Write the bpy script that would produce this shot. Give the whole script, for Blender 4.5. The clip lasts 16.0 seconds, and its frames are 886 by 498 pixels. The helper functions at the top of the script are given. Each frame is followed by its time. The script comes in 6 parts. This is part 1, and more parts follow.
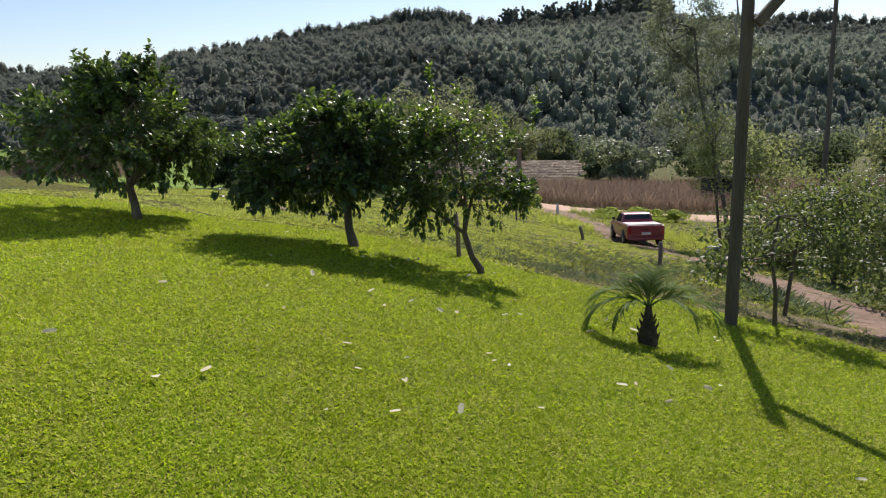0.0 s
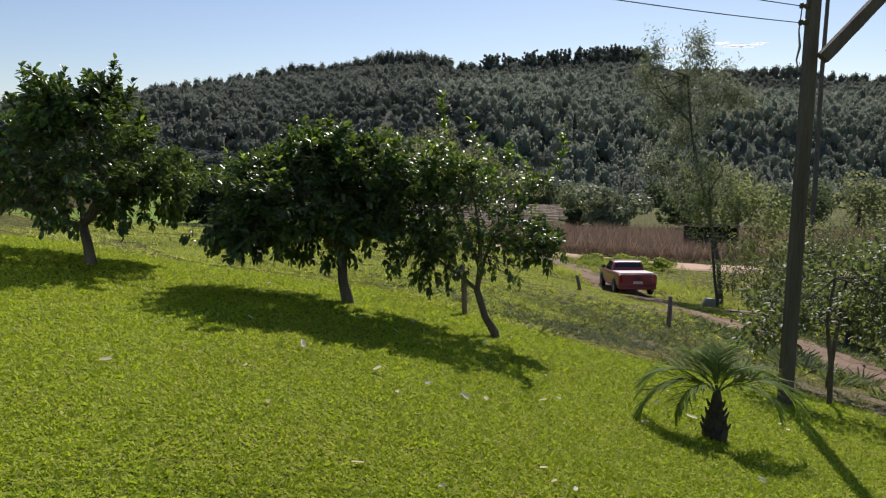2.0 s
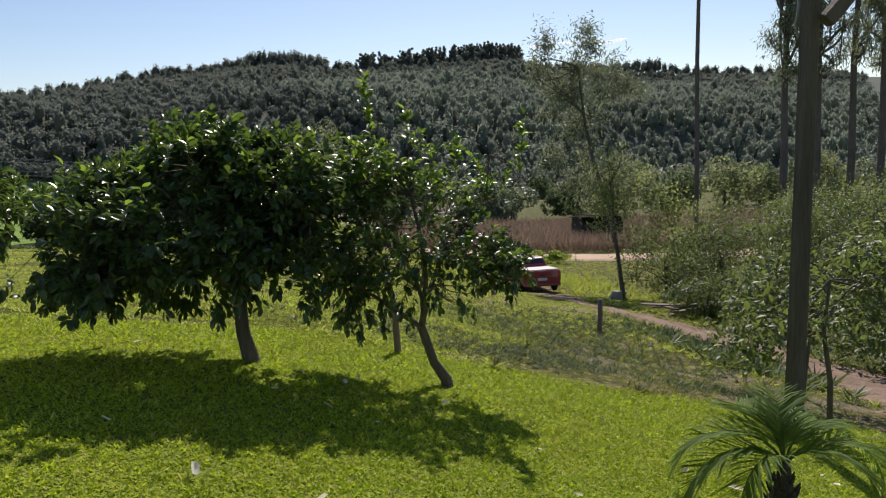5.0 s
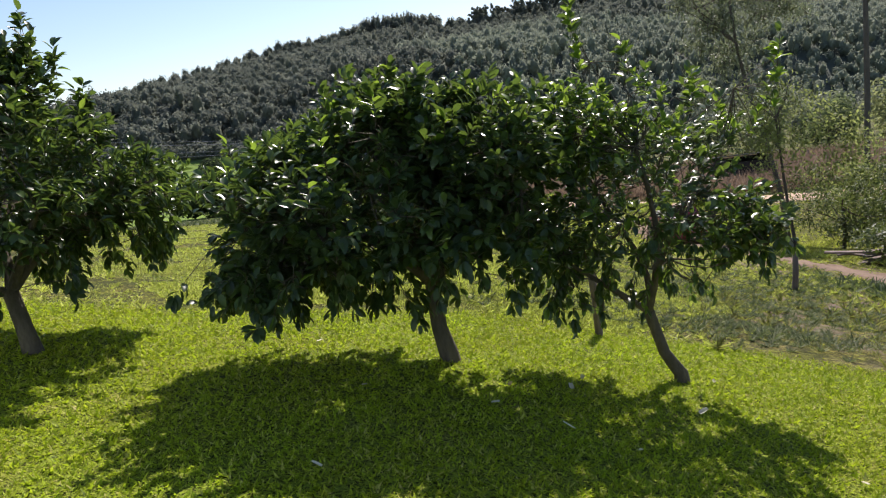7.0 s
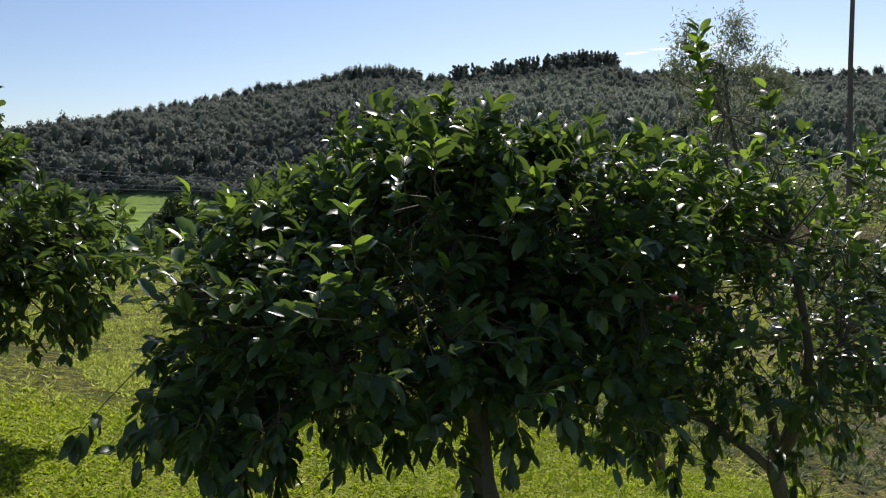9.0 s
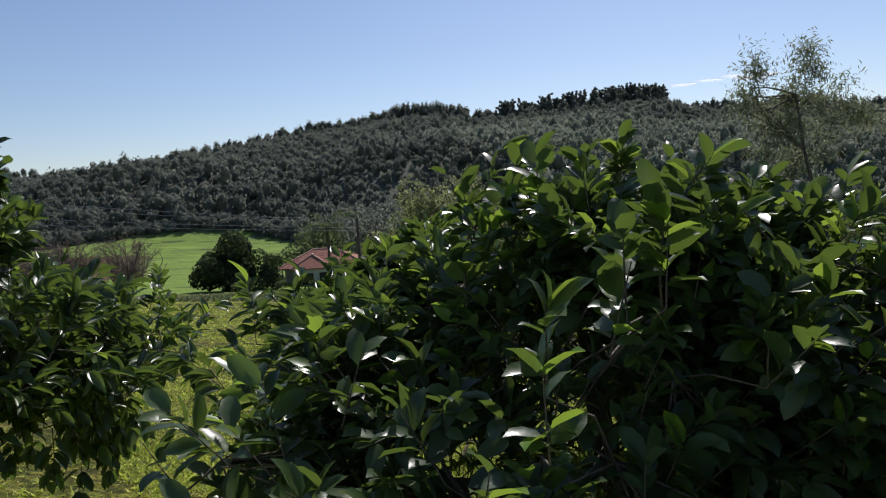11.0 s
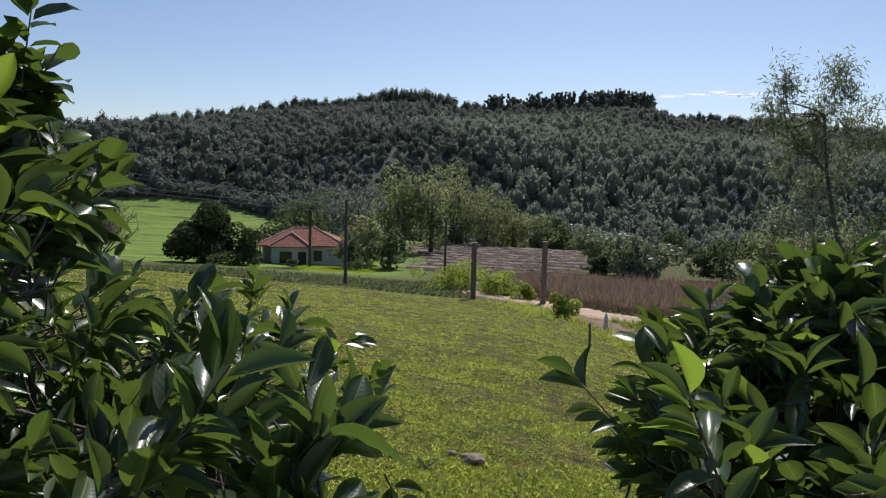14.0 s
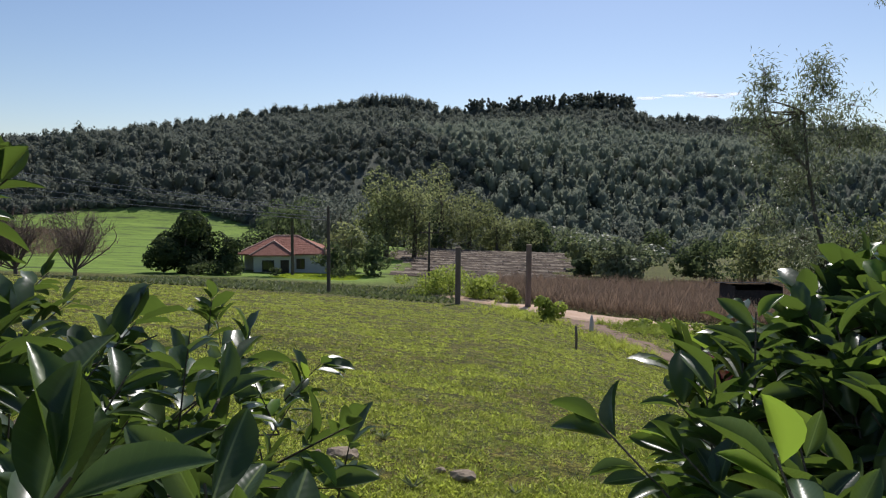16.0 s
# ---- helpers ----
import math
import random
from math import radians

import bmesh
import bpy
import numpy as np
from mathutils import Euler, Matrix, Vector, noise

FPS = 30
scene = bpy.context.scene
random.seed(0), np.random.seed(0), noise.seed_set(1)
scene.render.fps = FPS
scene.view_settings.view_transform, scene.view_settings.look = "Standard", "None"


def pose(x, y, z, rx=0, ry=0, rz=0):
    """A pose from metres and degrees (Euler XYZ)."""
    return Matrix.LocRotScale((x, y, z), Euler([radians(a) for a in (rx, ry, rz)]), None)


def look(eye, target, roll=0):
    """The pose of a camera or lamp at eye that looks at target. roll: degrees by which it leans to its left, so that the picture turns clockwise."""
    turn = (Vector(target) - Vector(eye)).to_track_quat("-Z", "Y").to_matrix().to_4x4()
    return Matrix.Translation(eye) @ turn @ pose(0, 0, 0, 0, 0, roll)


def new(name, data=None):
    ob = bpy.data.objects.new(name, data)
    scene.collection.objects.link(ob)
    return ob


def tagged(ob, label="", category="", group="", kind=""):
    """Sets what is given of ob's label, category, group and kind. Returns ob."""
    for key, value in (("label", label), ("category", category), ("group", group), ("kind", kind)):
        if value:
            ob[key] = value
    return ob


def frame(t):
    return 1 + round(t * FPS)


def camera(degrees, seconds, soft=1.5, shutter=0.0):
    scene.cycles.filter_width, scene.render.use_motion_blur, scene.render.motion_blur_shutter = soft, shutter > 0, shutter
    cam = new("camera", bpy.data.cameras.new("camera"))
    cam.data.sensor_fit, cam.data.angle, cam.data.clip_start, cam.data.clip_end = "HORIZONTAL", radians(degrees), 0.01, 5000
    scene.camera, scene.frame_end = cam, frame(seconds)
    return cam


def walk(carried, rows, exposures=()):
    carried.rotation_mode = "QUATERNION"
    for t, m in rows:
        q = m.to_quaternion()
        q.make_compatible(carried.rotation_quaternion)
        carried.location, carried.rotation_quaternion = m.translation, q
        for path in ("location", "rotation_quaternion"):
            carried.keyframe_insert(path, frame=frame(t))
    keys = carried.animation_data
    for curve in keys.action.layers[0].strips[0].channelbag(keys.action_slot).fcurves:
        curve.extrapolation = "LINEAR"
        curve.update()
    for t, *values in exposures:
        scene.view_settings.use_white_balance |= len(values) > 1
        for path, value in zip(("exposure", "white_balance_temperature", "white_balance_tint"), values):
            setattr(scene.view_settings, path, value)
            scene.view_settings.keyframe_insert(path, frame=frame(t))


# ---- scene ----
cam = camera(65.2, 16.0, soft=1.15)
PATH = [
    (0, (0.752, -0.527, 2.176), (0.602, 1.425, 1.766), -1.9),
    (0.5, (0.668, -0.23, 2.173), (0.399, 1.729, 1.87), -0.8),
    (1, (0.62, 0.104, 2.15), (0.311, 2.038, 1.742), -2.7),
    (1.5, (0.455, 0.325, 2.144), (0.495, 2.304, 1.857), 2.2),
    (2, (0.299, 0.712, 2.118), (0.217, 2.689, 1.822), -0.2),
    (2.5, (0.229, 0.982, 2.076), (0.119, 2.957, 1.775), -1.1),
    (3, (0.105, 1.27, 2.103), (0.232, 3.228, 1.715), -2.3),
    (3.5, (0.044, 1.618, 2.065), (0.216, 3.588, 1.768), -3.8),
    (3.7, (0.036, 1.742, 2.081), (0.182, 3.704, 1.719), -3.8),
    (5.8, (-0.41, 2.95, 2.11), (-0.12, 4.913, 1.848), -1.6),
    (6, (-0.505, 3.056, 2.113), (-0.32, 5.031, 1.859), -1.3),
    (6.5, (-0.711, 3.165, 2.059), (-0.794, 5.15, 1.83), -4.3),
    (7, (-0.71, 3.558, 2.108), (-0.831, 5.514, 1.707), -7.4),
    (7.5, (-0.909, 3.894, 2.156), (-0.894, 5.879, 1.915), -3.2),
    (8, (-1.062, 4.138, 2.108), (-1.108, 6.117, 1.823), -3.3),
    (8.2, (-1.087, 4.288, 2.093), (-1.108, 6.267, 1.805), -3.2),
    (10.3, (-1.405, 5.808, 2.263), (-1.415, 7.805, 2.15), -2.3),
    (10.5, (-1.448, 5.84, 2.267), (-1.458, 7.838, 2.177), -0.3),
    (11, (-1.526, 5.938, 2.278), (-1.668, 7.927, 2.121), -3.6),
    (11.5, (-1.837, 5.847, 2.361), (-2.18, 7.815, 2.279), -2.4),
    (12, (-2.032, 6.145, 2.331), (-2.13, 8.143, 2.302), 1.4),
    (12.5, (-2.257, 6.386, 2.365), (-2.348, 8.384, 2.319), -0.6),
    (13, (-2.418, 6.682, 2.337), (-2.724, 8.657, 2.258), -2.6),
    (13.5, (-2.504, 6.968, 2.309), (-2.711, 8.955, 2.211), -1.1),
    (14, (-2.581, 7.188, 2.296), (-2.649, 9.178, 2.108), 1.6),
    (14.5, (-2.587, 7.349, 2.282), (-2.821, 9.322, 2.048), -1.7),
    (15, (-2.595, 7.426, 2.281), (-2.771, 9.404, 2.046), -1.3),
    (15.5, (-2.615, 7.447, 2.278), (-2.782, 9.427, 2.052), -0.3),
    (16, (-2.59, 7.449, 2.282), (-2.611, 9.441, 2.109), 0.5),
]
EXPOSED = [(0, 0.48, 6500, 18), (0.5, 0.22, 6500, 18), (1, 0.38, 6500, 18), (1.5, 0.26, 6500, 18), (2.5, 0.18, 6500, 18), (3, 0.32, 6500, 18), (3.7, 0.22, 6500, 18), (6, 0.28, 6500, 16), (6.5, 0.25, 6500, 17),
           (7, 0.66, 6500, 18), (7.5, 0.22, 6450, 18), (8.2, 0.36, 6400, 18), (10.3, 0.06, 6200, 18), (11, 0.02, 6200, 18), (11.5, -0.16, 6200, 17), (12, 0.08, 6200, 17), (12.5, -0.08, 6200, 17), (13.5, 0.0, 6200, 17), (16, 0.08, 6200, 16)]
walk(cam, [(t, look(eye, target, roll)) for t, eye, target, roll in PATH], EXPOSED)

# ---- world, sun ----
SUN_EL, SUN_AZ = radians(43), radians(14)
world = bpy.data.worlds.new("sky")
scene.world = world
world.use_nodes = True
wn = world.node_tree
sky = wn.nodes.new("ShaderNodeTexSky")
sky.sky_type, sky.sun_disc = "NISHITA", False
sky.sun_elevation, sky.sun_rotation = SUN_EL, SUN_AZ
sky.air_density, sky.dust_density, sky.ozone_density = 1.0, 0.3, 2.0
wn.links.new(sky.outputs[0], wn.nodes["Background"].inputs[0])
wn.nodes["Background"].inputs[1].default_value = 0.09
sun = new("sun", bpy.data.lights.new("sun", "SUN"))
sun.data.energy, sun.data.angle, sun.data.color = 5.0, radians(0.55), (1.0, 0.95, 0.86)
to_sun = Vector((math.sin(SUN_AZ) * math.cos(SUN_EL), math.cos(SUN_AZ) * math.cos(SUN_EL), math.sin(SUN_EL)))
sun.matrix_world = Matrix.Translation((10, 30, 40)) @ to_sun.to_track_quat("Z", "Y").to_matrix().to_4x4()

# ---- materials ----
def material(name):
    m = bpy.data.materials.new(name)
    m.use_nodes = True
    nt = m.node_tree
    return m, nt, nt.nodes["Principled BSDF"]


def node(nt, kind, **inputs):
    n = nt.nodes.new(kind)
    for k, v in inputs.items():
        n.inputs[k].default_value = v
    return n


def ramp(nt, source, stops):
    r = nt.nodes.new("ShaderNodeValToRGB")
    while len(r.color_ramp.elements) < len(stops):
        r.color_ramp.elements.new(0.5)
    for e, (p, c) in zip(r.color_ramp.elements, stops):
        e.position, e.color = p, (*c, 1)
    nt.links.new(source, r.inputs[0])
    return r.outputs[0]


def noise_out(nt, scale, detail=4.0, rough=0.6, stretch=None):
    tc = nt.nodes.new("ShaderNodeTexCoord")
    n = node(nt, "ShaderNodeTexNoise", Scale=scale, Detail=detail, Roughness=rough)
    if stretch:
        mp = nt.nodes.new("ShaderNodeMapping")
        mp.inputs["Scale"].default_value = stretch
        nt.links.new(tc.outputs["Object"], mp.inputs[0])
        nt.links.new(mp.outputs[0], n.inputs["Vector"])
    else:
        nt.links.new(tc.outputs["Object"], n.inputs["Vector"])
    return n.outputs[0]


def mixed(nt, fac, a, b, mode="MIX"):
    m = nt.nodes.new("ShaderNodeMix")
    m.data_type, m.blend_type = "RGBA", mode
    for sock, v in ((m.inputs[0], fac), (m.inputs[6], a), (m.inputs[7], b)):
        if isinstance(v, (int, float)):
            sock.default_value = v
        elif isinstance(v, tuple):
            sock.default_value = (*v, 1)
        else:
            nt.links.new(v, sock)
    return m.outputs[2]


def bumped(nt, bsdf, height, strength=0.3, distance=0.02):
    b = node(nt, "ShaderNodeBump", Strength=strength, Distance=distance)
    nt.links.new(height, b.inputs["Height"])
    nt.links.new(b.outputs[0], bsdf.inputs["Normal"])


def surface(name, dark, light, scale=6.0, rough=0.8, bump=0.3, fine=40.0, metallic=0.0, stretch=None, spec=0.3, distance=0.02):
    """A plain weathered surface: a coarse and a fine variation of colour, and a relief."""
    m, nt, b = material(name)
    coarse, grain = noise_out(nt, scale, stretch=stretch), noise_out(nt, fine, 3.0, stretch=stretch)
    base = ramp(nt, coarse, [(0.3, dark), (0.7, light)])
    both = mixed(nt, 0.35, base, ramp(nt, grain, [(0.3, dark), (0.7, light)]))
    nt.links.new(both, b.inputs["Base Color"])
    b.inputs["Roughness"].default_value, b.inputs["Metallic"].default_value = rough, metallic
    b.inputs["Specular IOR Level"].default_value = spec
    bumped(nt, b, grain, bump, distance)
    return m


def leafy(name, colours, through_colour, share=0.4, rough=0.4, spec=0.5, wide=1.3, low=(0.55, 0.55, 0.5), high=(1.25, 1.2, 1.1), fine=None, gap_shade=0.2, crease=0.0, veined=False):
    """Leaves: every leaf its own shade, light shining through the blade. The fine noise paints in shadow between
    blades.
    """
    m, nt, b = material(name)
    geo, info = nt.nodes.new("ShaderNodeNewGeometry"), nt.nodes.new("ShaderNodeObjectInfo")
    n = len(colours)
    both, turn = nt.nodes.new("ShaderNodeMath"), nt.nodes.new("ShaderNodeMath")
    turn.operation = "FRACT"
    nt.links.new(geo.outputs["Random Per Island"], both.inputs[0])
    nt.links.new(info.outputs["Random"], both.inputs[1])
    nt.links.new(both.outputs[0], turn.inputs[0])
    col = ramp(nt, turn.outputs[0], [(k / max(1, n - 1), c) for k, c in enumerate(colours)])
    patch = noise_out(nt, wide, 3.0)
    col = mixed(nt, 0.5, col, mixed(nt, 1.0, col, ramp(nt, patch, [(0.3, low), (0.7, high)]), "MULTIPLY"))
    # dark noise multiplied into the colour, as the shadow between grass blades
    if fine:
        col = mixed(nt, 1.0, col, ramp(nt, noise_out(nt, fine, 4.0, 0.7), [(0.42, (gap_shade, gap_shade * 0.92, gap_shade * 0.86)), (0.55, (1.3, 1.3, 1.25))]), "MULTIPLY")
    nt.links.new(col, b.inputs["Base Color"])
    b.inputs["Roughness"].default_value = rough
    b.inputs["Specular IOR Level"].default_value = spec
    if veined:
        # pale midrib and fine side veins along the blade's own length
        own, split, off = nt.nodes.new("ShaderNodeTexCoord"), nt.nodes.new("ShaderNodeSeparateXYZ"), nt.nodes.new("ShaderNodeMath")
        nt.links.new(own.outputs["Object"], split.inputs[0])
        off.operation = "ABSOLUTE"
        nt.links.new(split.outputs["X"], off.inputs[0])
        slant, swing, comb = nt.nodes.new("ShaderNodeMath"), nt.nodes.new("ShaderNodeMath"), nt.nodes.new("ShaderNodeMath")
        slant.operation, slant.inputs[1].default_value = "MULTIPLY_ADD", -0.8
        nt.links.new(off.outputs[0], slant.inputs[0])
        nt.links.new(split.outputs["Y"], slant.inputs[2])
        swing.operation, swing.inputs[1].default_value = "MULTIPLY", 75.0
        nt.links.new(slant.outputs[0], swing.inputs[0])
        comb.operation = "SINE"
        nt.links.new(swing.outputs[0], comb.inputs[0])
        col = mixed(nt, 1.0, col, ramp(nt, comb.outputs[0], [(0.0, (0.96, 0.96, 0.96)), (0.9, (1.0, 1.0, 1.0)), (1.0, (1.14, 1.12, 1.06))]), "MULTIPLY")
        col = mixed(nt, ramp(nt, off.outputs[0], [(0.006, (0.75, 0.75, 0.75)), (0.016, (0, 0, 0))]), col, (0.20, 0.25, 0.09))
        nt.links.new(col, b.inputs["Base Color"])
        bumped(nt, b, comb.outputs[0], 0.035, 0.002)
    if crease:
        bumped(nt, b, noise_out(nt, 70, 2.0), crease, 0.006)
    tr = nt.nodes.new("ShaderNodeBsdfTranslucent")
    nt.links.new(mixed(nt, 0.75, col, through_colour), tr.inputs[0])
    mx = nt.nodes.new("ShaderNodeMixShader")
    mx.inputs[0].default_value = share
    nt.links.new(b.outputs[0], mx.inputs[1])
    nt.links.new(tr.outputs[0], mx.inputs[2])
    nt.links.new(mx.outputs[0], nt.nodes["Material Output"].inputs[0])
    return m


CITRUS_SHADES = [(0.030, 0.055, 0.026), (0.042, 0.075, 0.032), (0.055, 0.092, 0.036), (0.08, 0.13, 0.042)]
M_CITRUS = leafy("citrus_leaf", CITRUS_SHADES, (0.20, 0.31, 0.04), 0.26, 0.34, 0.42, crease=0.1)
M_BLADE = leafy("veined_citrus_leaf", CITRUS_SHADES, (0.20, 0.31, 0.04), 0.26, 0.34, 0.42, veined=True)
M_YOUNG = leafy("young_citrus_leaf", [(0.07, 0.15, 0.02), (0.13, 0.24, 0.03)], (0.33, 0.47, 0.05), 0.42, 0.35, 0.45)
# lawn, pasture and dry bank blades carry this painted-in shadow
M_GRASS = leafy("lawn_blade", [(0.12, 0.17, 0.010), (0.20, 0.28, 0.012), (0.27, 0.35, 0.014), (0.32, 0.40, 0.018), (0.36, 0.41, 0.03), (0.48, 0.41, 0.16)], (0.57, 0.74, 0.035), 0.4, 0.6, 0.2, wide=0.9, low=(1.0, 0.80, 0.7), high=(1.1, 1.2, 1.0), fine=85.0, gap_shade=0.45)
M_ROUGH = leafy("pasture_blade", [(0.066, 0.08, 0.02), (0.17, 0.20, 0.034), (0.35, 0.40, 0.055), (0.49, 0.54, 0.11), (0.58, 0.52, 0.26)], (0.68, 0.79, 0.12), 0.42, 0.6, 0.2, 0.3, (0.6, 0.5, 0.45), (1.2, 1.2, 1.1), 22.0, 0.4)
M_WEED = leafy("pasture_weed_leaf", [(0.07, 0.10, 0.022), (0.14, 0.19, 0.03), (0.23, 0.29, 0.045), (0.31, 0.33, 0.09)], (0.45, 0.56, 0.08), 0.36, 0.6, 0.25, 0.3, (0.6, 0.52, 0.46), (1.2, 1.2, 1.1))
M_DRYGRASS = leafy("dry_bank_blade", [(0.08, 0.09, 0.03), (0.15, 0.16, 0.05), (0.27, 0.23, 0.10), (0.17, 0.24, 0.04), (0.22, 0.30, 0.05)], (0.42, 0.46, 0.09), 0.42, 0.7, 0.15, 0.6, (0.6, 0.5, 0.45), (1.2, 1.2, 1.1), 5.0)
# far leaf colours raised and greyed: distance haze is put into the base colour
M_WOODS = leafy("hazed_woodland_leaf", [(0.105, 0.12, 0.108), (0.115, 0.13, 0.113), (0.125, 0.142, 0.117), (0.14, 0.155, 0.122)], (0.25, 0.275, 0.215), 0.42, 0.9, 0.05, wide=0.022, low=(0.55, 0.57, 0.62), high=(1.25, 1.25, 1.1))
M_PLANTATION = leafy("hazed_plantation_leaf", [(0.155, 0.18, 0.15), (0.175, 0.205, 0.165), (0.195, 0.225, 0.172), (0.215, 0.24, 0.18)], (0.33, 0.365, 0.27), 0.42, 0.9, 0.05, wide=0.022, low=(0.7, 0.72, 0.75), high=(1.25, 1.25, 1.12))
M_GUM = leafy("gum_leaf", [(0.09, 0.115, 0.075), (0.13, 0.16, 0.10), (0.18, 0.21, 0.13)], (0.28, 0.33, 0.17), 0.4, 0.5, 0.25)
M_BUSH = leafy("bush_leaf", [(0.035, 0.055, 0.026), (0.05, 0.078, 0.032), (0.075, 0.11, 0.04), (0.14, 0.185, 0.065)], (0.26, 0.33, 0.07), 0.33, 0.5, 0.22)
M_YELLOW = leafy("feathery_leaf", [(0.10, 0.13, 0.05), (0.16, 0.195, 0.07), (0.23, 0.265, 0.095)], (0.38, 0.44, 0.13), 0.45, 0.6, 0.12)
M_BRIGHT = leafy("roadside_weed_leaf", [(0.13, 0.18, 0.035), (0.20, 0.26, 0.045), (0.28, 0.33, 0.07)], (0.46, 0.56, 0.10), 0.45, 0.6, 0.12)
M_OLIVE = leafy("olive_leaf", [(0.12, 0.142, 0.08), (0.17, 0.195, 0.105), (0.23, 0.25, 0.125)], (0.38, 0.42, 0.17), 0.45, 0.8, 0.08)
M_FARBUSH = leafy("dark_tree_leaf", [(0.055, 0.078, 0.045), (0.075, 0.10, 0.055), (0.11, 0.135, 0.075)], (0.2, 0.26, 0.1), 0.36, 0.85, 0.05)
M_SHADETREE = leafy("shade_tree_leaf", [(0.032, 0.05, 0.027), (0.045, 0.066, 0.034), (0.065, 0.09, 0.045)], (0.13, 0.18, 0.06), 0.3, 0.85, 0.05)
M_PALM = leafy("palm_leaf", [(0.07, 0.12, 0.03), (0.10, 0.16, 0.04), (0.14, 0.21, 0.05)], (0.34, 0.46, 0.07), 0.48, 0.65, 0.12)
M_DRYCROP = leafy("dry_crop_leaf", [(0.18, 0.13, 0.105), (0.22, 0.162, 0.125), (0.27, 0.205, 0.15)], (0.32, 0.23, 0.16), 0.35, 0.8, 0.1)
M_MULCH = leafy("straw_mulch", [(0.20, 0.16, 0.13), (0.38, 0.32, 0.27), (0.55, 0.48, 0.41)], (0.5, 0.42, 0.34), 0.25, 0.8, 0.1)
M_CROP = leafy("crop_leaf", [(0.05, 0.07, 0.035), (0.085, 0.115, 0.05), (0.15, 0.18, 0.085), (0.30, 0.31, 0.17)], (0.22, 0.28, 0.08), 0.3, 0.6, 0.2)
M_BARK = surface("citrus_bark", (0.06, 0.05, 0.038), (0.16, 0.13, 0.10), 9, 0.9, 0.6, 60, stretch=(1, 1, 0.35))
M_GUMBARK = surface("gum_bark", (0.065, 0.055, 0.046), (0.17, 0.145, 0.12), 3, 0.85, 0.4, 20, stretch=(1, 1, 0.2))
M_POLE = surface("weathered_pole_wood", (0.05, 0.042, 0.035), (0.15, 0.125, 0.10), 7, 0.9, 0.6, 70, stretch=(1, 1, 0.08))
M_DIRT = surface("red_dirt", (0.12, 0.085, 0.064), (0.27, 0.195, 0.145), 0.9, 0.95, 0.6, 14, distance=0.04, spec=0.05)
M_ROAD = surface("pale_road_dirt", (0.38, 0.26, 0.18), (0.55, 0.41, 0.31), 0.5, 0.95, 0.5, 8, distance=0.04, spec=0.05)
M_PLOUGH, nt, bs = material("ploughed_soil_with_straw")
clods, straw = noise_out(nt, 1.6, 4.0), noise_out(nt, 0.9, 5.0, 0.7, (0.7, 0.7, 1.0))
soil_c = ramp(nt, clods, [(0.3, (0.05, 0.04, 0.033)), (0.7, (0.125, 0.102, 0.082))])
lie = ramp(nt, straw, [(0.64, (0, 0, 0)), (0.74, (1, 1, 1))])
nt.links.new(mixed(nt, lie, soil_c, (0.26, 0.21, 0.15)), bs.inputs["Base Color"])
bs.inputs["Roughness"].default_value, bs.inputs["Specular IOR Level"].default_value = 0.95, 0.02
bumped(nt, bs, clods, 0.6, 0.08)
M_STRAW, nt, bs = material("dry_straw_rows")
clods, straw = noise_out(nt, 1.6, 4.0), noise_out(nt, 1.1, 6.0, 0.75, (0.35, 1.4, 1.0))
soil_c = ramp(nt, clods, [(0.3, (0.05, 0.04, 0.033)), (0.7, (0.125, 0.102, 0.082))])
nt.links.new(mixed(nt, ramp(nt, straw, [(0.46, (0, 0, 0)), (0.56, (1, 1, 1))]), soil_c, (0.27, 0.23, 0.175)), bs.inputs["Base Color"])
bs.inputs["Roughness"].default_value, bs.inputs["Specular IOR Level"].default_value = 0.95, 0.02
bumped(nt, bs, clods, 0.6, 0.08)
M_PLASTER = surface("pale_green_plaster", (0.54, 0.68, 0.62), (0.64, 0.77, 0.71), 1.3, 0.85, 0.15, 80, distance=0.004)

# ---- lie of the land ----
LAND_Y = [-40, 0, 8, 12, 15, 20, 27, 30, 41, 55, 75, 84, 110, 138, 155, 200, 260]
LAND_Z = [4.2, 1.15, 0.47, 0.02, -0.42, -0.98, -1.95, -2.35, -3.9, -5.5, -7.2, -7.7, -8.6, -9.3, -11.5, -10.8, -10]
FALL_R = [.2, .25, .26, .27, .255, .24, .24, .25, .16, .10, .08, .05, .02, .03, .13, .13, .1]
FALL_L = [.1, .14, .15, .13, .12, .11, .10, .095, .085, .06, .035, .03, .03, .05, .06, .10, .1]
RIDGE_X = [-700, -480, -400, -330, -300, -270, -226, -190, -174, -139, -104, -70, -58, -18, -8, 6, 33, 84, 100, 110, 134, 169, 209, 257, 420, 700]
RIDGE_Z = [14, 24, 28, 28, 28, 23.5, 24, 29.5, 31.5, 36.5, 42, 44, 46, 45.5, 42.5, 44, 45, 47.5, 46, 41, 39, 38, 34.5, 34, 31, 20]
SKYLINE_X = [-330, -300, -270, -226, -210, -191, -174, -139, -104, -70, -62, -50, -30, -13, -8, 0, 5, 7, 27, 30, 33, 84, 103, 106, 134, 148, 169, 185, 209, 300]
SKYLINE_Z = [37, 37, 32, 32.5, 35, 39.5, 41.5, 45.5, 51, 53, 53.8, 57.6, 57.2, 53.2, 51, 51, 52, 54.5, 54.5, 52, 56, 59.5, 56.5, 48.5, 47.5, 46, 47, 49, 42.5, 42]
MEADOW_X = [-140, -125, -110, -100, -85, -70, -54, -42, -30]
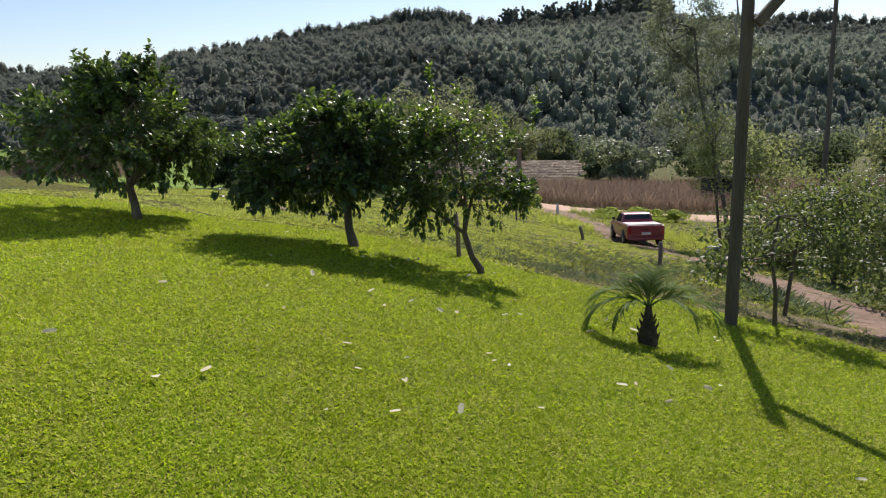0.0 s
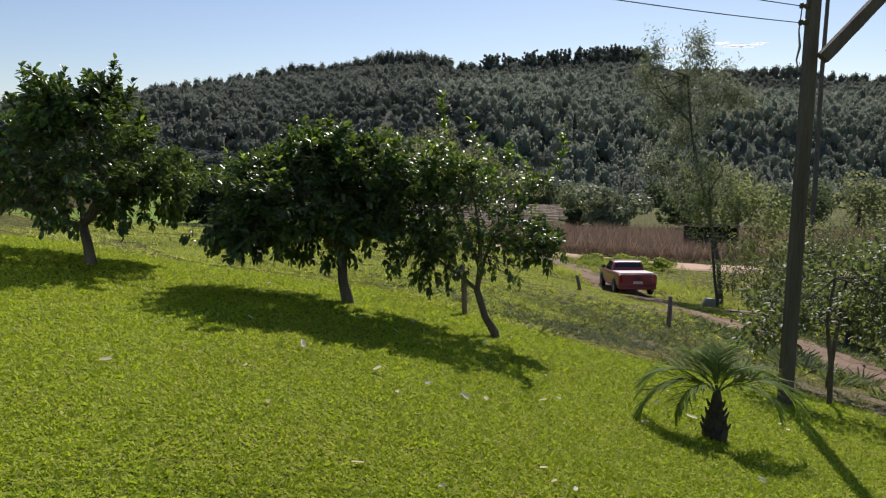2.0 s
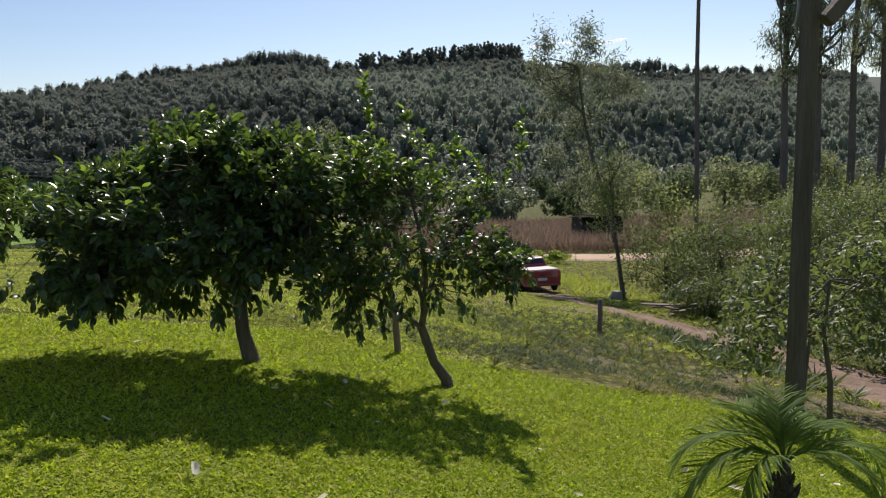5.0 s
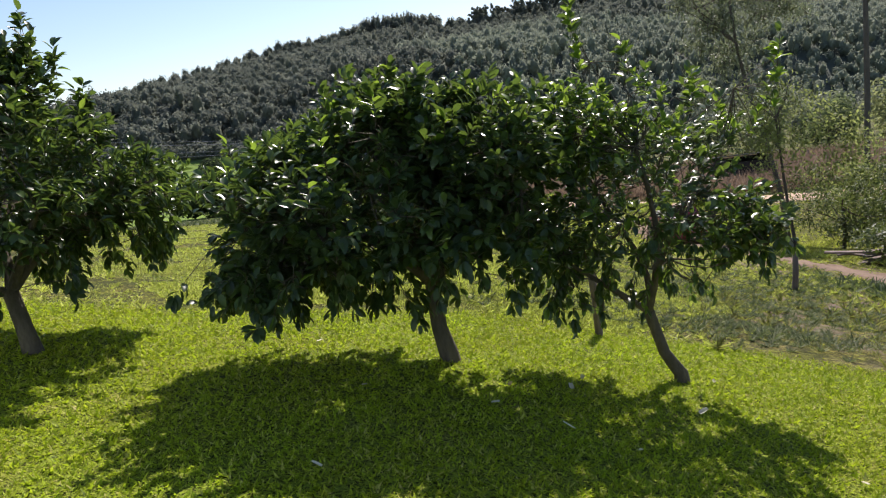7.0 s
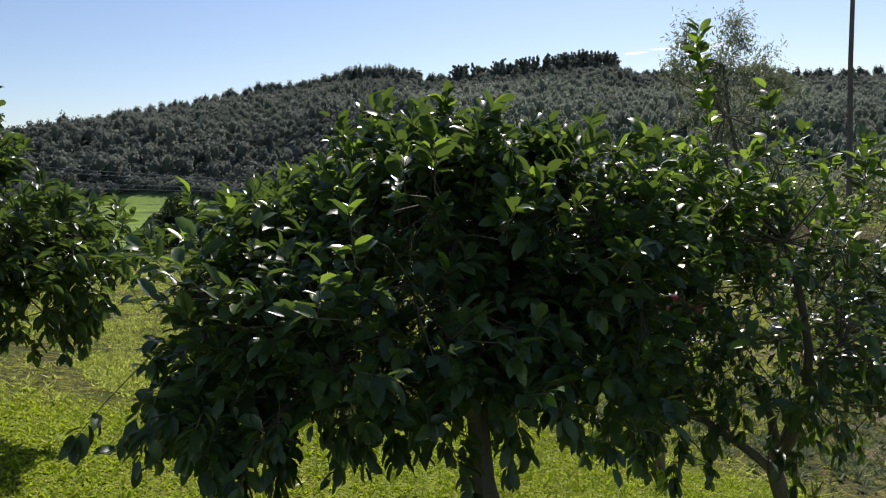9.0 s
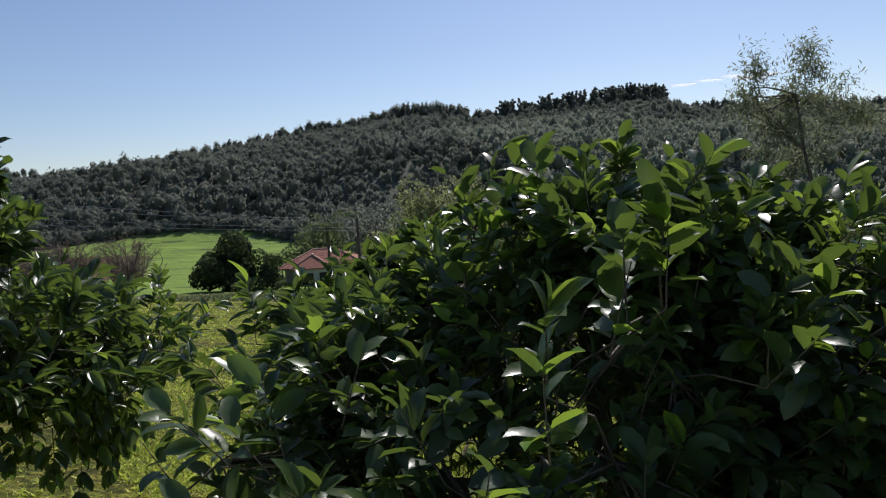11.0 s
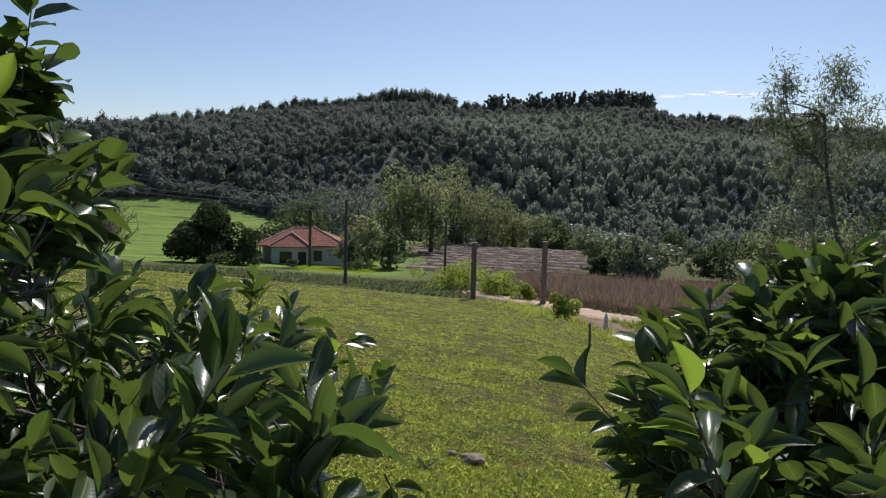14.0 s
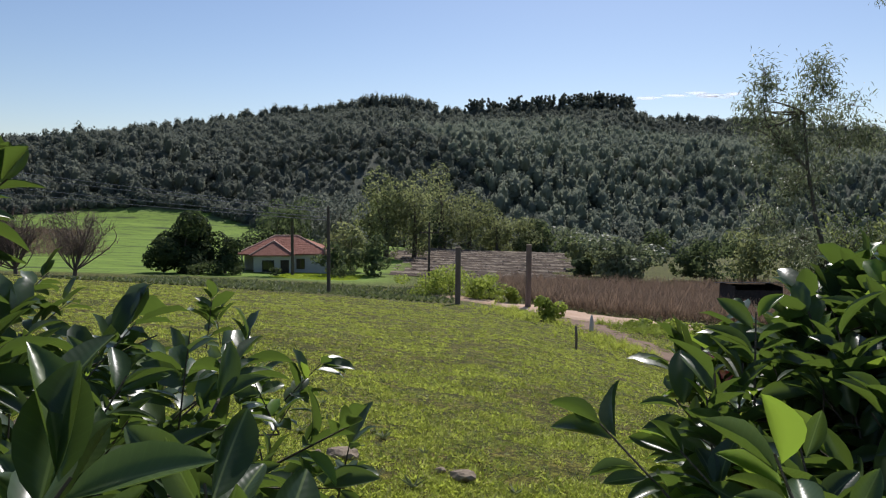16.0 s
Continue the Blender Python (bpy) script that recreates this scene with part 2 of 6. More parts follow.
MEADOW_Y = [165, 172, 186, 190, 194, 193, 180, 172, 166]


def land(x, y):
    """Height of the ground, for numbers or arrays."""
    x, y = np.asarray(x, float), np.asarray(y, float)
    d = x + 1.04
    a, r, l = np.interp(y, LAND_Y, LAND_Z), np.interp(y, LAND_Y, FALL_R), np.interp(y, LAND_Y, FALL_L)
    lim = 8 + 0.22 * np.clip(y, 0, 200)
    z = a - r * lim * np.tanh(np.maximum(d, 0) / lim) - l * lim * 1.6 * np.tanh(np.minimum(d, 0) / lim / 1.6)
    # the valley side: a steep wooded foot, then an easier slope up to the ridge
    top, foot = np.interp(x, RIDGE_X, RIDGE_Z), 172 + 0.10 * np.abs(x + 40)
    t = np.clip((y - foot) / (420 - foot), 0, 1)
    w = np.clip((y - foot) / 75, 0, 1)
    w = w * w * (3 - 2 * w)
    right = 1 / (1 + np.exp(-(x - 60) / 22.0))
    slope_line = 2 + (top - 2) * (np.minimum(y, 420) - 7) / 413
    share = (0.5 - 0.3 * right) + (0.5 + 0.3 * right) * t
    hill = -6 * (1 - t) + (slope_line + 6 * (1 - t)) * share
    back = np.clip((y - 420) / 500, 0, 1)
    bumps = 2.2 * np.sin(x * 0.045 + 1.3) * np.sin(y * 0.03 + 0.5) * w * (1 - t) * 1.6
    # a dip along the house wall
    z = z - 0.22 * np.exp(-((x + 3.7) / 1.3) ** 2 - ((y - 3.5) / 1.9) ** 2)
    z = z + (0.17 * (x - 7.35) - 0.13) * np.exp(-((x - 7.35) / 2.2) ** 2 - ((y - 31.8) / 3.0) ** 2)
    return z + w * ((hill - z) * (1 - 0.7 * back * back)) + bumps


def ground_z(x, y):
    return float(land(x, y))


rng = np.random.default_rng(7)


def mesh_np(name, v, f, mats=(), smooth=False, which=None):
    """One mesh out of arrays of places and of faces with one number of corners."""
    me = bpy.data.meshes.new(name)
    v, f = np.asarray(v, np.float32), np.asarray(f, np.int32)
    n, k = f.shape
    me.vertices.add(len(v))
    me.vertices.foreach_set("co", v.ravel())
    me.loops.add(n * k)
    me.loops.foreach_set("vertex_index", f.ravel())
    me.polygons.add(n)
    me.polygons.foreach_set("loop_start", np.arange(0, n * k, k, dtype=np.int32))
    if which is not None:
        me.polygons.foreach_set("material_index", np.asarray(which, np.int32))
    if smooth:
        me.polygons.foreach_set("use_smooth", np.ones(n, bool))
    me.update(calc_edges=True)
    for m in mats:
        me.materials.append(m)
    return me


def strewn(tv, tf, turns, places):
    """A template copied to many turns and places, as one set of arrays."""
    tv, tf = np.asarray(tv, float), np.asarray(tf, int)
    v = np.einsum("nij,kj->nki", turns, tv) + places[:, None, :]
    f = tf[None] + (np.arange(len(places)) * len(tv))[:, None, None]
    return v.reshape(-1, 3), f.reshape(-1, tf.shape[1])


def turns_to(ways, spin, size):
    """Turns that bring +y onto each way, with a spin about it, times a size."""
    w = ways / np.linalg.norm(ways, axis=1, keepdims=True)
    up = np.where(np.abs(w[:, 2:3]) > 0.95, np.array([[1.0, 0, 0]]), np.array([[0, 0, 1.0]]))
    a = np.cross(w, up)
    a /= np.linalg.norm(a, axis=1, keepdims=True)
    b = np.cross(a, w)
    c, s = np.cos(spin)[:, None], np.sin(spin)[:, None]
    x, z = c * a + s * b, c * b - s * a
    return np.stack([x, w, z], 2) * np.reshape(size, (-1, 1, 1))


def joined(*pieces):
    vs, fs, n = [], [], 0
    for v, f in pieces:
        vs.append(np.asarray(v, float)), fs.append(np.asarray(f, int) + n)
        n += len(v)
    return np.concatenate(vs), np.concatenate(fs)


def tube(points, radii, sides=8):
    """A tapered limb along points, with a closed tip. Quads."""
    p, r = np.asarray(points, float), np.asarray(radii, float)
    d = np.gradient(p, axis=0)
    d /= np.linalg.norm(d, axis=1, keepdims=True)
    ref = np.array([0.31, 0.95, 0.07])
    a = np.cross(d, ref)
    a /= np.linalg.norm(a, axis=1, keepdims=True)
    b = np.cross(d, a)
    ang = np.linspace(0, 2 * np.pi, sides, endpoint=False)
    v = p[:, None] + r[:, None, None] * (np.cos(ang)[None, :, None] * a[:, None] + np.sin(ang)[None, :, None] * b[:, None])
    f = [(i * sides + j, i * sides + (j + 1) % sides, (i + 1) * sides + (j + 1) % sides, (i + 1) * sides + j)
         for i in range(len(p) - 1) for j in range(sides)]
    return v.reshape(-1, 3), np.array(f)


def thing(name, at, label="", category="", group="", kind="", data=None):
    ob = new(name, data)
    ob.matrix_world = at if isinstance(at, Matrix) else Matrix.Translation(at)
    return tagged(ob, label, category, group, kind)


def part(name, data, parent, label="", at=None):
    """A mesh, or a bmesh with its material, as one object under a thing or a part."""
    ob = new(name, data)
    ob.parent = parent
    if at is not None:
        ob.matrix_basis = at
    if label:
        ob["label"] = label
    return ob


def bm_mesh(name, bm, mat, smooth=False):
    me = bpy.data.meshes.new(name)
    bm.to_mesh(me)
    bm.free()
    me.materials.append(mat)
    if smooth:
        me.polygons.foreach_set("use_smooth", np.ones(len(me.polygons), bool))
    return me


def box(name, lo, hi, mat, bevel=0.01, taper=None):
    """A bevelled block between two corners."""
    bm = bmesh.new()
    bmesh.ops.create_cube(bm, size=1)
    lo, hi = Vector(lo), Vector(hi)
    for v in bm.verts:
        v.co = Vector((lo[i] + (v.co[i] + 0.5) * (hi[i] - lo[i]) for i in range(3)))
    if bevel:
        bmesh.ops.bevel(bm, geom=bm.edges[:], offset=bevel, segments=1, affect="EDGES", profile=0.5)
    return bm_mesh(name, bm, mat)


# ---- ground ----
def steps(*runs):
    out = []
    for a, b, d in runs:
        out += list(np.arange(a, b, d))
    return np.array(out + [runs[-1][1]])


gx = steps((-1500, -400, 60), (-400, -120, 12), (-120, -30, 3), (-30, -7, 0.8), (-7, 8, 0.22), (8, 30, 0.8), (30, 120, 3), (120, 400, 12), (400, 1500, 60))
gy = steps((-60, -4, 4), (-4, 14, 0.22), (14, 60, 0.8), (60, 180, 3), (180, 460, 8), (460, 2000, 70))
mx_, my_ = np.meshgrid(gx, gy)
mz_ = land(mx_, my_)
wob = 0.018 * np.sin(mx_ * 2.3 + 1.1 * np.sin(my_ * 1.7)) * np.sin(my_ * 2.9 + 0.7) + 0.05 * np.sin(mx_ * 0.61 + 2) * np.sin(my_ * 0.53)
mz_ = mz_ + wob * np.clip(my_ / 12, 0.3, 1.0)
nx, ny = len(gx), len(gy)
gi = np.arange(nx * ny).reshape(ny, nx)
gf = np.stack([gi[:-1, :-1], gi[:-1, 1:], gi[1:, 1:], gi[1:, :-1]], -1).reshape(-1, 4)
gv = np.stack([mx_, my_, mz_], -1).reshape(-1, 3)


def lawn_edge(x):
    """Where the mown lawn ends, along y."""
    return np.interp(x, [-12, -3.3, -0.4, 1.1, 2.6, 4.5, 6, 9], [9.3, 9.3, 9.9, 9.6, 9.1, 8.9, 7.0, 3.0])


M_GROUND, nt, bs = material("ground")
att = nt.nodes.new("ShaderNodeAttribute")
att.attribute_name = "mown"
att2 = nt.nodes.new("ShaderNodeAttribute")
att2.attribute_name = "wooded"
big, mid_, fine_ = noise_out(nt, 0.35), noise_out(nt, 2.2, 5.0), noise_out(nt, 28, 4.0)
lawn_c = mixed(nt, 0.5, ramp(nt, fine_, [(0.35, (0.09, 0.12, 0.012)), (0.65, (0.22, 0.27, 0.02))]), ramp(nt, mid_, [(0.3, (0.13, 0.18, 0.016)), (0.5, (0.19, 0.23, 0.02)), (0.72, (0.24, 0.22, 0.05))]))
rough_c = mixed(nt, 0.6, ramp(nt, fine_, [(0.3, (0.06, 0.07, 0.022)), (0.7, (0.19, 0.24, 0.035))]), ramp(nt, mid_, [(0.4, (0.15, 0.115, 0.065)), (0.52, (0.13, 0.13, 0.04)), (0.7, (0.15, 0.19, 0.03))]))
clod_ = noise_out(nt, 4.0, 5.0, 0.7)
# dark specks paint the shade between blades into the lawn and pasture colour
lawn_shade_ = ramp(nt, noise_out(nt, 62, 3.0, 0.6), [(0.40, (0.16, 0.15, 0.13)), (0.50, (1.05, 1.05, 1.0))])
turf_shade_ = ramp(nt, noise_out(nt, 17, 6.0, 0.85), [(0.47, (0.10, 0.08, 0.06)), (0.56, (1.1, 1.05, 0.9))])
lawn_c = mixed(nt, 1.0, lawn_c, lawn_shade_, "MULTIPLY")
rough_c = mixed(nt, 1.0, rough_c, turf_shade_, "MULTIPLY")
# coarse noise adds larger dark patches to that painted shade
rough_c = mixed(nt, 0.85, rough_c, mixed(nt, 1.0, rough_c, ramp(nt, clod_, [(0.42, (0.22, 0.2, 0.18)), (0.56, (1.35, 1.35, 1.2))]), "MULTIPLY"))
rough_c = mixed(nt, 0.12, rough_c, ramp(nt, big, [(0.35, (0.20, 0.20, 0.05)), (0.65, (0.14, 0.22, 0.03))]))
att3 = nt.nodes.new("ShaderNodeAttribute")
att3.attribute_name = "hay"
# wavy streaks for the meadow, painting the shadows cast by its terrace lines
terrace_shade_ = noise_out(nt, 0.2, 6.0, 0.7, (0.28, 1.5, 1.0))
att4 = nt.nodes.new("ShaderNodeAttribute")
att4.attribute_name = "turf"
rough_c = mixed(nt, att4.outputs["Fac"], rough_c, mixed(nt, 1.0, rough_c, (1.08, 1.02, 0.66), "MULTIPLY"))
# the dark stops are terrace shadow put into the meadow green
rough_c = mixed(nt, att3.outputs["Fac"], rough_c, ramp(nt, terrace_shade_, [(0.40, (0.055, 0.08, 0.02)), (0.45, (0.13, 0.20, 0.03)), (0.52, (0.16, 0.25, 0.035)), (0.56, (0.09, 0.14, 0.025)), (0.60, (0.18, 0.27, 0.04))]))
att5 = nt.nodes.new("ShaderNodeAttribute")
att5.attribute_name = "trodden"
worn = node(nt, "ShaderNodeMath")
worn.operation = "MULTIPLY"
nt.links.new(att5.outputs["Fac"], worn.inputs[0])
nt.links.new(ramp(nt, noise_out(nt, 0.9, 5.0, 0.65), [(0.46, (0, 0, 0)), (0.56, (1, 1, 1))]), worn.inputs[1])
rough_c = mixed(nt, worn.outputs[0], rough_c, ramp(nt, fine_, [(0.3, (0.11, 0.08, 0.06)), (0.7, (0.25, 0.185, 0.135))]))
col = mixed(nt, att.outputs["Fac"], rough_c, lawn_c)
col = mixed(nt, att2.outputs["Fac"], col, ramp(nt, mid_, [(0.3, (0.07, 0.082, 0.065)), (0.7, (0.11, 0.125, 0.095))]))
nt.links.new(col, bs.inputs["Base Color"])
bs.inputs["Roughness"].default_value, bs.inputs["Specular IOR Level"].default_value = 0.95, 0.15
bumped(nt, bs, mixed(nt, 0.6, fine_, clod_), 1.0, 0.08)
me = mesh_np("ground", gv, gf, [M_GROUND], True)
mown = np.clip((lawn_edge(gv[:, 0]) - gv[:, 1]) / 0.5 + 0.5, 0, 1)
# the meadow on the slope behind the farmhouse stays open, the rest of the hill is wooded
foot_ = 160 + 0.10 * np.abs(gv[:, 0] + 40)
meadow = gv[:, 1] < np.interp(gv[:, 0], MEADOW_X, MEADOW_Y, 150, 150)
wooded = np.clip((gv[:, 1] - foot_) / 10, 0, 1) * (1 - meadow)
hay = np.clip((gv[:, 1] - 66) / 10, 0, 1) * np.clip((-gv[:, 0] - 5) / 6, 0, 1)
turf = np.clip((49 - gv[:, 1]) / 2, 0, 1) * (np.abs(gv[:, 0] + 0.8) < 0.9 * (gv[:, 1] - 3))
trodden = np.exp(-((gv[:, 0] - 5.4) / 3.4) ** 4 - ((gv[:, 1] - 17) / 9.0) ** 4)
for key, vals in (("mown", mown), ("wooded", wooded), ("hay", hay), ("turf", turf), ("trodden", trodden)):
    a = me.attributes.new(key, "FLOAT", "POINT")
    a.data.foreach_set("value", vals.astype(np.float32))
ground = thing("ground", (0, 0, 0), "mown green lawn running into rough pasture and a wooded valley side", "ground", kind="structure", data=me)


def strip(name, line, widths, mat, label, lift=0.03, ragged=0.12, cat="road"):
    """A dirt track laid on the ground, crowned a little, with ragged edges."""
    line = np.array(line, float)
    t = np.linspace(0, len(line) - 1, (len(line) - 1) * 14 + 1)
    px, py = (np.interp(t, np.arange(len(line)), line[:, k]) for k in (0, 1))
    for _ in range(6):
        px[1:-1], py[1:-1] = (px[:-2] + px[1:-1] * 2 + px[2:]) / 4, (py[:-2] + py[1:-1] * 2 + py[2:]) / 4
    w = np.interp(t, np.arange(len(line)), widths)
    dx, dy = np.gradient(px), np.gradient(py)
    n = np.hypot(dx, dy)
    cols = np.linspace(-1, 1, 13)
    rg = np.random.default_rng(len(line))
    edge = 1 + ragged * rg.normal(size=(len(t), 2))
    v = []
    for c in cols:
        e = np.where(c < 0, edge[:, 0], edge[:, 1])
        x, y = px - dy / n * c * w / 2 * e, py + dx / n * c * w / 2 * e
        rut = -0.035 * (np.exp(-((abs(c) - 0.45) / 0.16) ** 2))
        v.append(np.stack([x, y, land(x, y) + lift * (1.6 if abs(c) < 0.9 else -1.5) + rut + 0.05 * np.sin(x * 0.61 + 2) * np.sin(y * 0.53) + 0.012 * rg.normal(size=len(t))], -1))
    v = np.stack(v, 1)
    k = len(cols)
    i = np.arange(len(t) * k).reshape(len(t), k)
    f = np.stack([i[:-1, :-1], i[1:, :-1], i[1:, 1:], i[:-1, 1:]], -1).reshape(-1, 4)
    return thing(name, (0, 0, 0), label, cat, kind="structure", data=mesh_np(name, v.reshape(-1, 3), f, [mat], True))


strip("driveway", [(9.8, 1), (8.2, 6), (7.4, 9.5), (7.5, 12.5), (7.6, 15.5), (7.3, 18.5), (6.6, 22), (6.8, 26), (7.3, 31), (6.6, 37), (5.4, 43), (4.4, 49)],
      [2.6, 2.4, 2.1, 1.8, 1.5, 1.3, 1.0, 1.4, 2.2, 2.0, 2.4, 3.5], M_DIRT, "rutted red dirt driveway across the pasture", 0.02, 0.3)
strip("dirt_road", [(-3.5, 58.5), (-0.5, 56.5), (2, 54.5), (7, 51.5), (13, 50.5), (22, 50), (40, 52), (80, 60)],
      [2.5, 3.0, 4.2, 4.8, 4.5, 4.2, 4, 4], M_ROAD, "pale dirt road along the valley field", 0.07)

# ---- trees ----
LEAF_V = [(0, 0, 0)] + [(s * w, y, -0.22 * y * y + (0.09 if s else 0.0)) for y, w in ((0.2, 0.185), (0.5, 0.26), (0.82, 0.18)) for s in (-1, 0, 1)] + [(0, 1, -0.26)]
LEAF_F = [(0, 2, 1), (0, 3, 2), (1, 2, 5), (1, 5, 4), (2, 3, 6), (2, 6, 5), (4, 5, 8), (4, 8, 7), (5, 6, 9), (5, 9, 8), (7, 8, 10), (8, 9, 10)]
LEAF_S = [(0, 0, 0), (-0.2, 0.5, 0.05), (0, 0.55, -0.02), (0.2, 0.5, 0.05), (0, 1, -0.12)]
LEAF_SF = [(0, 2, 1), (0, 3, 2), (1, 2, 4), (2, 3, 4)]
CLUMP_V = [(-0.5, 0, -0.3), (0.5, 0.05, -0.35), (0.1, 0.1, 0.6)]


def whole_leaf(curl, cup, wave):
    """A single leaf with a rounded outline, a sunk midrib and curled edges: places and triangles."""
    rows = [(0.06, 0.045), (0.16, 0.13), (0.3, 0.195), (0.46, 0.23), (0.62, 0.225), (0.77, 0.18), (0.89, 0.11), (0.96, 0.05)]
    v = [(0, 0, 0)]
    for y, w in rows:
        for k in (-1, -0.55, 0, 0.55, 1):
            v.append((k * w * (1 - 0.25 * cup * abs(k)), y, -curl * y * y + cup * w * k * k * 1.1 + 0.012 * abs(k) + wave * math.sin(9 * y + 2 * k) * abs(k)))
    v.append((0, 1, -curl))
    f = [(0, 2 + i, 1 + i) for i in range(4)]
    for r in range(len(rows) - 1):
        a = 1 + 5 * r
        for i in range(4):
            f += [(a + i, a + i + 1, a + i + 6), (a + i, a + i + 6, a + i + 5)]
    a = 1 + 5 * (len(rows) - 1)
    return v, f + [(a + i, a + i + 1, a + 5) for i in range(4)]


def way_clear(p, gap):
    """True where a place keeps its distance from the line that is walked."""
    a = WALKED[None, :, :] - p[:, None, :]
    return (a ** 2).sum(-1).min(1) > gap ** 2


WALKED = np.array([e for _, e, _, _ in PATH], float)
WALKED = np.concatenate([WALKED[:-1] + (WALKED[1:] - WALKED[:-1]) * k for k in (0, 0.2, 0.4, 0.6, 0.8)] + [WALKED[-1:]])


def sprigs(rg, tips, ways, per, leaf, spread=1.0):
    """Leaves round twig ends: turns and places."""
    n = len(tips)
    w = np.repeat(ways, per, 0)
    p = np.repeat(tips, per, 0)
    back = rg.uniform(0, 1, (n * per, 1))
    side = rg.normal(size=(n * per, 3))
    side -= (side * w).sum(1, keepdims=True) * w
    side /= np.linalg.norm(side, axis=1, keepdims=True)
    place = p - w * back * leaf * 1.9 + side * 0.004
    aim = w * (0.45 + 1.0 * (1 - back) ** 1.5) + side * spread * rg.uniform(0.6, 1.1, (n * per, 1)) + np.array([0, 0, -0.12])
    size = leaf * rg.uniform(0.6, 1.2, n * per)
    # blades face the light: the spin keeps their upper side up, with a wide scatter
    return turns_to(aim, rg.normal(0, 0.55, n * per), size), place


def limb(rg, a, b, r0, r1, sag=0.06, n=6, sides=7):
    t = np.linspace(0, 1, n)[:, None]
    a, b = np.array(a, float), np.array(b, float)
    bend = rg.normal(0, sag, 3) * np.linalg.norm(b - a)
    p = a + (b - a) * t + np.sin(t * np.pi) * bend
    return tube(p, r0 + (r1 - r0) * np.linspace(0, 1, n), sides)


def citrus_tree(seed, base, fork, forks, centre, radii, twigs, per, leaf, label, extra=(), trunk_r=0.055, hollow=0.5, gap=0.3, skirt=0.3, young=0.06, lobes=(), flank=None, near=None, singles=0):
    """A small orchard tree: forked trunk, limbs, twigs, and a crown of single glossy leaves."""
    rg = np.random.default_rng(seed)
    base, fork, c, rad = (np.array(v, float) for v in (base, fork, centre, radii))
    tree = thing("citrus_tree", base, label, "tree", group="citrus trees along the lawn edge")
    trunk = tube(np.array([base - (0, 0, 0.1), base + (0, 0, 0.03), base * 0.55 + fork * 0.45 + rg.normal(0, 0.02, 3), fork]) - base,
                 [trunk_r * 1.7, trunk_r * 1.25, trunk_r, trunk_r * 0.95], 12)
    part("trunk", mesh_np("trunk", *trunk, [M_BARK], True), tree)
    # twig ends over an uneven crown of several lobes
    tips_all, out_all = [], []
    for k, (lc, lr, share) in enumerate([(c, rad, 1.0)] + [(np.array(l[0], float), np.array(l[1], float), l[2]) for l in lobes]):
        m = int(twigs * share)
        u = rg.normal(size=(m * 2, 3))
        u /= np.linalg.norm(u, axis=1, keepdims=True)
        lump = 0.84 + 0.16 * np.sin(u[:, 0] * 5 + seed + k) * np.sin(u[:, 1] * 4 + 2 * seed) + 0.12 * np.sin(u[:, 2] * 7 + u[:, 0] * 3 + k) + rg.normal(0, 0.06, len(u))
        r = lump * (hollow + (1 - hollow) * rg.uniform(0, 1, len(u)) ** 0.5)
        t = lc + u * r[:, None] * lr
        keep = (t[:, 2] > land(t[:, 0], t[:, 1]) + 0.34) & way_clear(t, gap)
        tips_all.append(t[keep][:m]), out_all.append(u[keep][:m])
    tips, u = np.concatenate(tips_all), np.concatenate(out_all)
    ways = u * 0.8 + np.array([0, 0, 0.35]) + rg.normal(0, 0.35, u.shape)
    hang = (tips[:, 2] < c[2] - rad[2] * skirt)
    ways[hang] = u[hang] * 0.6 + np.array([0, 0, -0.9]) + rg.normal(0, 0.3, (hang.sum(), 3))
    tuft = np.sin(tips[:, 0] * 7.1 + seed) * np.sin(tips[:, 1] * 6.3 + 2 * seed) + rg.normal(0, 0.25, len(tips))
    stay = ~((tips[:, 2] < c[2] - 0.38 * rad[2]) & (tuft < 0.12))
    tips, u, ways = tips[stay], u[stay], ways[stay]
    if flank is not None:
        stay = ~flank(tips)
        tips, u, ways = tips[stay], u[stay], ways[stay]
    if len(extra):
        ex = np.array(extra, float)
        more = ex.copy()
        more[:, :3] += rg.normal(0, 0.02, (len(ex), 3)) - 0.06 * more[:, 3:] / np.linalg.norm(more[:, 3:], axis=1, keepdims=True)
        more[:, 3:] += rg.normal(0, 0.25, (len(ex), 3))
        ex = np.concatenate([ex, more])
        tips, ways = np.concatenate([tips, ex[:, :3]]), np.concatenate([ways, ex[:, 3:]])
    ways /= np.linalg.norm(ways, axis=1, keepdims=True)
    ends = [np.array(f, float) for f in forks]
    for e in ends:
        part("limb", mesh_np("limb", *limb(rg, fork - base, e - base, trunk_r * 0.7, trunk_r * 0.3, 0.08), [M_BARK], True), tree)
    branches = []
    nodes = np.array(ends + [fork * 0.4 + e * 0.6 for e in ends])
    mids = []
    for k in range(90):
        t = tips[rg.integers(len(tips))]
        a = nodes[np.argmin(((nodes - t) ** 2).sum(1))]
        b = a + (t - a) * 0.7
        if not way_clear(b[None], gap + 0.1)[0]:
            continue
        mids.append(b)
        branches.append(limb(rg, a - base, b - base, trunk_r * 0.16, trunk_r * 0.06, 0.09, 5, 5))
    mids = np.array(mids)
    for k in range(len(tips)):
        a = mids[np.argmin(((mids - tips[k]) ** 2).sum(1))]
        start = tips[k] - ways[k] * leaf * 2.2
        if np.linalg.norm(start - a) < 0.45 and (k % 2 == 0 or k >= len(tips) - 2 * len(extra)):
            branches.append(limb(rg, a - base, start - base, 0.0032, 0.0022, 0.05, 3, 4))
        branches.append(tube(np.array([start, tips[k]]) - base, [0.0022, 0.0012], 4))
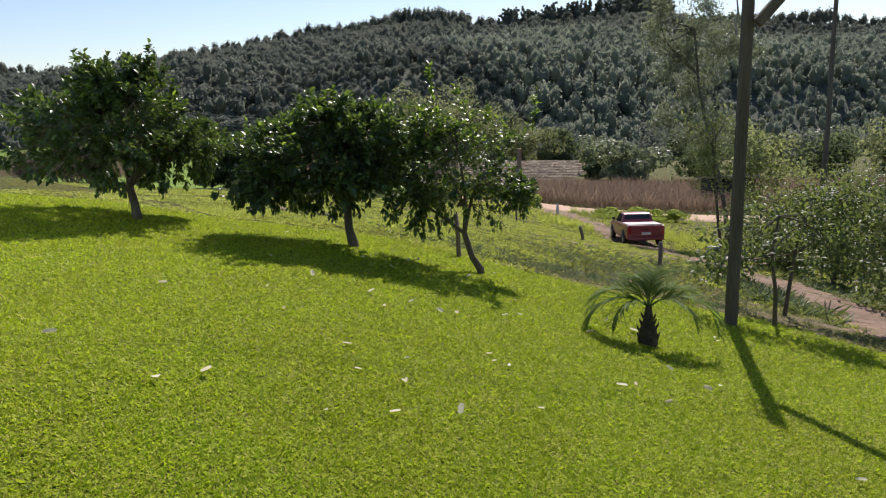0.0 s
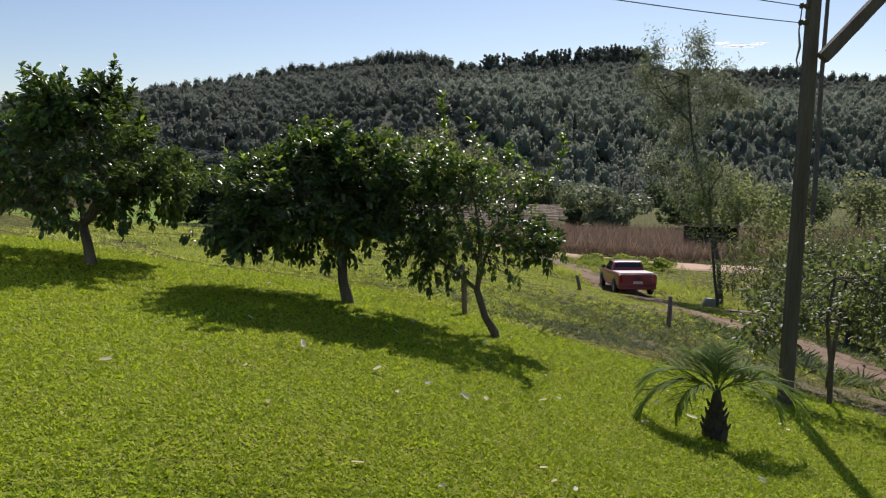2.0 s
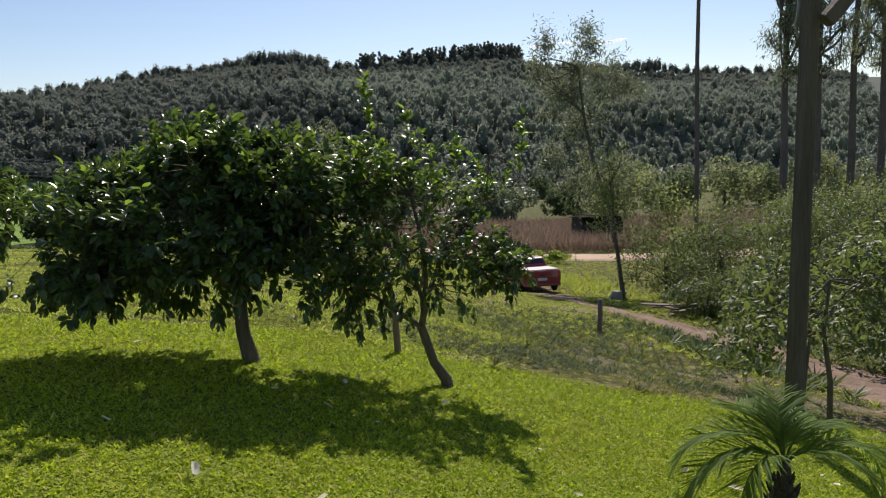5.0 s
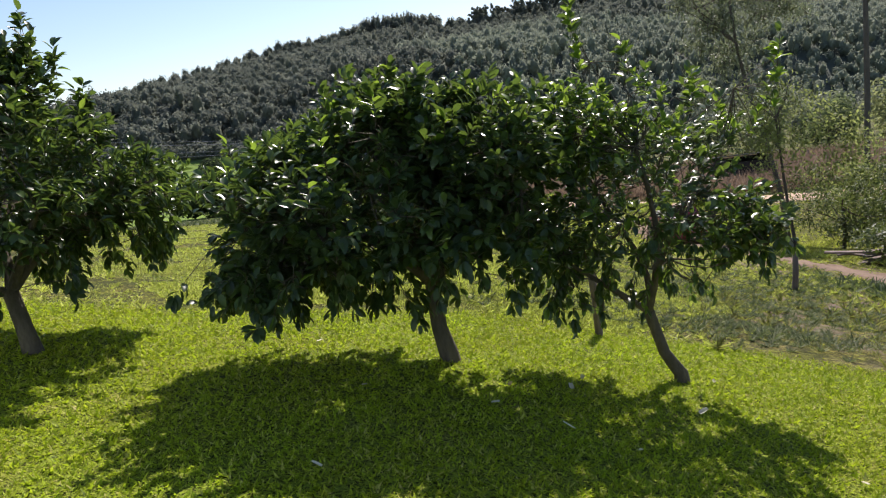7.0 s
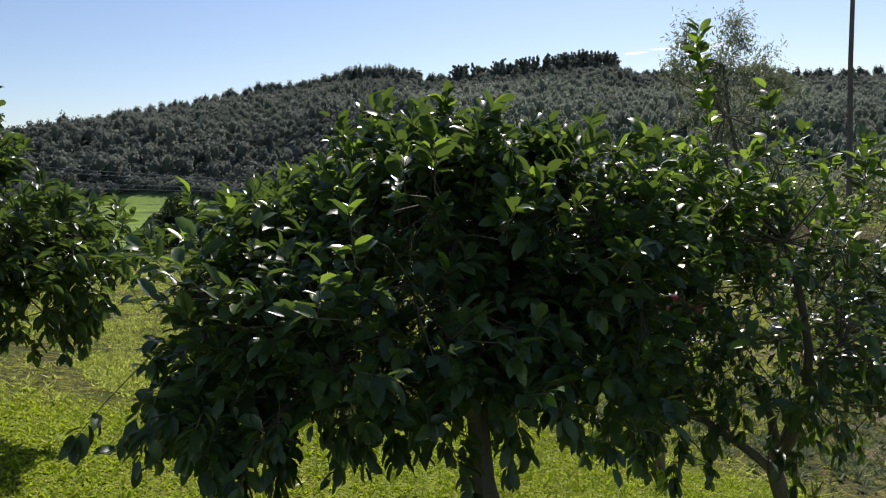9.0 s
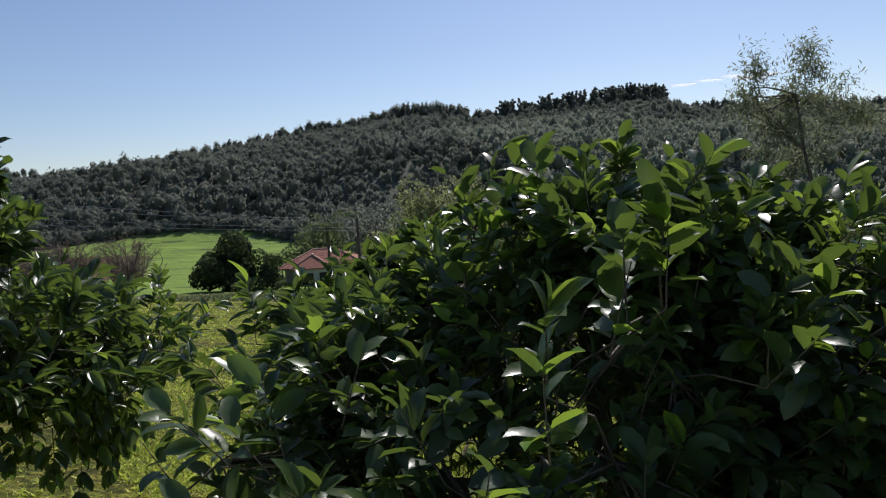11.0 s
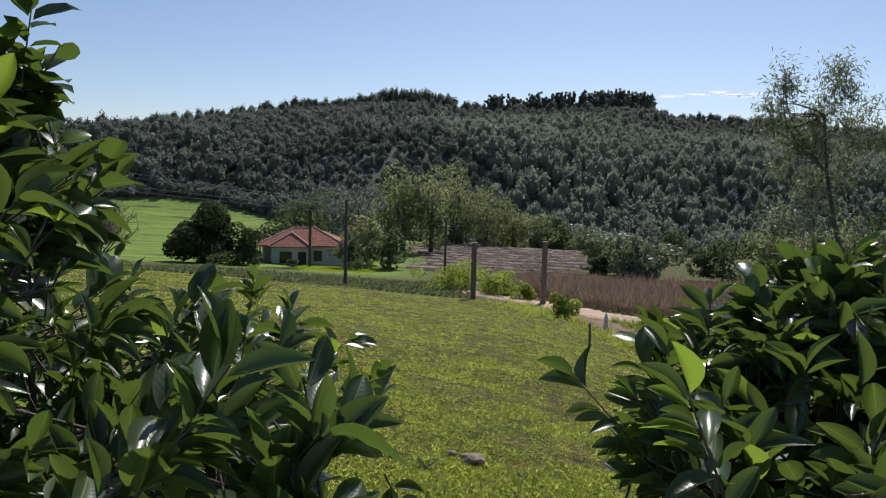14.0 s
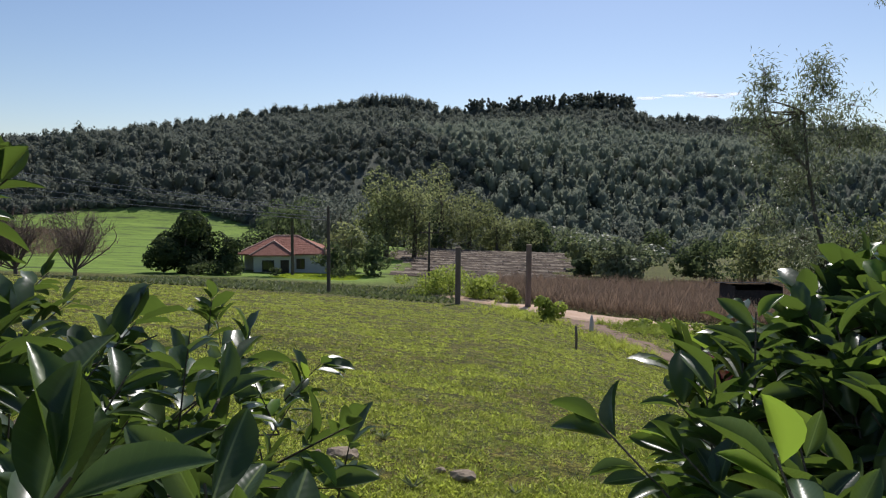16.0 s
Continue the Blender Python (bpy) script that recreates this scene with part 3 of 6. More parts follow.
    bv, bf = joined(*branches)
    tagged(part("twig_work", mesh_np("twig_work", bv, bf, [M_BARK], True), tree), kind="stuff")
    turns, places = sprigs(rg, tips, ways, per, leaf)
    ok = way_clear(places, gap - 0.1)
    turns, places = turns[ok], places[ok]
    deep = (((places - c) / rad) ** 2).sum(1) < 0.3
    fresh = ~deep & (rg.uniform(size=len(places)) < young * (0.4 + 1.6 * (places[:, 2] > c[2] + rad[2] * 0.45)))
    single = np.zeros(len(places), bool)
    if singles:
        # the outermost leaves on one side are pieces of their own
        far = ((places - np.array(near)) ** 2).sum(1)
        far[deep | fresh] = 99
        single[np.argsort(far)[:singles]] = True
        blades = [mesh_np("leaf", *whole_leaf(c, q, w), [M_BLADE], True) for c, q, w in ((0.2, 0.45, 0.008), (0.38, 0.7, 0.014), (0.1, 0.8, 0.016), (0.55, 0.5, 0.01), (-0.12, 0.55, 0.014))]
        for k, (t, p) in enumerate(zip(turns[single], places[single] - base)):
            part("leaf", blades[k % 5], tree, at=Matrix.Translation(p) @ Matrix(t.tolist()).to_4x4())
        deep = deep & ~single
    for name, sel, mat, tv, tf in (("leaves", ~single & ~fresh & ~deep, M_CITRUS, LEAF_V, LEAF_F), ("inner_leaves", deep, M_CITRUS, LEAF_S, LEAF_SF), ("young_leaves", fresh, M_YOUNG, LEAF_V, LEAF_F)):
        # leaves close to the gap between the trees have a rounder outline
        close = sel & (((places - np.array(near if near else (0, 0, 99))) ** 2).sum(1) < 0.62 ** 2) & ~deep
        pieces = [strewn(tv, tf, turns[sel & ~close], places[sel & ~close] - base)]
        if close.any():
            pieces.append(strewn(*whole_leaf(0.3, 0.55, 0.01), turns[close], places[close] - base))
        tagged(part(name, mesh_np(name, *joined(*pieces), [mat], True), tree), kind="stuff")
    return tree


citrus_tree(3, (-3.68, 7.7, ground_z(-3.68, 7.7)), (-3.74, 7.72, 1.3), [(-4.5, 7.5, 1.8), (-3.3, 7.5, 1.8), (-3.7, 8.4, 1.9), (-4.0, 7.9, 2.2), (-3.3, 8.3, 1.8)],
            (-3.95, 7.95, 1.92), (1.28, 1.3, 0.9), 1300, 11, 0.077, "round dark green citrus tree with a short trunk on the lawn",
            [(-3.4, 7.95, 3.04, 0, 0, 1), (-3.42, 7.97, 2.92, 0.2, 0, 1), (-3.46, 8.0, 2.82, -0.3, 0, 1), (-3.33, 7.92, 2.86, 0.3, -0.1, 1), (-3.6, 8.0, 2.84, -0.2, 0, 1), (-4.2, 7.9, 2.95, 0, 0, 1), (-4.22, 7.9, 2.82, 0.1, 0, 1), (-3.9, 7.9, 2.9, 0.1, 0, 1), (-3.2, 7.9, 2.78, 0.2, 0, 1), (-3.3, 7.9, 2.66, -0.2, 0.1, 1), (-3.5, 7.8, 2.75, -0.1, 0.1, 1), (-3.28, 9.44, 1.98, 0.1, 0.1, 1), (-2.93, 9.36, 1.81, 0.6, 0.2, 0.6), (-3.1, 9.3, 1.8, 0.2, 0.2, 0.8),
             (-3.02, 8.92, 1.97, 0.3, 0.2, 0.9), (-3.02, 8.35, 2.03, 0.4, 0.3, 0.8), (-2.92, 8.0, 2.0, 0.5, 0.2, 0.7), (-3.1, 8.3, 1.95, 0.3, 0.2, 0.8), (-3.15, 8.75, 1.88, 0.4, 0.2, 0.7), (-2.9, 7.9, 2.05, 0.5, 0.3, 0.8),
             (-3.0, 8.6, 1.9, 0.5, 0.3, 0.6), (-3.2, 9.0, 1.9, 0.2, 0.3, 0.8), (-3.0, 8.0, 1.88, 0.5, 0.3, 0.6), (-3.12, 8.2, 2.30, 0.4, 0.1, 0.5), (-2.80, 7.82, 2.12, 0.3, 0.3, 0.5), (-2.74, 7.86, 2.1, -0.2, 0.3, 0.8), (-2.68, 7.84, 2.07, 0.5, 0.2, 0.6), (-2.87, 7.92, 2.13, -0.3, 0.4, 0.7),
             (-3.32, 8.36, 2.6, 0.1, 0.1, 1), (-3.3, 8.4, 2.52, 0.5, 0, 0.8), (-3.38, 8.38, 2.5, -0.3, 0, 0.9), (-3.36, 8.4, 2.42, 0.1, -0.4, 0.7), (-3.3, 8.4, 2.36, 0.5, 0.1, 0.6), (-3.2, 8.4, 2.29, 0.6, 0.1, 0.5), (-3.26, 8.42, 2.27, 0.3, 0.3, 0.7), (-3.34, 8.42, 2.24, 0.2, -0.2, 0.8), (-3.4, 8.4, 2.3, -0.4, 0.1, 0.7), (-3.42, 8.38, 2.4, -0.5, 0.2, 0.7), (-3.2, 7.86, 2.7, 0.5, 0.2, 0.8), (-3.24, 7.88, 2.6, 0.4, -0.2, 0.6)], trunk_r=0.05,
            lobes=[((-3.3, 8.5, 1.55), (0.5, 0.8, 0.42), 0.22), ((-3.62, 7.95, 2.55), (0.36, 0.36, 0.36), 0.14), ((-3.85, 7.45, 2.5), (0.42, 0.34, 0.4), 0.12)],
            flank=lambda p: ((p[:, 0] > -2.72 - 0.66 * (p[:, 1] - 7.45)) & (p[:, 2] > 2.1) & (p[:, 1] > 7.5)) | ((p[:, 2] > 2.4 + 0.5 * np.clip(-3.45 - p[:, 0], 0, 9)) & (p[:, 1] > 7.6) & ((p[:, 1] > 8.1) | (p[:, 0] > -3.4))), near=(-2.9, 8.0, 2.1), singles=320)
citrus_tree(5, (-1.03, 7.93, ground_z(-1.03, 7.93)), (-1.08, 7.95, 0.98), [(-1.9, 7.7, 1.5), (-0.7, 7.6, 1.5), (-1.2, 8.5, 1.6), (-1.6, 7.4, 1.6), (-1.3, 7.8, 1.9)],
            (-1.45, 7.9, 1.5), (1.05, 1.08, 0.84), 1300, 11, 0.077, "spreading dark green citrus tree with glossy leaves and a low crown",
            [(-1.15, 7.9, 2.4, 0.1, 0, 1), (-1.6, 7.9, 2.3, -0.1, 0, 1), (-1.4, 7.75, 2.36, 0, 0, 1), (-0.8, 7.9, 2.28, 0.2, 0, 1), (-1.0, 8.0, 2.36, 0, 0.1, 1), (-2.26, 8.44, 1.98, -0.5, 0.3, 0.6), (-2.4, 8.3, 1.99, -0.6, 0.3, 0.6), (-2.2, 8.2, 2.0, -0.2, 0.2, 1),
             (-2.3, 8.05, 2.05, -0.3, 0.3, 0.9), (-1.9, 7.63, 2.05, -0.2, 0.1, 1), (-2.3, 8.25, 1.88, -0.5, 0.3, 0.5), (-2.25, 8.5, 1.9, -0.4, 0.4, 0.5), (-1.3, 7.15, 2.2, 0, 0, 1), (-1.45, 7.0, 2.1, 0, -0.3, 1), (-1.2, 7.25, 2.26, 0.1, 0, 1), (-2.22, 8.4, 2.03, 0, 0.3, 1), (-2.1, 8.55, 2.09, 0.1, 0.3, 1), (-2.0, 8.5, 2.08, -0.2, 0.3, 1), (-1.95, 8.7, 2.13, 0.2, 0.2, 1), (-1.85, 8.6, 2.15, -0.1, 0.2, 1), (-1.75, 8.7, 2.2, 0.1, 0.2, 1), (-1.8, 8.8, 2.14, 0, 0.4, 1), (-1.98, 8.62, 2.08, -0.3, 0.1, 1), (-1.88, 8.72, 2.06, 0.2, 0.4, 0.8), (-2.05, 8.6, 2.0, -0.3, 0.3, 0.8), (-2.15, 8.75, 1.98, -0.3, 0.4, 0.8)], trunk_r=0.052,
            lobes=[((-2.05, 7.6, 1.05), (0.5, 0.7, 0.42), 0.14), ((-0.65, 7.8, 1.35), (0.5, 0.8, 0.6), 0.16), ((-1.95, 8.1, 1.8), (0.42, 0.6, 0.35), 0.14), ((-1.8, 8.4, 1.9), (0.42, 0.5, 0.32), 0.2), ((-1.86, 8.65, 2.0), (0.32, 0.32, 0.22), 0.16), ((-0.7, 7.9, 1.8), (0.6, 0.75, 0.5), 0.3), ((-1.15, 7.85, 2.1), (0.5, 0.45, 0.28), 0.14)],
            flank=lambda p: (p[:, 2] > np.interp(p[:, 0], [-2.5, -2.1, -1.95, -1.8, -1.6], [1.92, 1.98, 2.06, 2.16, 2.6])), near=(-2.25, 8.05, 2.0), singles=320)
citrus_tree(9, (0.56, 8.22, ground_z(0.56, 8.22)), (0.36, 8.2, 0.55), [(-0.2, 8.1, 1.0), (0.55, 8.0, 1.2), (0.1, 8.5, 1.4), (0.3, 8.0, 1.7)],
            (0.35, 8.2, 1.3), (0.98, 0.85, 0.85), 500, 10, 0.072, "thin open citrus tree with a leaning forked trunk",
            [(-0.01, 8.17, 2.65, 0, 0, 1), (-0.01, 8.17, 2.5, 0.1, 0, 1), (0.02, 8.15, 2.35, -0.1, 0, 1), (0.3, 8.2, 2.4, 0, 0, 1), (0.32, 8.2, 2.25, 0.1, 0, 1), (0.42, 8.1, 2.2, 0.1, 0.1, 1), (1.3, 8.2, 2.3, 0.2, 0, 1), (1.28, 8.25, 2.15, 0.1, 0, 1), (1.22, 8.2, 2.0, 0.2, 0, 1), (1.15, 8.2, 1.85, 0.2, 0, 1), (0.9, 8.2, 1.95, 0.1, 0, 1), (-0.25, 8.2, 0.55, 0, 0, -1), (-0.15, 8.1, 0.5, 0.1, -0.1, -1), (-0.05, 8.25, 0.6, 0.2, 0, -1), (-0.2, 8.3, 0.75, -0.2, 0.1, -1), (-0.1, 8.15, 0.8, 0.1, -0.2, -1), (-0.3, 8.15, 0.85, -0.3, 0, -1), (0.0, 8.3, 0.9, 0.3, 0.1, -1), (-0.18, 8.2, 0.95, 0, -0.3, -1), (0.06, 8.2, 0.5, 0.1, 0, -1), (0.1, 8.3, 0.62, 0.2, 0.1, -1), (0.03, 8.1, 0.7, -0.1, -0.1, -1), (0.12, 8.2, 0.8, 0.2, -0.2, -1), (-0.35, 8.1, 0.62, -0.2, -0.1, -1), (0.7, 8.1, 2.1, 0, 0, 1)],
            trunk_r=0.04, hollow=0.35, young=0.25, lobes=[((-0.3, 8.2, 0.95), (0.4, 0.5, 0.45), 0.25), ((1.05, 8.2, 1.0), (0.35, 0.4, 0.4), 0.22), ((-0.05, 8.15, 1.85), (0.42, 0.5, 0.42), 0.3)])


# ---- woodland on the valley side ----
def ball(levels):
    """An even round cage of triangles."""
    bm = bmesh.new()
    bmesh.ops.create_icosphere(bm, subdivisions=levels, radius=1)
    v, f = np.array([q.co[:] for q in bm.verts]), np.array([[q.index for q in g.verts] for g in bm.faces])
    bm.free()
    return v, f


def crown_shapes(rg, count, leaves, leaf, pointed, fine=1):
    """Lumpy crowns of unit radius: a dense heart inside a ragged shell of leaf sprays."""
    bv, bf = ball(fine)
    out = []
    for k in range(count):
        lumps = rg.normal(size=(7, 3))
        lumps /= np.linalg.norm(lumps, axis=1, keepdims=True)

        def reach(u):
            near = (u[:, None, :] * lumps[None]).sum(-1).max(1)
            return 0.74 + 0.24 * np.clip(near, 0, 1) ** 3

        taper = (lambda z: 1 - pointed * np.clip(0.5 + 0.5 * z, 0, 1) ** 1.3)
        heart = bv * reach(bv)[:, None] * 0.82
        heart[:, :2] *= taper(heart[:, 2:3])
        u = rg.normal(size=(leaves, 3))
        u[:, 2] += 0.25
        u /= np.linalg.norm(u, axis=1, keepdims=True)
        p = u * reach(u)[:, None] * rg.uniform(0.78, 1.1, (leaves, 1))
        p[:, :2] *= taper(p[:, 2:3])
        t = turns_to(u + rg.normal(0, 0.55, u.shape), rg.uniform(0, 6.3, leaves), leaf * rg.uniform(0.6, 1.4, leaves))
        out.append(joined((heart, bf), strewn(CLUMP_V, [(0, 1, 2)], t, p)))
    return out


def woods():
    """The far woods as masses of crowns: dark forest, a lighter plantation, and the stands along the ridge."""
    rg = np.random.default_rng(21)
    shapes = {"round": crown_shapes(rg, 8, 66, 0.25, 0.05), "tall": crown_shapes(rg, 8, 66, 0.24, 0.14), "thin": crown_shapes(rg, 5, 56, 0.27, 0.1)}

    def stand(out, kind, x, y, z, wide, high):
        which = rg.integers(0, len(shapes[kind]), len(x))
        for k, (v, f) in enumerate(shapes[kind]):
            s = which == k
            ang = rg.uniform(0, 6.3, s.sum())
            t = np.zeros((s.sum(), 3, 3))
            t[:, 0, 0], t[:, 0, 1], t[:, 1, 0], t[:, 1, 1] = np.cos(ang), -np.sin(ang), np.sin(ang), np.cos(ang)
            t[:, :2] *= wide[s][:, None, None]
            t[:, 2, 2] = high[s]
            out.append(strewn(v, f, t, np.stack([x[s], y[s], z[s]], -1)))

    def spots(cell, y0, y1):
        """A jittered grid over the slope, inside what the valley opens to."""
        xs, ys = np.meshgrid(np.arange(-340, 320, cell), np.arange(y0, y1, cell))
        xs, ys = xs.ravel() + rg.uniform(-0.5, 0.5, xs.size) * cell, ys.ravel() + rg.uniform(-0.5, 0.5, xs.size) * cell
        ok = (ys > 168 + 0.10 * np.abs(xs + 40)) & (ys > np.interp(xs, MEADOW_X, MEADOW_Y, 150, 150) + rg.normal(0, 1.2, len(xs))) & (np.abs(xs + 4) < 0.74 * ys + 22)
        return xs[ok], ys[ok]

    dark, pale = [], []
    for cell, y0, y1, lo, hi in ((3.5, 160, 262, 1.8, 3.1), (3.7, 262, 418, 1.8, 2.9)):
        x, y = spots(cell, y0, y1)
        w = rg.uniform(lo, hi, len(x)) * (0.92 + 0.28 * np.sin(x * 0.05) * np.sin(y * 0.06 + 1))
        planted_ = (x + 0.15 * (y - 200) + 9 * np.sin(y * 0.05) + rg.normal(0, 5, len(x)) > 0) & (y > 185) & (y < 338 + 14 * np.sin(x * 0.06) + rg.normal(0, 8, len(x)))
        edge = (y - np.interp(x, MEADOW_X, MEADOW_Y, 0, 0)) < 9
        tall = rg.uniform(size=len(x)) < np.where(planted_, 0.6, 0.22)
        h = w * np.where(tall, rg.uniform(1.15, 1.6, len(x)), rg.uniform(0.85, 1.2, len(x)))
        lift = np.where(edge, rg.uniform(0.3, 0.8, len(x)), rg.uniform(0.85, 1.2, len(x)))
        w = np.where(tall, w * 0.78, w)
        for kind, sel in (("round", ~tall), ("tall", tall)):
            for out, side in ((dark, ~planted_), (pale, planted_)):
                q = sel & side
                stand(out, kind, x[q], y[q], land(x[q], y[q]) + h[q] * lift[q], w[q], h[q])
    # low growth along the foot
    x = np.concatenate([rg.uniform(-200, 260, 420), rg.uniform(-118, -30, 150)])
    y = np.where(np.arange(len(x)) < 420, 168 + 0.10 * np.abs(x + 40) + rg.normal(0, 3, len(x)), np.interp(x, MEADOW_X, MEADOW_Y) + rg.normal(1.0, 1.2, len(x)))
    ok = y > np.interp(x, MEADOW_X, MEADOW_Y, 150, 150) - 1
    x, y = x[ok], y[ok]
    w = rg.uniform(1.2, 2.4, len(x))
    stand(dark, "round", x, y, land(x, y) + w * 0.5, w, w)
    # the skyline: low bushy trees, a close flat-topped stand, and tall bare-stemmed gums
    x = np.sort(np.concatenate([rg.uniform(-335, -60, 120), rg.uniform(-62, -13, 80), rg.uniform(-13, 5, 14), rg.uniform(6, 28, 22), rg.uniform(31, 104, 105), rg.uniform(106, 300, 90)]))
    y = 417 + rg.normal(0, 4, len(x))
    z = land(x, y)
    close = (x > -62) & (x < -13)
    gums = (x > 5) & (x < 105)
    h = np.maximum((np.interp(x, SKYLINE_X, SKYLINE_Z) - z) * np.where(close, rg.uniform(0.84, 1.03, len(x)), rg.uniform(0.72, 1.05, len(x))), 3)
    stem_v, stem_f = tube([(0, 0, 0), (0, 0, 1)], [0.2, 0.10], 4)
    stem_f = np.concatenate([stem_f[:, :3], stem_f[:, [0, 2, 3]]])
    t = np.zeros((len(x), 3, 3))
    t[:, 0, 0] = t[:, 1, 1] = 1
    t[:, 2, 2] = h * 0.95
    dark.append(strewn(stem_v, stem_f, t, np.stack([x, y, z], -1)))
    stand(dark, "tall", x[close], y[close], (z + h * 0.55)[close], rg.uniform(1.8, 3.0, close.sum()), (h * 0.48)[close])
    low = ~close & ~gums
    for q in (0.12, 0.34, 0.5):
        up = (close | gums) & (rg.uniform(size=len(x)) < (0.95 if q < 0.4 else 0.55))
        stand(dark, "round", x[up] + rg.normal(0, 1.2, up.sum()), y[up] - rg.uniform(0, 5, up.sum()), (z + h * q)[up], rg.uniform(1.5, 2.4, up.sum()), rg.uniform(1.6, 2.6, up.sum()))
    stand(dark, "round", x[low], y[low], (z + h * 0.6)[low], rg.uniform(1.8, 3.4, low.sum()), (h * 0.42)[low])
    for q, w in ((0.6, 1.2), (0.72, 1.6), (0.82, 1.6), (0.93, 1.1)):
        stand(dark, "thin", x[gums] + rg.normal(0, 0.7, gums.sum()), y[gums], (z + h * q)[gums], w * rg.uniform(0.7, 1.2, gums.sum()), rg.uniform(0.9, 1.5, gums.sum()))
    for out, mat, label in ((dark, M_WOODS, "dense dark woodland covering the valley side up to the ridge"), (pale, M_PLANTATION, "plantation trees on the valley side, distance haze painted grey-green into their leaves")):
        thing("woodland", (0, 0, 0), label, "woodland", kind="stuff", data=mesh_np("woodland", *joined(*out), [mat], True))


woods()


# ---- wooden pole with a strut and wires ----
def rough_post(name, pts, half, mat, seed=0):
    """A square-hewn timber along points, its edges worn."""
    rg = np.random.default_rng(seed)
    pts = np.array(pts, float)
    d = pts[-1] - pts[0]
    d /= np.linalg.norm(d)
    ref = np.array([0, 1.0, 0]) if abs(d[2]) > 0.5 else np.array([0, 0, 1.0])
    a = np.cross(d, ref)
    a /= np.linalg.norm(a)
    b = np.cross(d, a)
    ring = np.array([(1, .8), (.8, 1), (-.8, 1), (-1, .8), (-1, -.8), (-.8, -1), (.8, -1), (1, -.8)])
    t = np.linspace(0, 1, 12)
    line = np.stack([np.interp(t, np.linspace(0, 1, len(pts)), pts[:, k]) for k in range(3)], -1)
    hw = np.interp(t, [0, 1], half)
    v = line[:, None] + hw[:, None, None] * (ring[None, :, :1] * a + ring[None, :, 1:] * b) * (1 + rg.normal(0, 0.025, (12, 8, 1)))
    bm = bmesh.new()
    vs = [[bm.verts.new(p) for p in row] for row in v]
    for i in range(11):
        for j in range(8):
            bm.faces.new((vs[i][j], vs[i][(j + 1) % 8], vs[i + 1][(j + 1) % 8], vs[i + 1][j]))
    bm.faces.new(vs[0][::-1]), bm.faces.new(vs[-1])
    bmesh.ops.recalc_face_normals(bm, faces=bm.faces[:])
    return bm_mesh(name, bm, mat)


px_, py_ = 3.68, 8.0
pz_ = ground_z(px_, py_)
yard_pole = thing("wooden_pole", (px_, py_, pz_), "weathered square wooden pole with a slanting strut and wires", "pole")
part("post", rough_post("post", [(0, 0, -0.3), (0.0, 0, 4.28)], (0.064, 0.056), M_POLE, 1), yard_pole)
part("strut", rough_post("strut", [(0.07, -0.11, 3.62), (0.83, -0.18, 4.5)], (0.058, 0.054), M_POLE, 2), yard_pole, "slanting square timber nailed near the top")
M_WIRE = surface("grey_cable", (0.12, 0.12, 0.12), (0.25, 0.25, 0.25), 20, 0.5, 0.1, 60, metallic=0.4)
M_CERAMIC = surface("dark_insulator", (0.05, 0.04, 0.035), (0.10, 0.08, 0.07), 20, 0.35, 0.05, 60)


def lathe(name, rings, mat, sides=14, at=(0, 0, 0), axis="Z"):
    """A turned shape from rings of (height, radius)."""
    ang = np.linspace(0, 2 * np.pi, sides, endpoint=False)
    v = np.array([(r * np.cos(a), r * np.sin(a), h) for h, r in rings for a in ang]) + np.array(at)
    f = [(i * sides + j, i * sides + (j + 1) % sides, (i + 1) * sides + (j + 1) % sides, (i + 1) * sides + j) for i in range(len(rings) - 1) for j in range(sides)]
    if axis == "X":
        v = v[:, [2, 1, 0]]
    return mesh_np(name, v, f, [mat], True)


for dz, sgn in ((4.14, -1), (3.98, -1)):
    ins = part("insulator", lathe("insulator", [(-0.005, 0.001), (0, 0.028), (0.03, 0.03), (0.035, 0.017), (0.05, 0.017), (0.055, 0.03), (0.08, 0.026), (0.085, 0.001)], M_CERAMIC), yard_pole, "small dark insulator",
               pose(-0.058, -0.02, dz, 0, -90, 0))
part("dangling_wire", mesh_np("dangling_wire", *tube([(-0.12, -0.02, 4.12), (-0.14, -0.03, 3.9), (-0.12, -0.03, 3.75), (-0.14, -0.02, 3.62), (-0.11, -0.02, 3.5)], [0.006, 0.008, 0.013, 0.009, 0.004], 5), [M_WIRE], True), yard_pole)


def span(name, a, b, sag, radius, label, n=16):
    t = np.linspace(0, 1, n)[:, None]
    p = np.array(a) + (np.array(b) - np.array(a)) * t
    p[:, 2] -= sag * 4 * (t * (1 - t))[:, 0]
    o = p[0].copy()
    return thing(name, o, label, "cable", "overhead cables", data=mesh_np(name, *tube(p - o, np.full(n, radius), 5), [M_WIRE], True))


span("cable", (px_ - 0.135, py_ - 0.02, pz_ + 4.14), (-3.15, 4.35, 3.95), 0.1, 0.0048, "thin grey service cable strung from pole to house")
span("cable", (px_ - 0.135, py_ - 0.02, pz_ + 3.98), (-3.15, 4.15, 3.62), 0.1, 0.0048, "thin grey service cable strung from pole to house")

# ---- the house that the walk starts beside ----
M_TEAL = surface("grey_green_band_paint", (0.30, 0.42, 0.36), (0.38, 0.50, 0.44), 3, 0.7, 0.1, 60, distance=0.003)
M_BROWN = surface("brown_window_wood", (0.10, 0.045, 0.03), (0.17, 0.08, 0.05), 5, 0.55, 0.2, 50, stretch=(1, 0.3, 0.3))
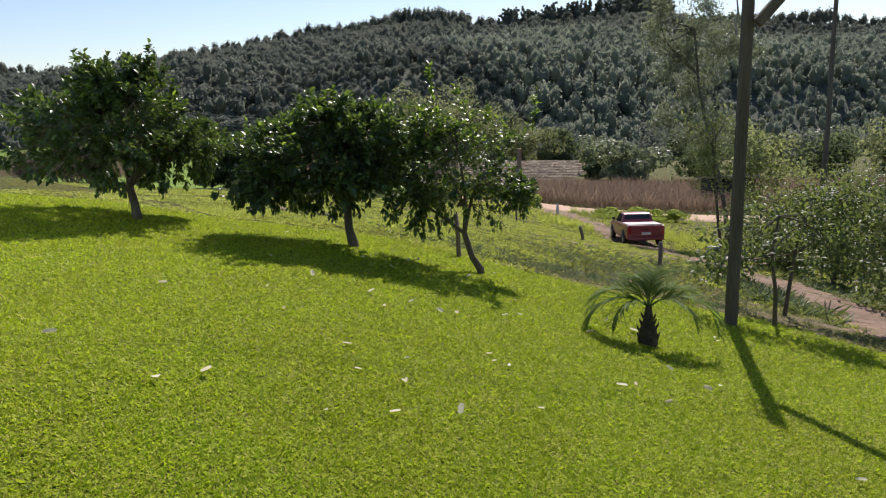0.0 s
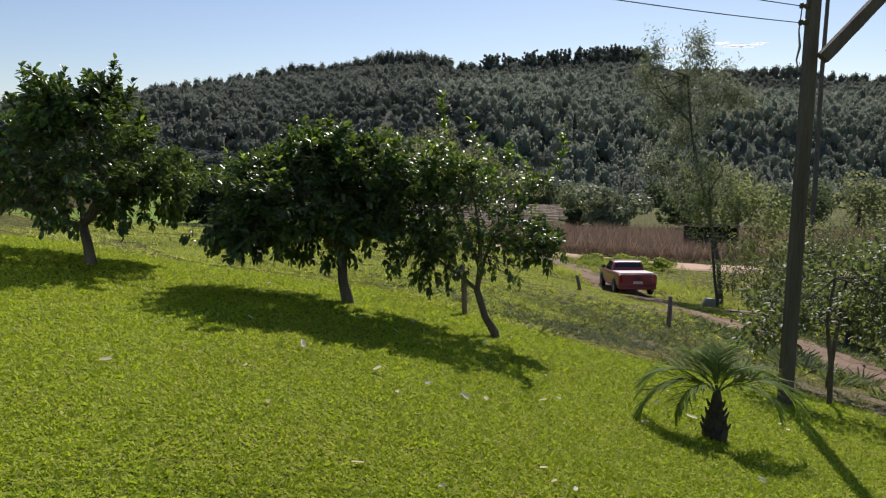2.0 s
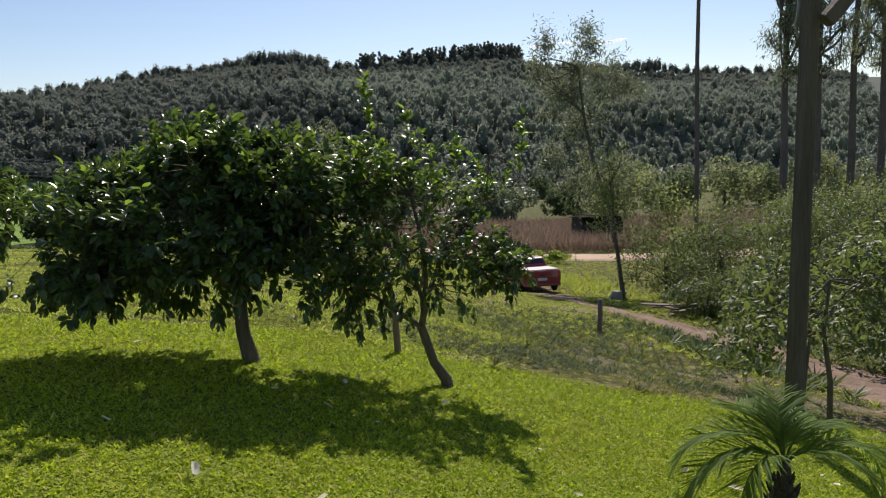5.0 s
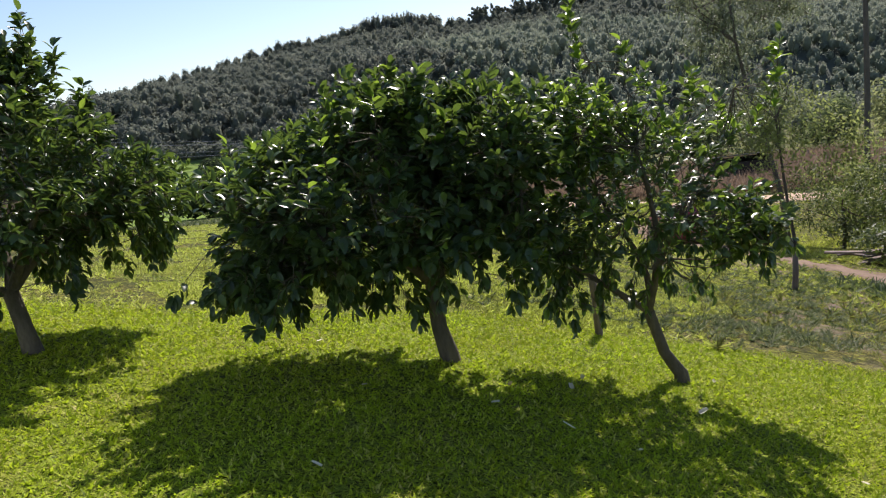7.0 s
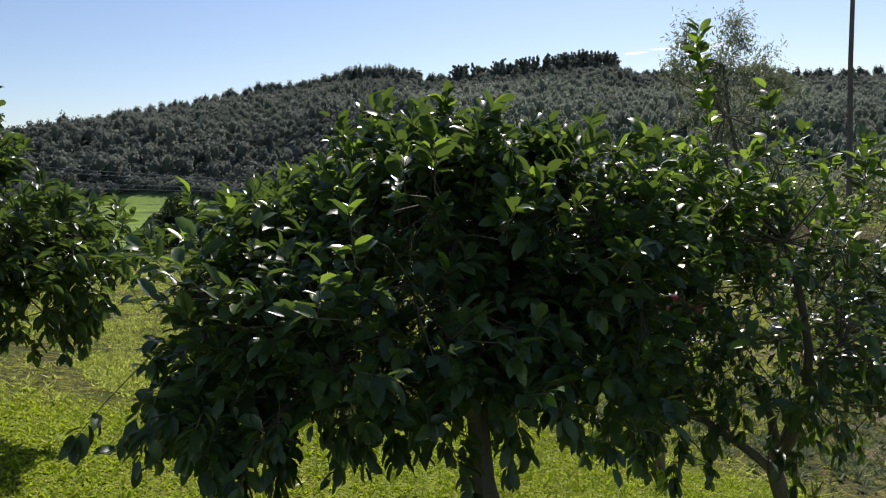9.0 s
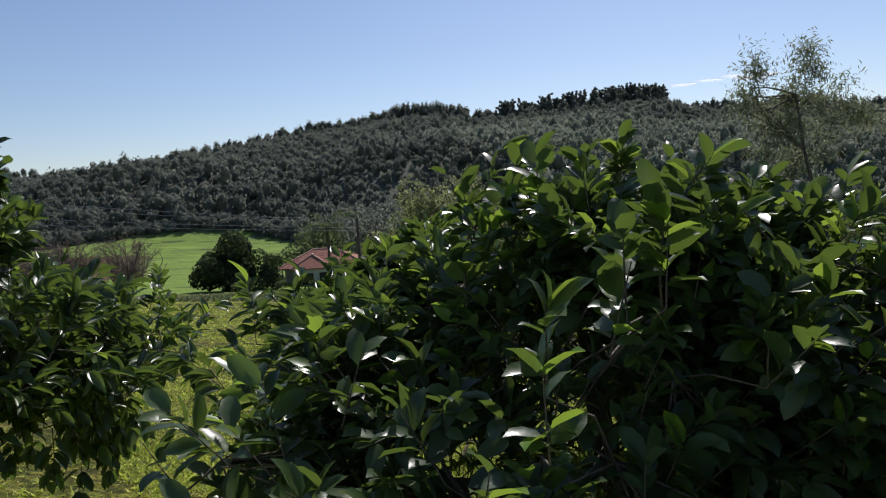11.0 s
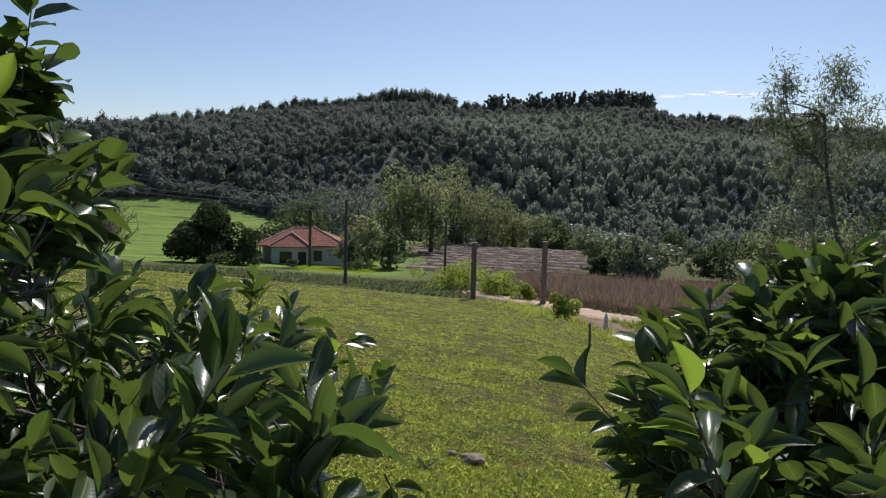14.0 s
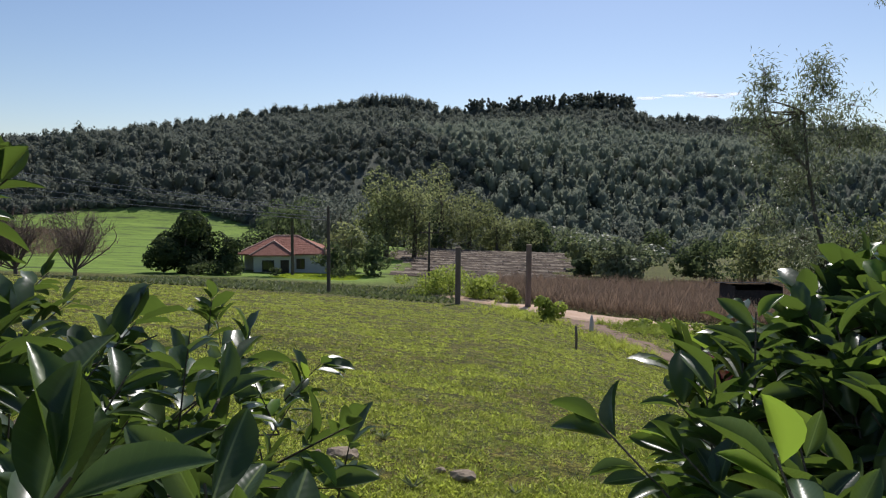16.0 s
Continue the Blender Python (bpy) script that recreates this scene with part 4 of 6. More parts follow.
M_TILE = surface("clay_roof_tile", (0.28, 0.10, 0.06), (0.48, 0.20, 0.13), 2.0, 0.85, 0.3, 18)
M_GLASS, nt, bs = material("window_glass")
bs.inputs["Base Color"].default_value, bs.inputs["Roughness"].default_value = (0.02, 0.025, 0.025, 1), 0.06
bs.inputs["Specular IOR Level"].default_value = 0.6
bumped(nt, bs, noise_out(nt, 3.0, 2.0), 0.02, 0.01)
HX, HY, HB = -3.14, 4.5, 0.55
home = thing("house", (HX, HY, HB), "pale green plastered house with a darker band above its plinth", "house")
part("plinth", box("plinth", (-6.0, -9.0, -0.9), (0.0, 0.0, 0.87), M_PLASTER, 0.012), home)
part("band", box("band", (-5.98, -8.98, 0.87), (-0.045, -0.045, 1.05), M_TEAL, 0.004), home, "recessed grey-green painted band")


def walled(name, hole, mat):
    """The upper wall towards the lawn, with a window hole through it."""
    (y0, z0), (y1, z1) = hole
    bm = bmesh.new()
    ys, zs = (-9.0, y0, y1, 0.0), (1.05, z0, z1, 3.55)
    for i in range(3):
        for k in range(3):
            if i == 1 and k == 1:
                continue
            vs = [bm.verts.new((x, yy, zz)) for x in (-0.2, 0.0) for yy in ys[i:i + 2] for zz in zs[k:k + 2]]
            for q in ((0, 1, 3, 2), (4, 6, 7, 5), (0, 4, 5, 1), (2, 3, 7, 6), (0, 2, 6, 4), (1, 5, 7, 3)):
                bm.faces.new([vs[j] for j in q])
    bmesh.ops.remove_doubles(bm, verts=bm.verts[:], dist=0.0005)
    twice = [f for f in bm.faces if any(g is not f and set(g.verts) == set(f.verts) for g in f.verts[0].link_faces)]
    bmesh.ops.delete(bm, geom=twice, context="FACES")
    bmesh.ops.recalc_face_normals(bm, faces=bm.faces[:])
    return bm_mesh(name, bm, mat)


part("wall", walled("wall", ((-1.55, 1.94), (-0.34, 3.05)), M_PLASTER), home)
part("wall", box("wall", (-6.0, -0.2, 1.05), (-0.2, 0.0, 3.55), M_PLASTER, 0.0), home)
part("wall", box("wall", (-6.0, -9.0, 1.05), (-5.8, -0.2, 3.55), M_PLASTER, 0.0), home)
part("wall", box("wall", (-5.8, -9.0, 1.05), (-0.2, -8.8, 3.55), M_PLASTER, 0.0), home)
win = part("window", box("window", (-0.12, -1.55, 1.94), (-0.09, -0.34, 3.05), M_GLASS, 0.0), home)
for lo, hi in (((-0.16, -0.42, 1.94), (0.02, -0.34, 3.05)), ((-0.16, -1.55, 1.94), (0.02, -1.47, 3.05)), ((-0.16, -1.47, 1.94), (0.02, -0.42, 2.01)), ((-0.16, -1.47, 2.98), (0.02, -0.42, 3.05)), ((-0.13, -0.97, 2.01), (-0.02, -0.91, 2.98))):
    part("frame", box("frame", lo, hi, M_BROWN, 0.006), win, "brown wooden window frame")


def hip_roof(name, x0, x1, y0, y1, z, rise, over, mat, thick=0.12):
    """A hipped roof with a ridge along its longer side, as a closed slab."""
    x0, x1, y0, y1 = x0 - over, x1 + over, y0 - over, y1 + over
    w, d = x1 - x0, y1 - y0
    if w >= d:
        ra, rb = (x0 + d / 2, (y0 + y1) / 2), (x1 - d / 2, (y0 + y1) / 2)
    else:
        ra, rb = ((x0 + x1) / 2, y0 + w / 2), ((x0 + x1) / 2, y1 - w / 2)
    bm = bmesh.new()
    lo = [bm.verts.new((x, y, z)) for x, y in ((x0, y0), (x1, y0), (x1, y1), (x0, y1))]
    eave = [bm.verts.new((v.co.x, v.co.y, z + thick)) for v in lo]
    a, b = bm.verts.new((*ra, z + thick + rise)), bm.verts.new((*rb, z + thick + rise))
    bm.faces.new(lo[::-1])
    for i in range(4):
        bm.faces.new((lo[i], lo[(i + 1) % 4], eave[(i + 1) % 4], eave[i]))
    if w >= d:
        for q in ((eave[0], eave[1], b, a), (eave[1], eave[2], b), (eave[2], eave[3], a, b), (eave[3], eave[0], a)):
            bm.faces.new(q)
    else:
        for q in ((eave[0], eave[1], a), (eave[1], eave[2], b, a), (eave[2], eave[3], b), (eave[3], eave[0], a, b)):
            bm.faces.new(q)
    bmesh.ops.recalc_face_normals(bm, faces=bm.faces[:])
    return bm_mesh(name, bm, mat)


part("roof", hip_roof("roof", -6.0, 0.0, -9.0, 0.0, 3.55, 1.6, 0.0, M_TILE), home, "clay tiled hipped roof")

# ---- trees by the pole and the driveway ----
def crown_of(rg, lobes, n, leaf, droop=0.0, hollow=0.4, narrow=1.0, up=0.2, clump=7):
    """Single leaves in small clusters over several lobes: turns and places."""
    tips, outs = [], []
    tot = sum(l[1][0] * l[1][1] + l[1][0] * l[1][2] for l in lobes)
    for c, r in lobes:
        m = max(4, int(n / clump * (r[0] * r[1] + r[0] * r[2]) / tot))
        u = rg.normal(size=(m, 3))
        u /= np.linalg.norm(u, axis=1, keepdims=True)
        k = (hollow + (1 - hollow) * rg.uniform(0, 1, (m, 1)) ** 0.5) * (0.9 + 0.2 * np.sin(u[:, :1] * 6 + c[0]) + rg.normal(0, 0.1, (m, 1)))
        tips.append(np.array(c) + u * k * np.array(r)), outs.append(u)
    tips, outs = np.concatenate(tips), np.concatenate(outs)
    ways = outs * 0.6 + np.array([0, 0, up - droop]) + rg.normal(0, 0.4, outs.shape)
    ways /= np.linalg.norm(ways, axis=1, keepdims=True)
    t, p = sprigs(rg, tips, ways, clump, leaf, 1.0 if not droop else 0.7)
    p = p + rg.normal(0, leaf * 0.8, p.shape)
    if narrow != 1.0:
        t = t * np.array([narrow, 1, 1])[None, None, :]
    return t, p, tips


def broad_tree(name, seed, base, trunk_pts, trunk_r, lobes, n, leaf, mat, label, group="", bark=None, droop=0.0, hollow=0.4, narrow=1.0, twig_share=0.25, fancy=False, cat="tree", up=0.2, clump=7):
    """A tree or shrub: trunk, limbs to every lobe, twigs, and leaves."""
    rg = np.random.default_rng(seed)
    base = np.array(base, float)
    bark = bark or M_BARK
    tree = thing(name, base, label, cat, group)
    if trunk_pts is not None:
        tp = np.array(trunk_pts, float)
        part("trunk", mesh_np("trunk", *tube(tp, np.linspace(trunk_r * 1.25, trunk_r * 0.55, len(tp)), 10), [bark], True), tree)
        top = tp[-1]
        for c, r in lobes[:9]:
            k = tp[rg.integers(max(1, len(tp) - 2), len(tp))]
            part("limb", mesh_np("limb", *limb(rg, k, np.array(c), trunk_r * 0.5, trunk_r * 0.15, 0.08), [bark], True), tree)
    t, p, tips = crown_of(rg, lobes, n, leaf, droop, hollow, narrow, up, clump)
    if twig_share and trunk_pts is not None:
        cs = np.array([c for c, _ in lobes])
        tw = [limb(rg, cs[np.argmin(((cs - q) ** 2).sum(1))], q, trunk_r * 0.14, trunk_r * 0.04, 0.08, 4, 4) for q in tips[rg.uniform(size=len(tips)) < twig_share]]
        if tw:
            v, f = joined(*tw)
            tagged(part("twig_work", mesh_np("twig_work", v, f, [bark], True), tree), kind="stuff")
    over = p[:, 2] + base[2] > land(p[:, 0] + base[0], p[:, 1] + base[1]) + 0.05
    v, f = strewn(LEAF_V if fancy else LEAF_S, LEAF_F if fancy else LEAF_SF, t[over], p[over])
    tagged(part("leaves", mesh_np("leaves", v, f, [mat], True), tree), kind="stuff")
    return tree


def at_ground(x, y, dz=0.0):
    return (x, y, ground_z(x, y) + dz)


broad_tree("orchard_tree", 31, at_ground(4.42, 8.5), [(0, 0, -0.1), (-0.02, 0, 0.5), (-0.08, 0.05, 1.0), (0.0, 0.1, 1.5)], 0.026,
           [((-0.5, 0, 1.2), (0.6, 0.5, 0.4)), ((0.35, 0.1, 1.45), (0.65, 0.6, 0.45)), ((0.6, -0.1, 0.95), (0.5, 0.5, 0.35)), ((-0.75, 0.1, 0.85), (0.4, 0.45, 0.3)), ((0.9, 0.3, 1.7), (0.5, 0.5, 0.4))], 1600, 0.085, M_BUSH,
           "open dark-leaved orchard tree beside the wooden pole", "young orchard trees by the driveway", fancy=True, hollow=0.3)
broad_tree("orchard_tree", 32, at_ground(5.15, 10.0), [(0, 0, -0.1), (0.05, 0, 0.5), (0.12, 0.05, 1.0), (0.2, 0.1, 1.5)], 0.029,
           [((0.5, 0, 1.3), (0.7, 0.6, 0.5)), ((-0.3, 0.1, 1.5), (0.6, 0.6, 0.45)), ((1.0, -0.2, 0.95), (0.55, 0.5, 0.4)), ((0.9, 0.1, 1.8), (0.6, 0.6, 0.45)), ((-0.75, 0.2, 0.85), (0.5, 0.6, 0.3)), ((1.5, 0.2, 1.5), (0.6, 0.6, 0.6))], 2300, 0.085, M_BUSH,
           "open dark-leaved orchard tree leaning over the driveway", "young orchard trees by the driveway", fancy=True, hollow=0.3)
# slender gum in the pasture
def scattered_lobes(seed, zones, lo, hi):
    """Many small lobes inside larger zones, so that the crown has openings."""
    rg = np.random.default_rng(seed)
    out = []
    for (c, r, n) in zones:
        for _ in range(n):
            u = rg.normal(size=3)
            u *= rg.uniform(0.3, 1) ** 0.5 / np.linalg.norm(u)
            s = rg.uniform(lo, hi)
            out.append((tuple(np.array(c) + u * np.array(r)), (s, s, s * rg.uniform(0.7, 1.1))))
    return out


broad_tree("gum_tree", 33, at_ground(11.4, 31.2), [(0, 0, -0.2), (-0.25, 0.1, 2.0), (-0.7, 0.3, 4.2), (-1.2, 0.6, 6.2), (-1.5, 0.8, 8.0), (-1.7, 0.9, 10.0)], 0.085,
           scattered_lobes(5, [((-3.0, 0.9, 10.1), (0.8, 0.8, 1.3), 11), ((-1.6, 0.9, 10.5), (0.8, 0.8, 1.4), 12), ((-0.2, 0.9, 9.5), (0.9, 0.8, 0.9), 9), ((0.9, 0.9, 8.7), (0.6, 0.6, 0.4), 2), ((-1.7, 0.9, 8.3), (1.8, 1.2, 1.2), 20), ((-2.2, 0.7, 6.2), (1.3, 1.0, 1.2), 11), ((-0.6, 0.5, 5.2), (1.5, 1.0, 1.2), 10)], 0.4, 0.75),
           10500, 0.23, M_GUM, "slender gum tree with sparse drooping grey-green leaves", bark=M_GUMBARK, droop=0.5, narrow=0.55, hollow=0.05, clump=5)
broad_tree("pasture_tree", 34, at_ground(9.6, 26.5), [(0, 0, -0.2), (-0.2, 0.1, 1.2), (-0.35, 0.1, 2.4), (-0.5, 0, 3.4), (-0.6, 0, 4.4)], 0.048,
           scattered_lobes(6, [((-0.9, 0, 5.2), (0.9, 0.8, 1.2), 10), ((0.3, 0.2, 4.3), (1.3, 1.0, 1.0), 13), ((1.2, 0.2, 3.4), (1.2, 1.0, 0.8), 11), ((-1.2, -0.2, 3.3), (0.7, 0.8, 0.7), 7), ((2.4, 0.4, 2.7), (1.3, 1.0, 1.0), 13), ((0.5, 0, 2.6), (0.9, 0.9, 0.6), 6)], 0.5, 0.9),
           4300, 0.17, M_YELLOW, "light green leafy tree standing over the pasture track", hollow=0.15)
# dark thicket on the far side of the driveway
for k, (x, y, w, h) in enumerate([(11.6, 27.5, 1.5, 2.6), (13.6, 27.0, 1.8, 3.2), (12.3, 22.5, 1.3, 2.2), (15.2, 24.5, 1.9, 3.6), (13.6, 19.6, 1.5, 2.6), (17.2, 22.0, 2.0, 4.2), (10.9, 16.3, 1.0, 1.7), (16.8, 27.5, 2.1, 4.4), (19.5, 25.5, 2.2, 4.8), (12.6, 15.0, 1.3, 2.2), (20.5, 31, 2.4, 5.0), (15.5, 31, 2.0, 3.9), (15.2, 17.2, 1.5, 3.0), (9.3, 13.2, 1.0, 1.5), (9.5, 17.6, 1.0, 1.4), (9.4, 20.5, 0.9, 1.1), (9.6, 10.6, 1.1, 1.9)]):
    rg = np.random.default_rng(200 + k)
    lobes = [((rg.normal(0, w * 0.45), rg.normal(0, w * 0.4), h * q), (w * rg.uniform(0.5, 0.75), w * rg.uniform(0.5, 0.7), h * rg.uniform(0.2, 0.3))) for q in (0.25, 0.35, 0.5, 0.6, 0.75, 0.85)]
    broad_tree("shrub", 210 + k, at_ground(x, y), [(0, 0, -0.2), (0.05, 0, h * 0.3), (0, 0.1, h * 0.55)], 0.06, lobes, int(3000 * w), 0.14, M_YELLOW if k in (4, 9, 12) else M_BUSH,
               "light green leafy shrub in the thicket beyond the driveway" if k in (4, 9, 12) else "dense dark green shrub in the thicket beyond the driveway", "thicket shrubs", hollow=0.65, cat="shrub", twig_share=0.08)
# tall gums behind the thicket
for k, (x, y, h) in enumerate([(27.8, 45, 21), (31.2, 46.5, 23), (33.0, 45.5, 22), (35.6, 46, 24), (38.5, 48, 22)]):
    rg = np.random.default_rng(300 + k)
    lobes = [((rg.normal(0, 1.0), rg.normal(0, 1.0), h * q), (rg.uniform(0.8, 1.5), rg.uniform(0.8, 1.4), rg.uniform(0.9, 1.6))) for q in (0.62, 0.68, 0.74, 0.8, 0.86, 0.92, 0.97)]
    lobes = scattered_lobes(320 + k, [(c, r, 5) for c, r in lobes], 0.4, 0.8)
    broad_tree("tall_gum_tree", 310 + k, at_ground(x, y), [(0, 0, -0.3), (0.1, 0, h * 0.3), (0, 0.1, h * 0.6), (0.1, 0, h * 0.95)], 0.24, lobes, 5500, 0.33, M_GUM,
               "tall straight gum tree with a bare trunk and high thin crown", "tall gums behind the thicket", M_GUMBARK, droop=0.8, narrow=0.6, hollow=0.2)
# slim tall gum nearer by, with long side branches
broad_tree("tall_gum_tree", 360, at_ground(19.7, 40.9), [(0, 0, -0.3), (0.05, 0, 6), (0, 0.1, 12), (0.0, 0, 18), (0.1, 0, 24)], 0.13,
           [((-1.9, 0, 17.6), (0.75, 0.6, 0.5)), ((-2.7, 0, 19.0), (0.75, 0.6, 0.6)), ((-3.9, 0.1, 19.3), (0.4, 0.4, 0.35)), ((1.4, 0, 18.6), (0.6, 0.6, 0.6)), ((-1.3, 0, 21.4), (0.9, 0.8, 0.8)), ((1.0, 0.2, 21.8), (0.9, 0.8, 0.8)), ((0.1, 0.3, 23.6), (1.0, 0.9, 1.0))], 1500, 0.24, M_GUM,
           "tall slim gum tree with long side branches and sparse leaves", "tall gums behind the thicket", M_GUMBARK, droop=0.7, narrow=0.6, hollow=0.1, clump=5)
# low tangle at the foot of the tall gums
for k, (x, y, w, h) in enumerate([(24, 40, 2.6, 4.5), (28, 41, 2.8, 5.2), (32, 42, 3.0, 5.5), (36, 42, 3, 5.8), (22, 36, 2.2, 4.2), (26, 36, 2.6, 4.6), (17.5, 38, 1.8, 3.0), (41, 46, 3.2, 6)]):
    rg = np.random.default_rng(400 + k)
    lobes = [((rg.normal(0, w * 0.45), rg.normal(0, w * 0.4), h * q), (w * rg.uniform(0.45, 0.7), w * 0.6, h * 0.22)) for q in (0.25, 0.45, 0.6, 0.8)]
    broad_tree("shrub", 410 + k, at_ground(x, y), [(0, 0, -0.2), (0.05, 0, h * 0.5)], 0.08, lobes, 4200, 0.2, M_BUSH if k % 2 else M_YELLOW,
               "tall dark green shrub under the gum trees" if k % 2 else "tall yellowish green shrub under the gum trees", "shrubs under the gums", hollow=0.4, cat="shrub", twig_share=0.05)


def frond(rg, length, lift, fall, leaflets, leaf_len, mat_spine, width=0.006, n=9):
    """An arching palm frond along +y: its spine and its leaflets, as arrays."""
    t = np.linspace(0, 1, n)
    tilt = np.radians(lift - (lift + fall) * t ** 0.9)
    y = np.concatenate([[0], np.cumsum(np.cos(tilt[1:]))]) * length / (n - 1)
    z = np.concatenate([[0], np.cumsum(np.sin(tilt[1:]))]) * length / (n - 1)
    spine = tube(np.stack([np.zeros(n), y, z], -1), width * (1.05 - t), 5)
    s = np.repeat(np.linspace(0.16, 0.99, leaflets), 2)
    side = np.tile([-1.0, 1.0], leaflets)
    pl = np.stack([np.zeros(len(s)), np.interp(s, t, y), np.interp(s, t, z)], -1)
    dy, dz = np.interp(s, t, np.gradient(y)), np.interp(s, t, np.gradient(z))
    along = np.stack([np.zeros(len(s)), dy, dz], -1)
    along /= np.linalg.norm(along, axis=1, keepdims=True)
    up = np.stack([np.zeros(len(s)), -along[:, 2], along[:, 1]], -1)
    aim = along * 0.8 + side[:, None] * np.array([0.75, 0, 0]) + up * 0.25 + np.array([0, 0, -0.12]) + rg.normal(0, 0.08, pl.shape)
    size = leaf_len * np.interp(s, [0, 0.2, 0.6, 1], [0.7, 1, 0.95, 0.55]) * rg.uniform(0.9, 1.1, len(s))
    tv = [(-0.018, 0, 0), (0.018, 0, 0), (-0.026, 0.5, -0.02), (0.026, 0.5, -0.02), (0, 1, -0.2)]
    leaves = strewn(tv, [(0, 1, 3), (0, 3, 2), (2, 3, 4)], turns_to(aim, rg.normal(0, 0.3, len(s)), size), pl)
    return spine, leaves


def palm(name, base, trunk_rings, crown_z, fronds, label, seed, mat_trunk, mat=None):
    rg = np.random.default_rng(seed)
    ob = thing(name, base, label, "palm")
    part("trunk", mesh_np("trunk", *tube([(0, 0, h) for h, _ in trunk_rings], [r for _, r in trunk_rings], 14), [mat_trunk], True), ob)
    for k, (turn, length, lift, fall, leaflets, leaf_len, w) in enumerate(fronds):
        sp, lv = frond(rg, length, lift, fall, leaflets, leaf_len, mat_trunk, w)
        m = pose(0, 0, crown_z, 0, 0, turn)
        fr = part("frond", mesh_np("frond", *sp, [mat or M_PALM], True), ob, at=m)
        tagged(part("leaf_blade", mesh_np("leaf_blade", *lv, [mat or M_PALM]), fr), kind="stuff")
    return ob


M_PALMTRUNK = surface("fibrous_palm_trunk", (0.035, 0.028, 0.02), (0.10, 0.08, 0.06), 14, 0.95, 0.8, 60)
rg = np.random.default_rng(12)
little = palm("young_palm", at_ground(2.2, 5.93), [(-0.05, 0.08), (0.0, 0.094), (0.07, 0.096), (0.14, 0.084), (0.20, 0.062), (0.27, 0.044), (0.34, 0.036), (0.40, 0.024)], 0.37,
              [(a, l, u, f, 40, q, 0.008) for a, l, u, f, q in ((84, 0.86, 64, 92, 0.3), (-88, 0.92, 60, 80, 0.3), (58, 0.74, 76, 66, 0.3), (-60, 0.72, 76, 58, 0.3), (116, 0.55, 70, 74, 0.24), (-118, 0.58, 70, 70, 0.24), (12, 0.5, 84, 10, 0.3), (-20, 0.46, 86, -20, 0.28))],
              "young feather palm with arching fronds and stubby trunk on the lawn", 13, M_PALMTRUNK)
for k, (x, y, h, l) in enumerate(((22.0, 38.0, 2.6, 3.0), (25.5, 39.0, 3.6, 3.2))):
    palm("feather_palm", at_ground(x, y), [(-0.2, 0.2), (0.3, 0.15), (h * 0.6, 0.12), (h + 0.1, 0.08)], h,
         [(360 / 11 * q + rg.uniform(-12, 12), l * rg.uniform(0.8, 1.1), rg.uniform(35, 78), rg.uniform(55, 85), 30, 0.75, 0.025) for q in range(11)],
         "feather palm with drooping fronds under the gum trees", 140 + k, M_PALMTRUNK)
# old leaf bases round the little trunk
for k in range(26):
    a, h = k * 2.4, 0.02 + 0.26 * (k / 26)
    r = float(np.interp(h, [0, 0.08, 0.16, 0.28], [0.09, 0.094, 0.078, 0.044]))
    part("leaf_base", mesh_np("leaf_base", *tube([(0, 0, 0), (0, 0.016, 0.025), (0, 0.03, 0.055)], [0.016, 0.011, 0.004], 5), [M_PALMTRUNK], True), little, at=pose(-r * math.sin(a) * 0.9, r * math.cos(a) * 0.9, h, 0, 0, math.degrees(a)))


# ---- red pickup ----
M_RED, nt, bs = material("red_car_paint")
nt.links.new(ramp(nt, noise_out(nt, 3.0), [(0.3, (0.22, 0.022, 0.03)), (0.7, (0.29, 0.035, 0.045))]), bs.inputs["Base Color"])
bs.inputs["Roughness"].default_value, bs.inputs["Coat Weight"].default_value = 0.35, 0.6
M_TYRE = surface("tyre_rubber", (0.015, 0.015, 0.015), (0.04, 0.035, 0.03), 9, 0.85, 0.3, 60)
M_RIM = surface("grey_wheel_rim", (0.35, 0.35, 0.36), (0.55, 0.55, 0.56), 9, 0.4, 0.1, 60, metallic=0.7)
M_COVER = surface("pale_bed_cover", (0.40, 0.34, 0.33), (0.52, 0.45, 0.44), 4, 0.6, 0.1, 40)
M_TRIM = surface("dark_plastic_trim", (0.02, 0.02, 0.02), (0.05, 0.05, 0.05), 9, 0.6, 0.1, 60)
M_LAMP, nt, bs = material("red_lamp_glass")
bs.inputs["Base Color"].default_value, bs.inputs["Roughness"].default_value = (0.35, 0.01, 0.01, 1), 0.2
M_PLATE = surface("pale_plate", (0.5, 0.5, 0.5), (0.65, 0.65, 0.65), 9, 0.5, 0.05, 60)


def loft(name, sections, mat, smooth=False, bevel=0.0):
    """A closed skin through rings of equal count."""
    bm = bmesh.new()
    rings = [[bm.verts.new(p) for p in s] for s in sections]
    n = len(rings[0])
    for a, b in zip(rings, rings[1:]):
        for j in range(n):
            bm.faces.new((a[j], a[(j + 1) % n], b[(j + 1) % n], b[j]))
    bm.faces.new(rings[0][::-1]), bm.faces.new(rings[-1])
    bmesh.ops.recalc_face_normals(bm, faces=bm.faces[:])
    if bevel:
        bmesh.ops.bevel(bm, geom=[e for e in bm.edges if e.calc_face_angle(0) > 0.4], offset=bevel, segments=2, affect="EDGES")
    return bm_mesh(name, bm, mat, smooth)


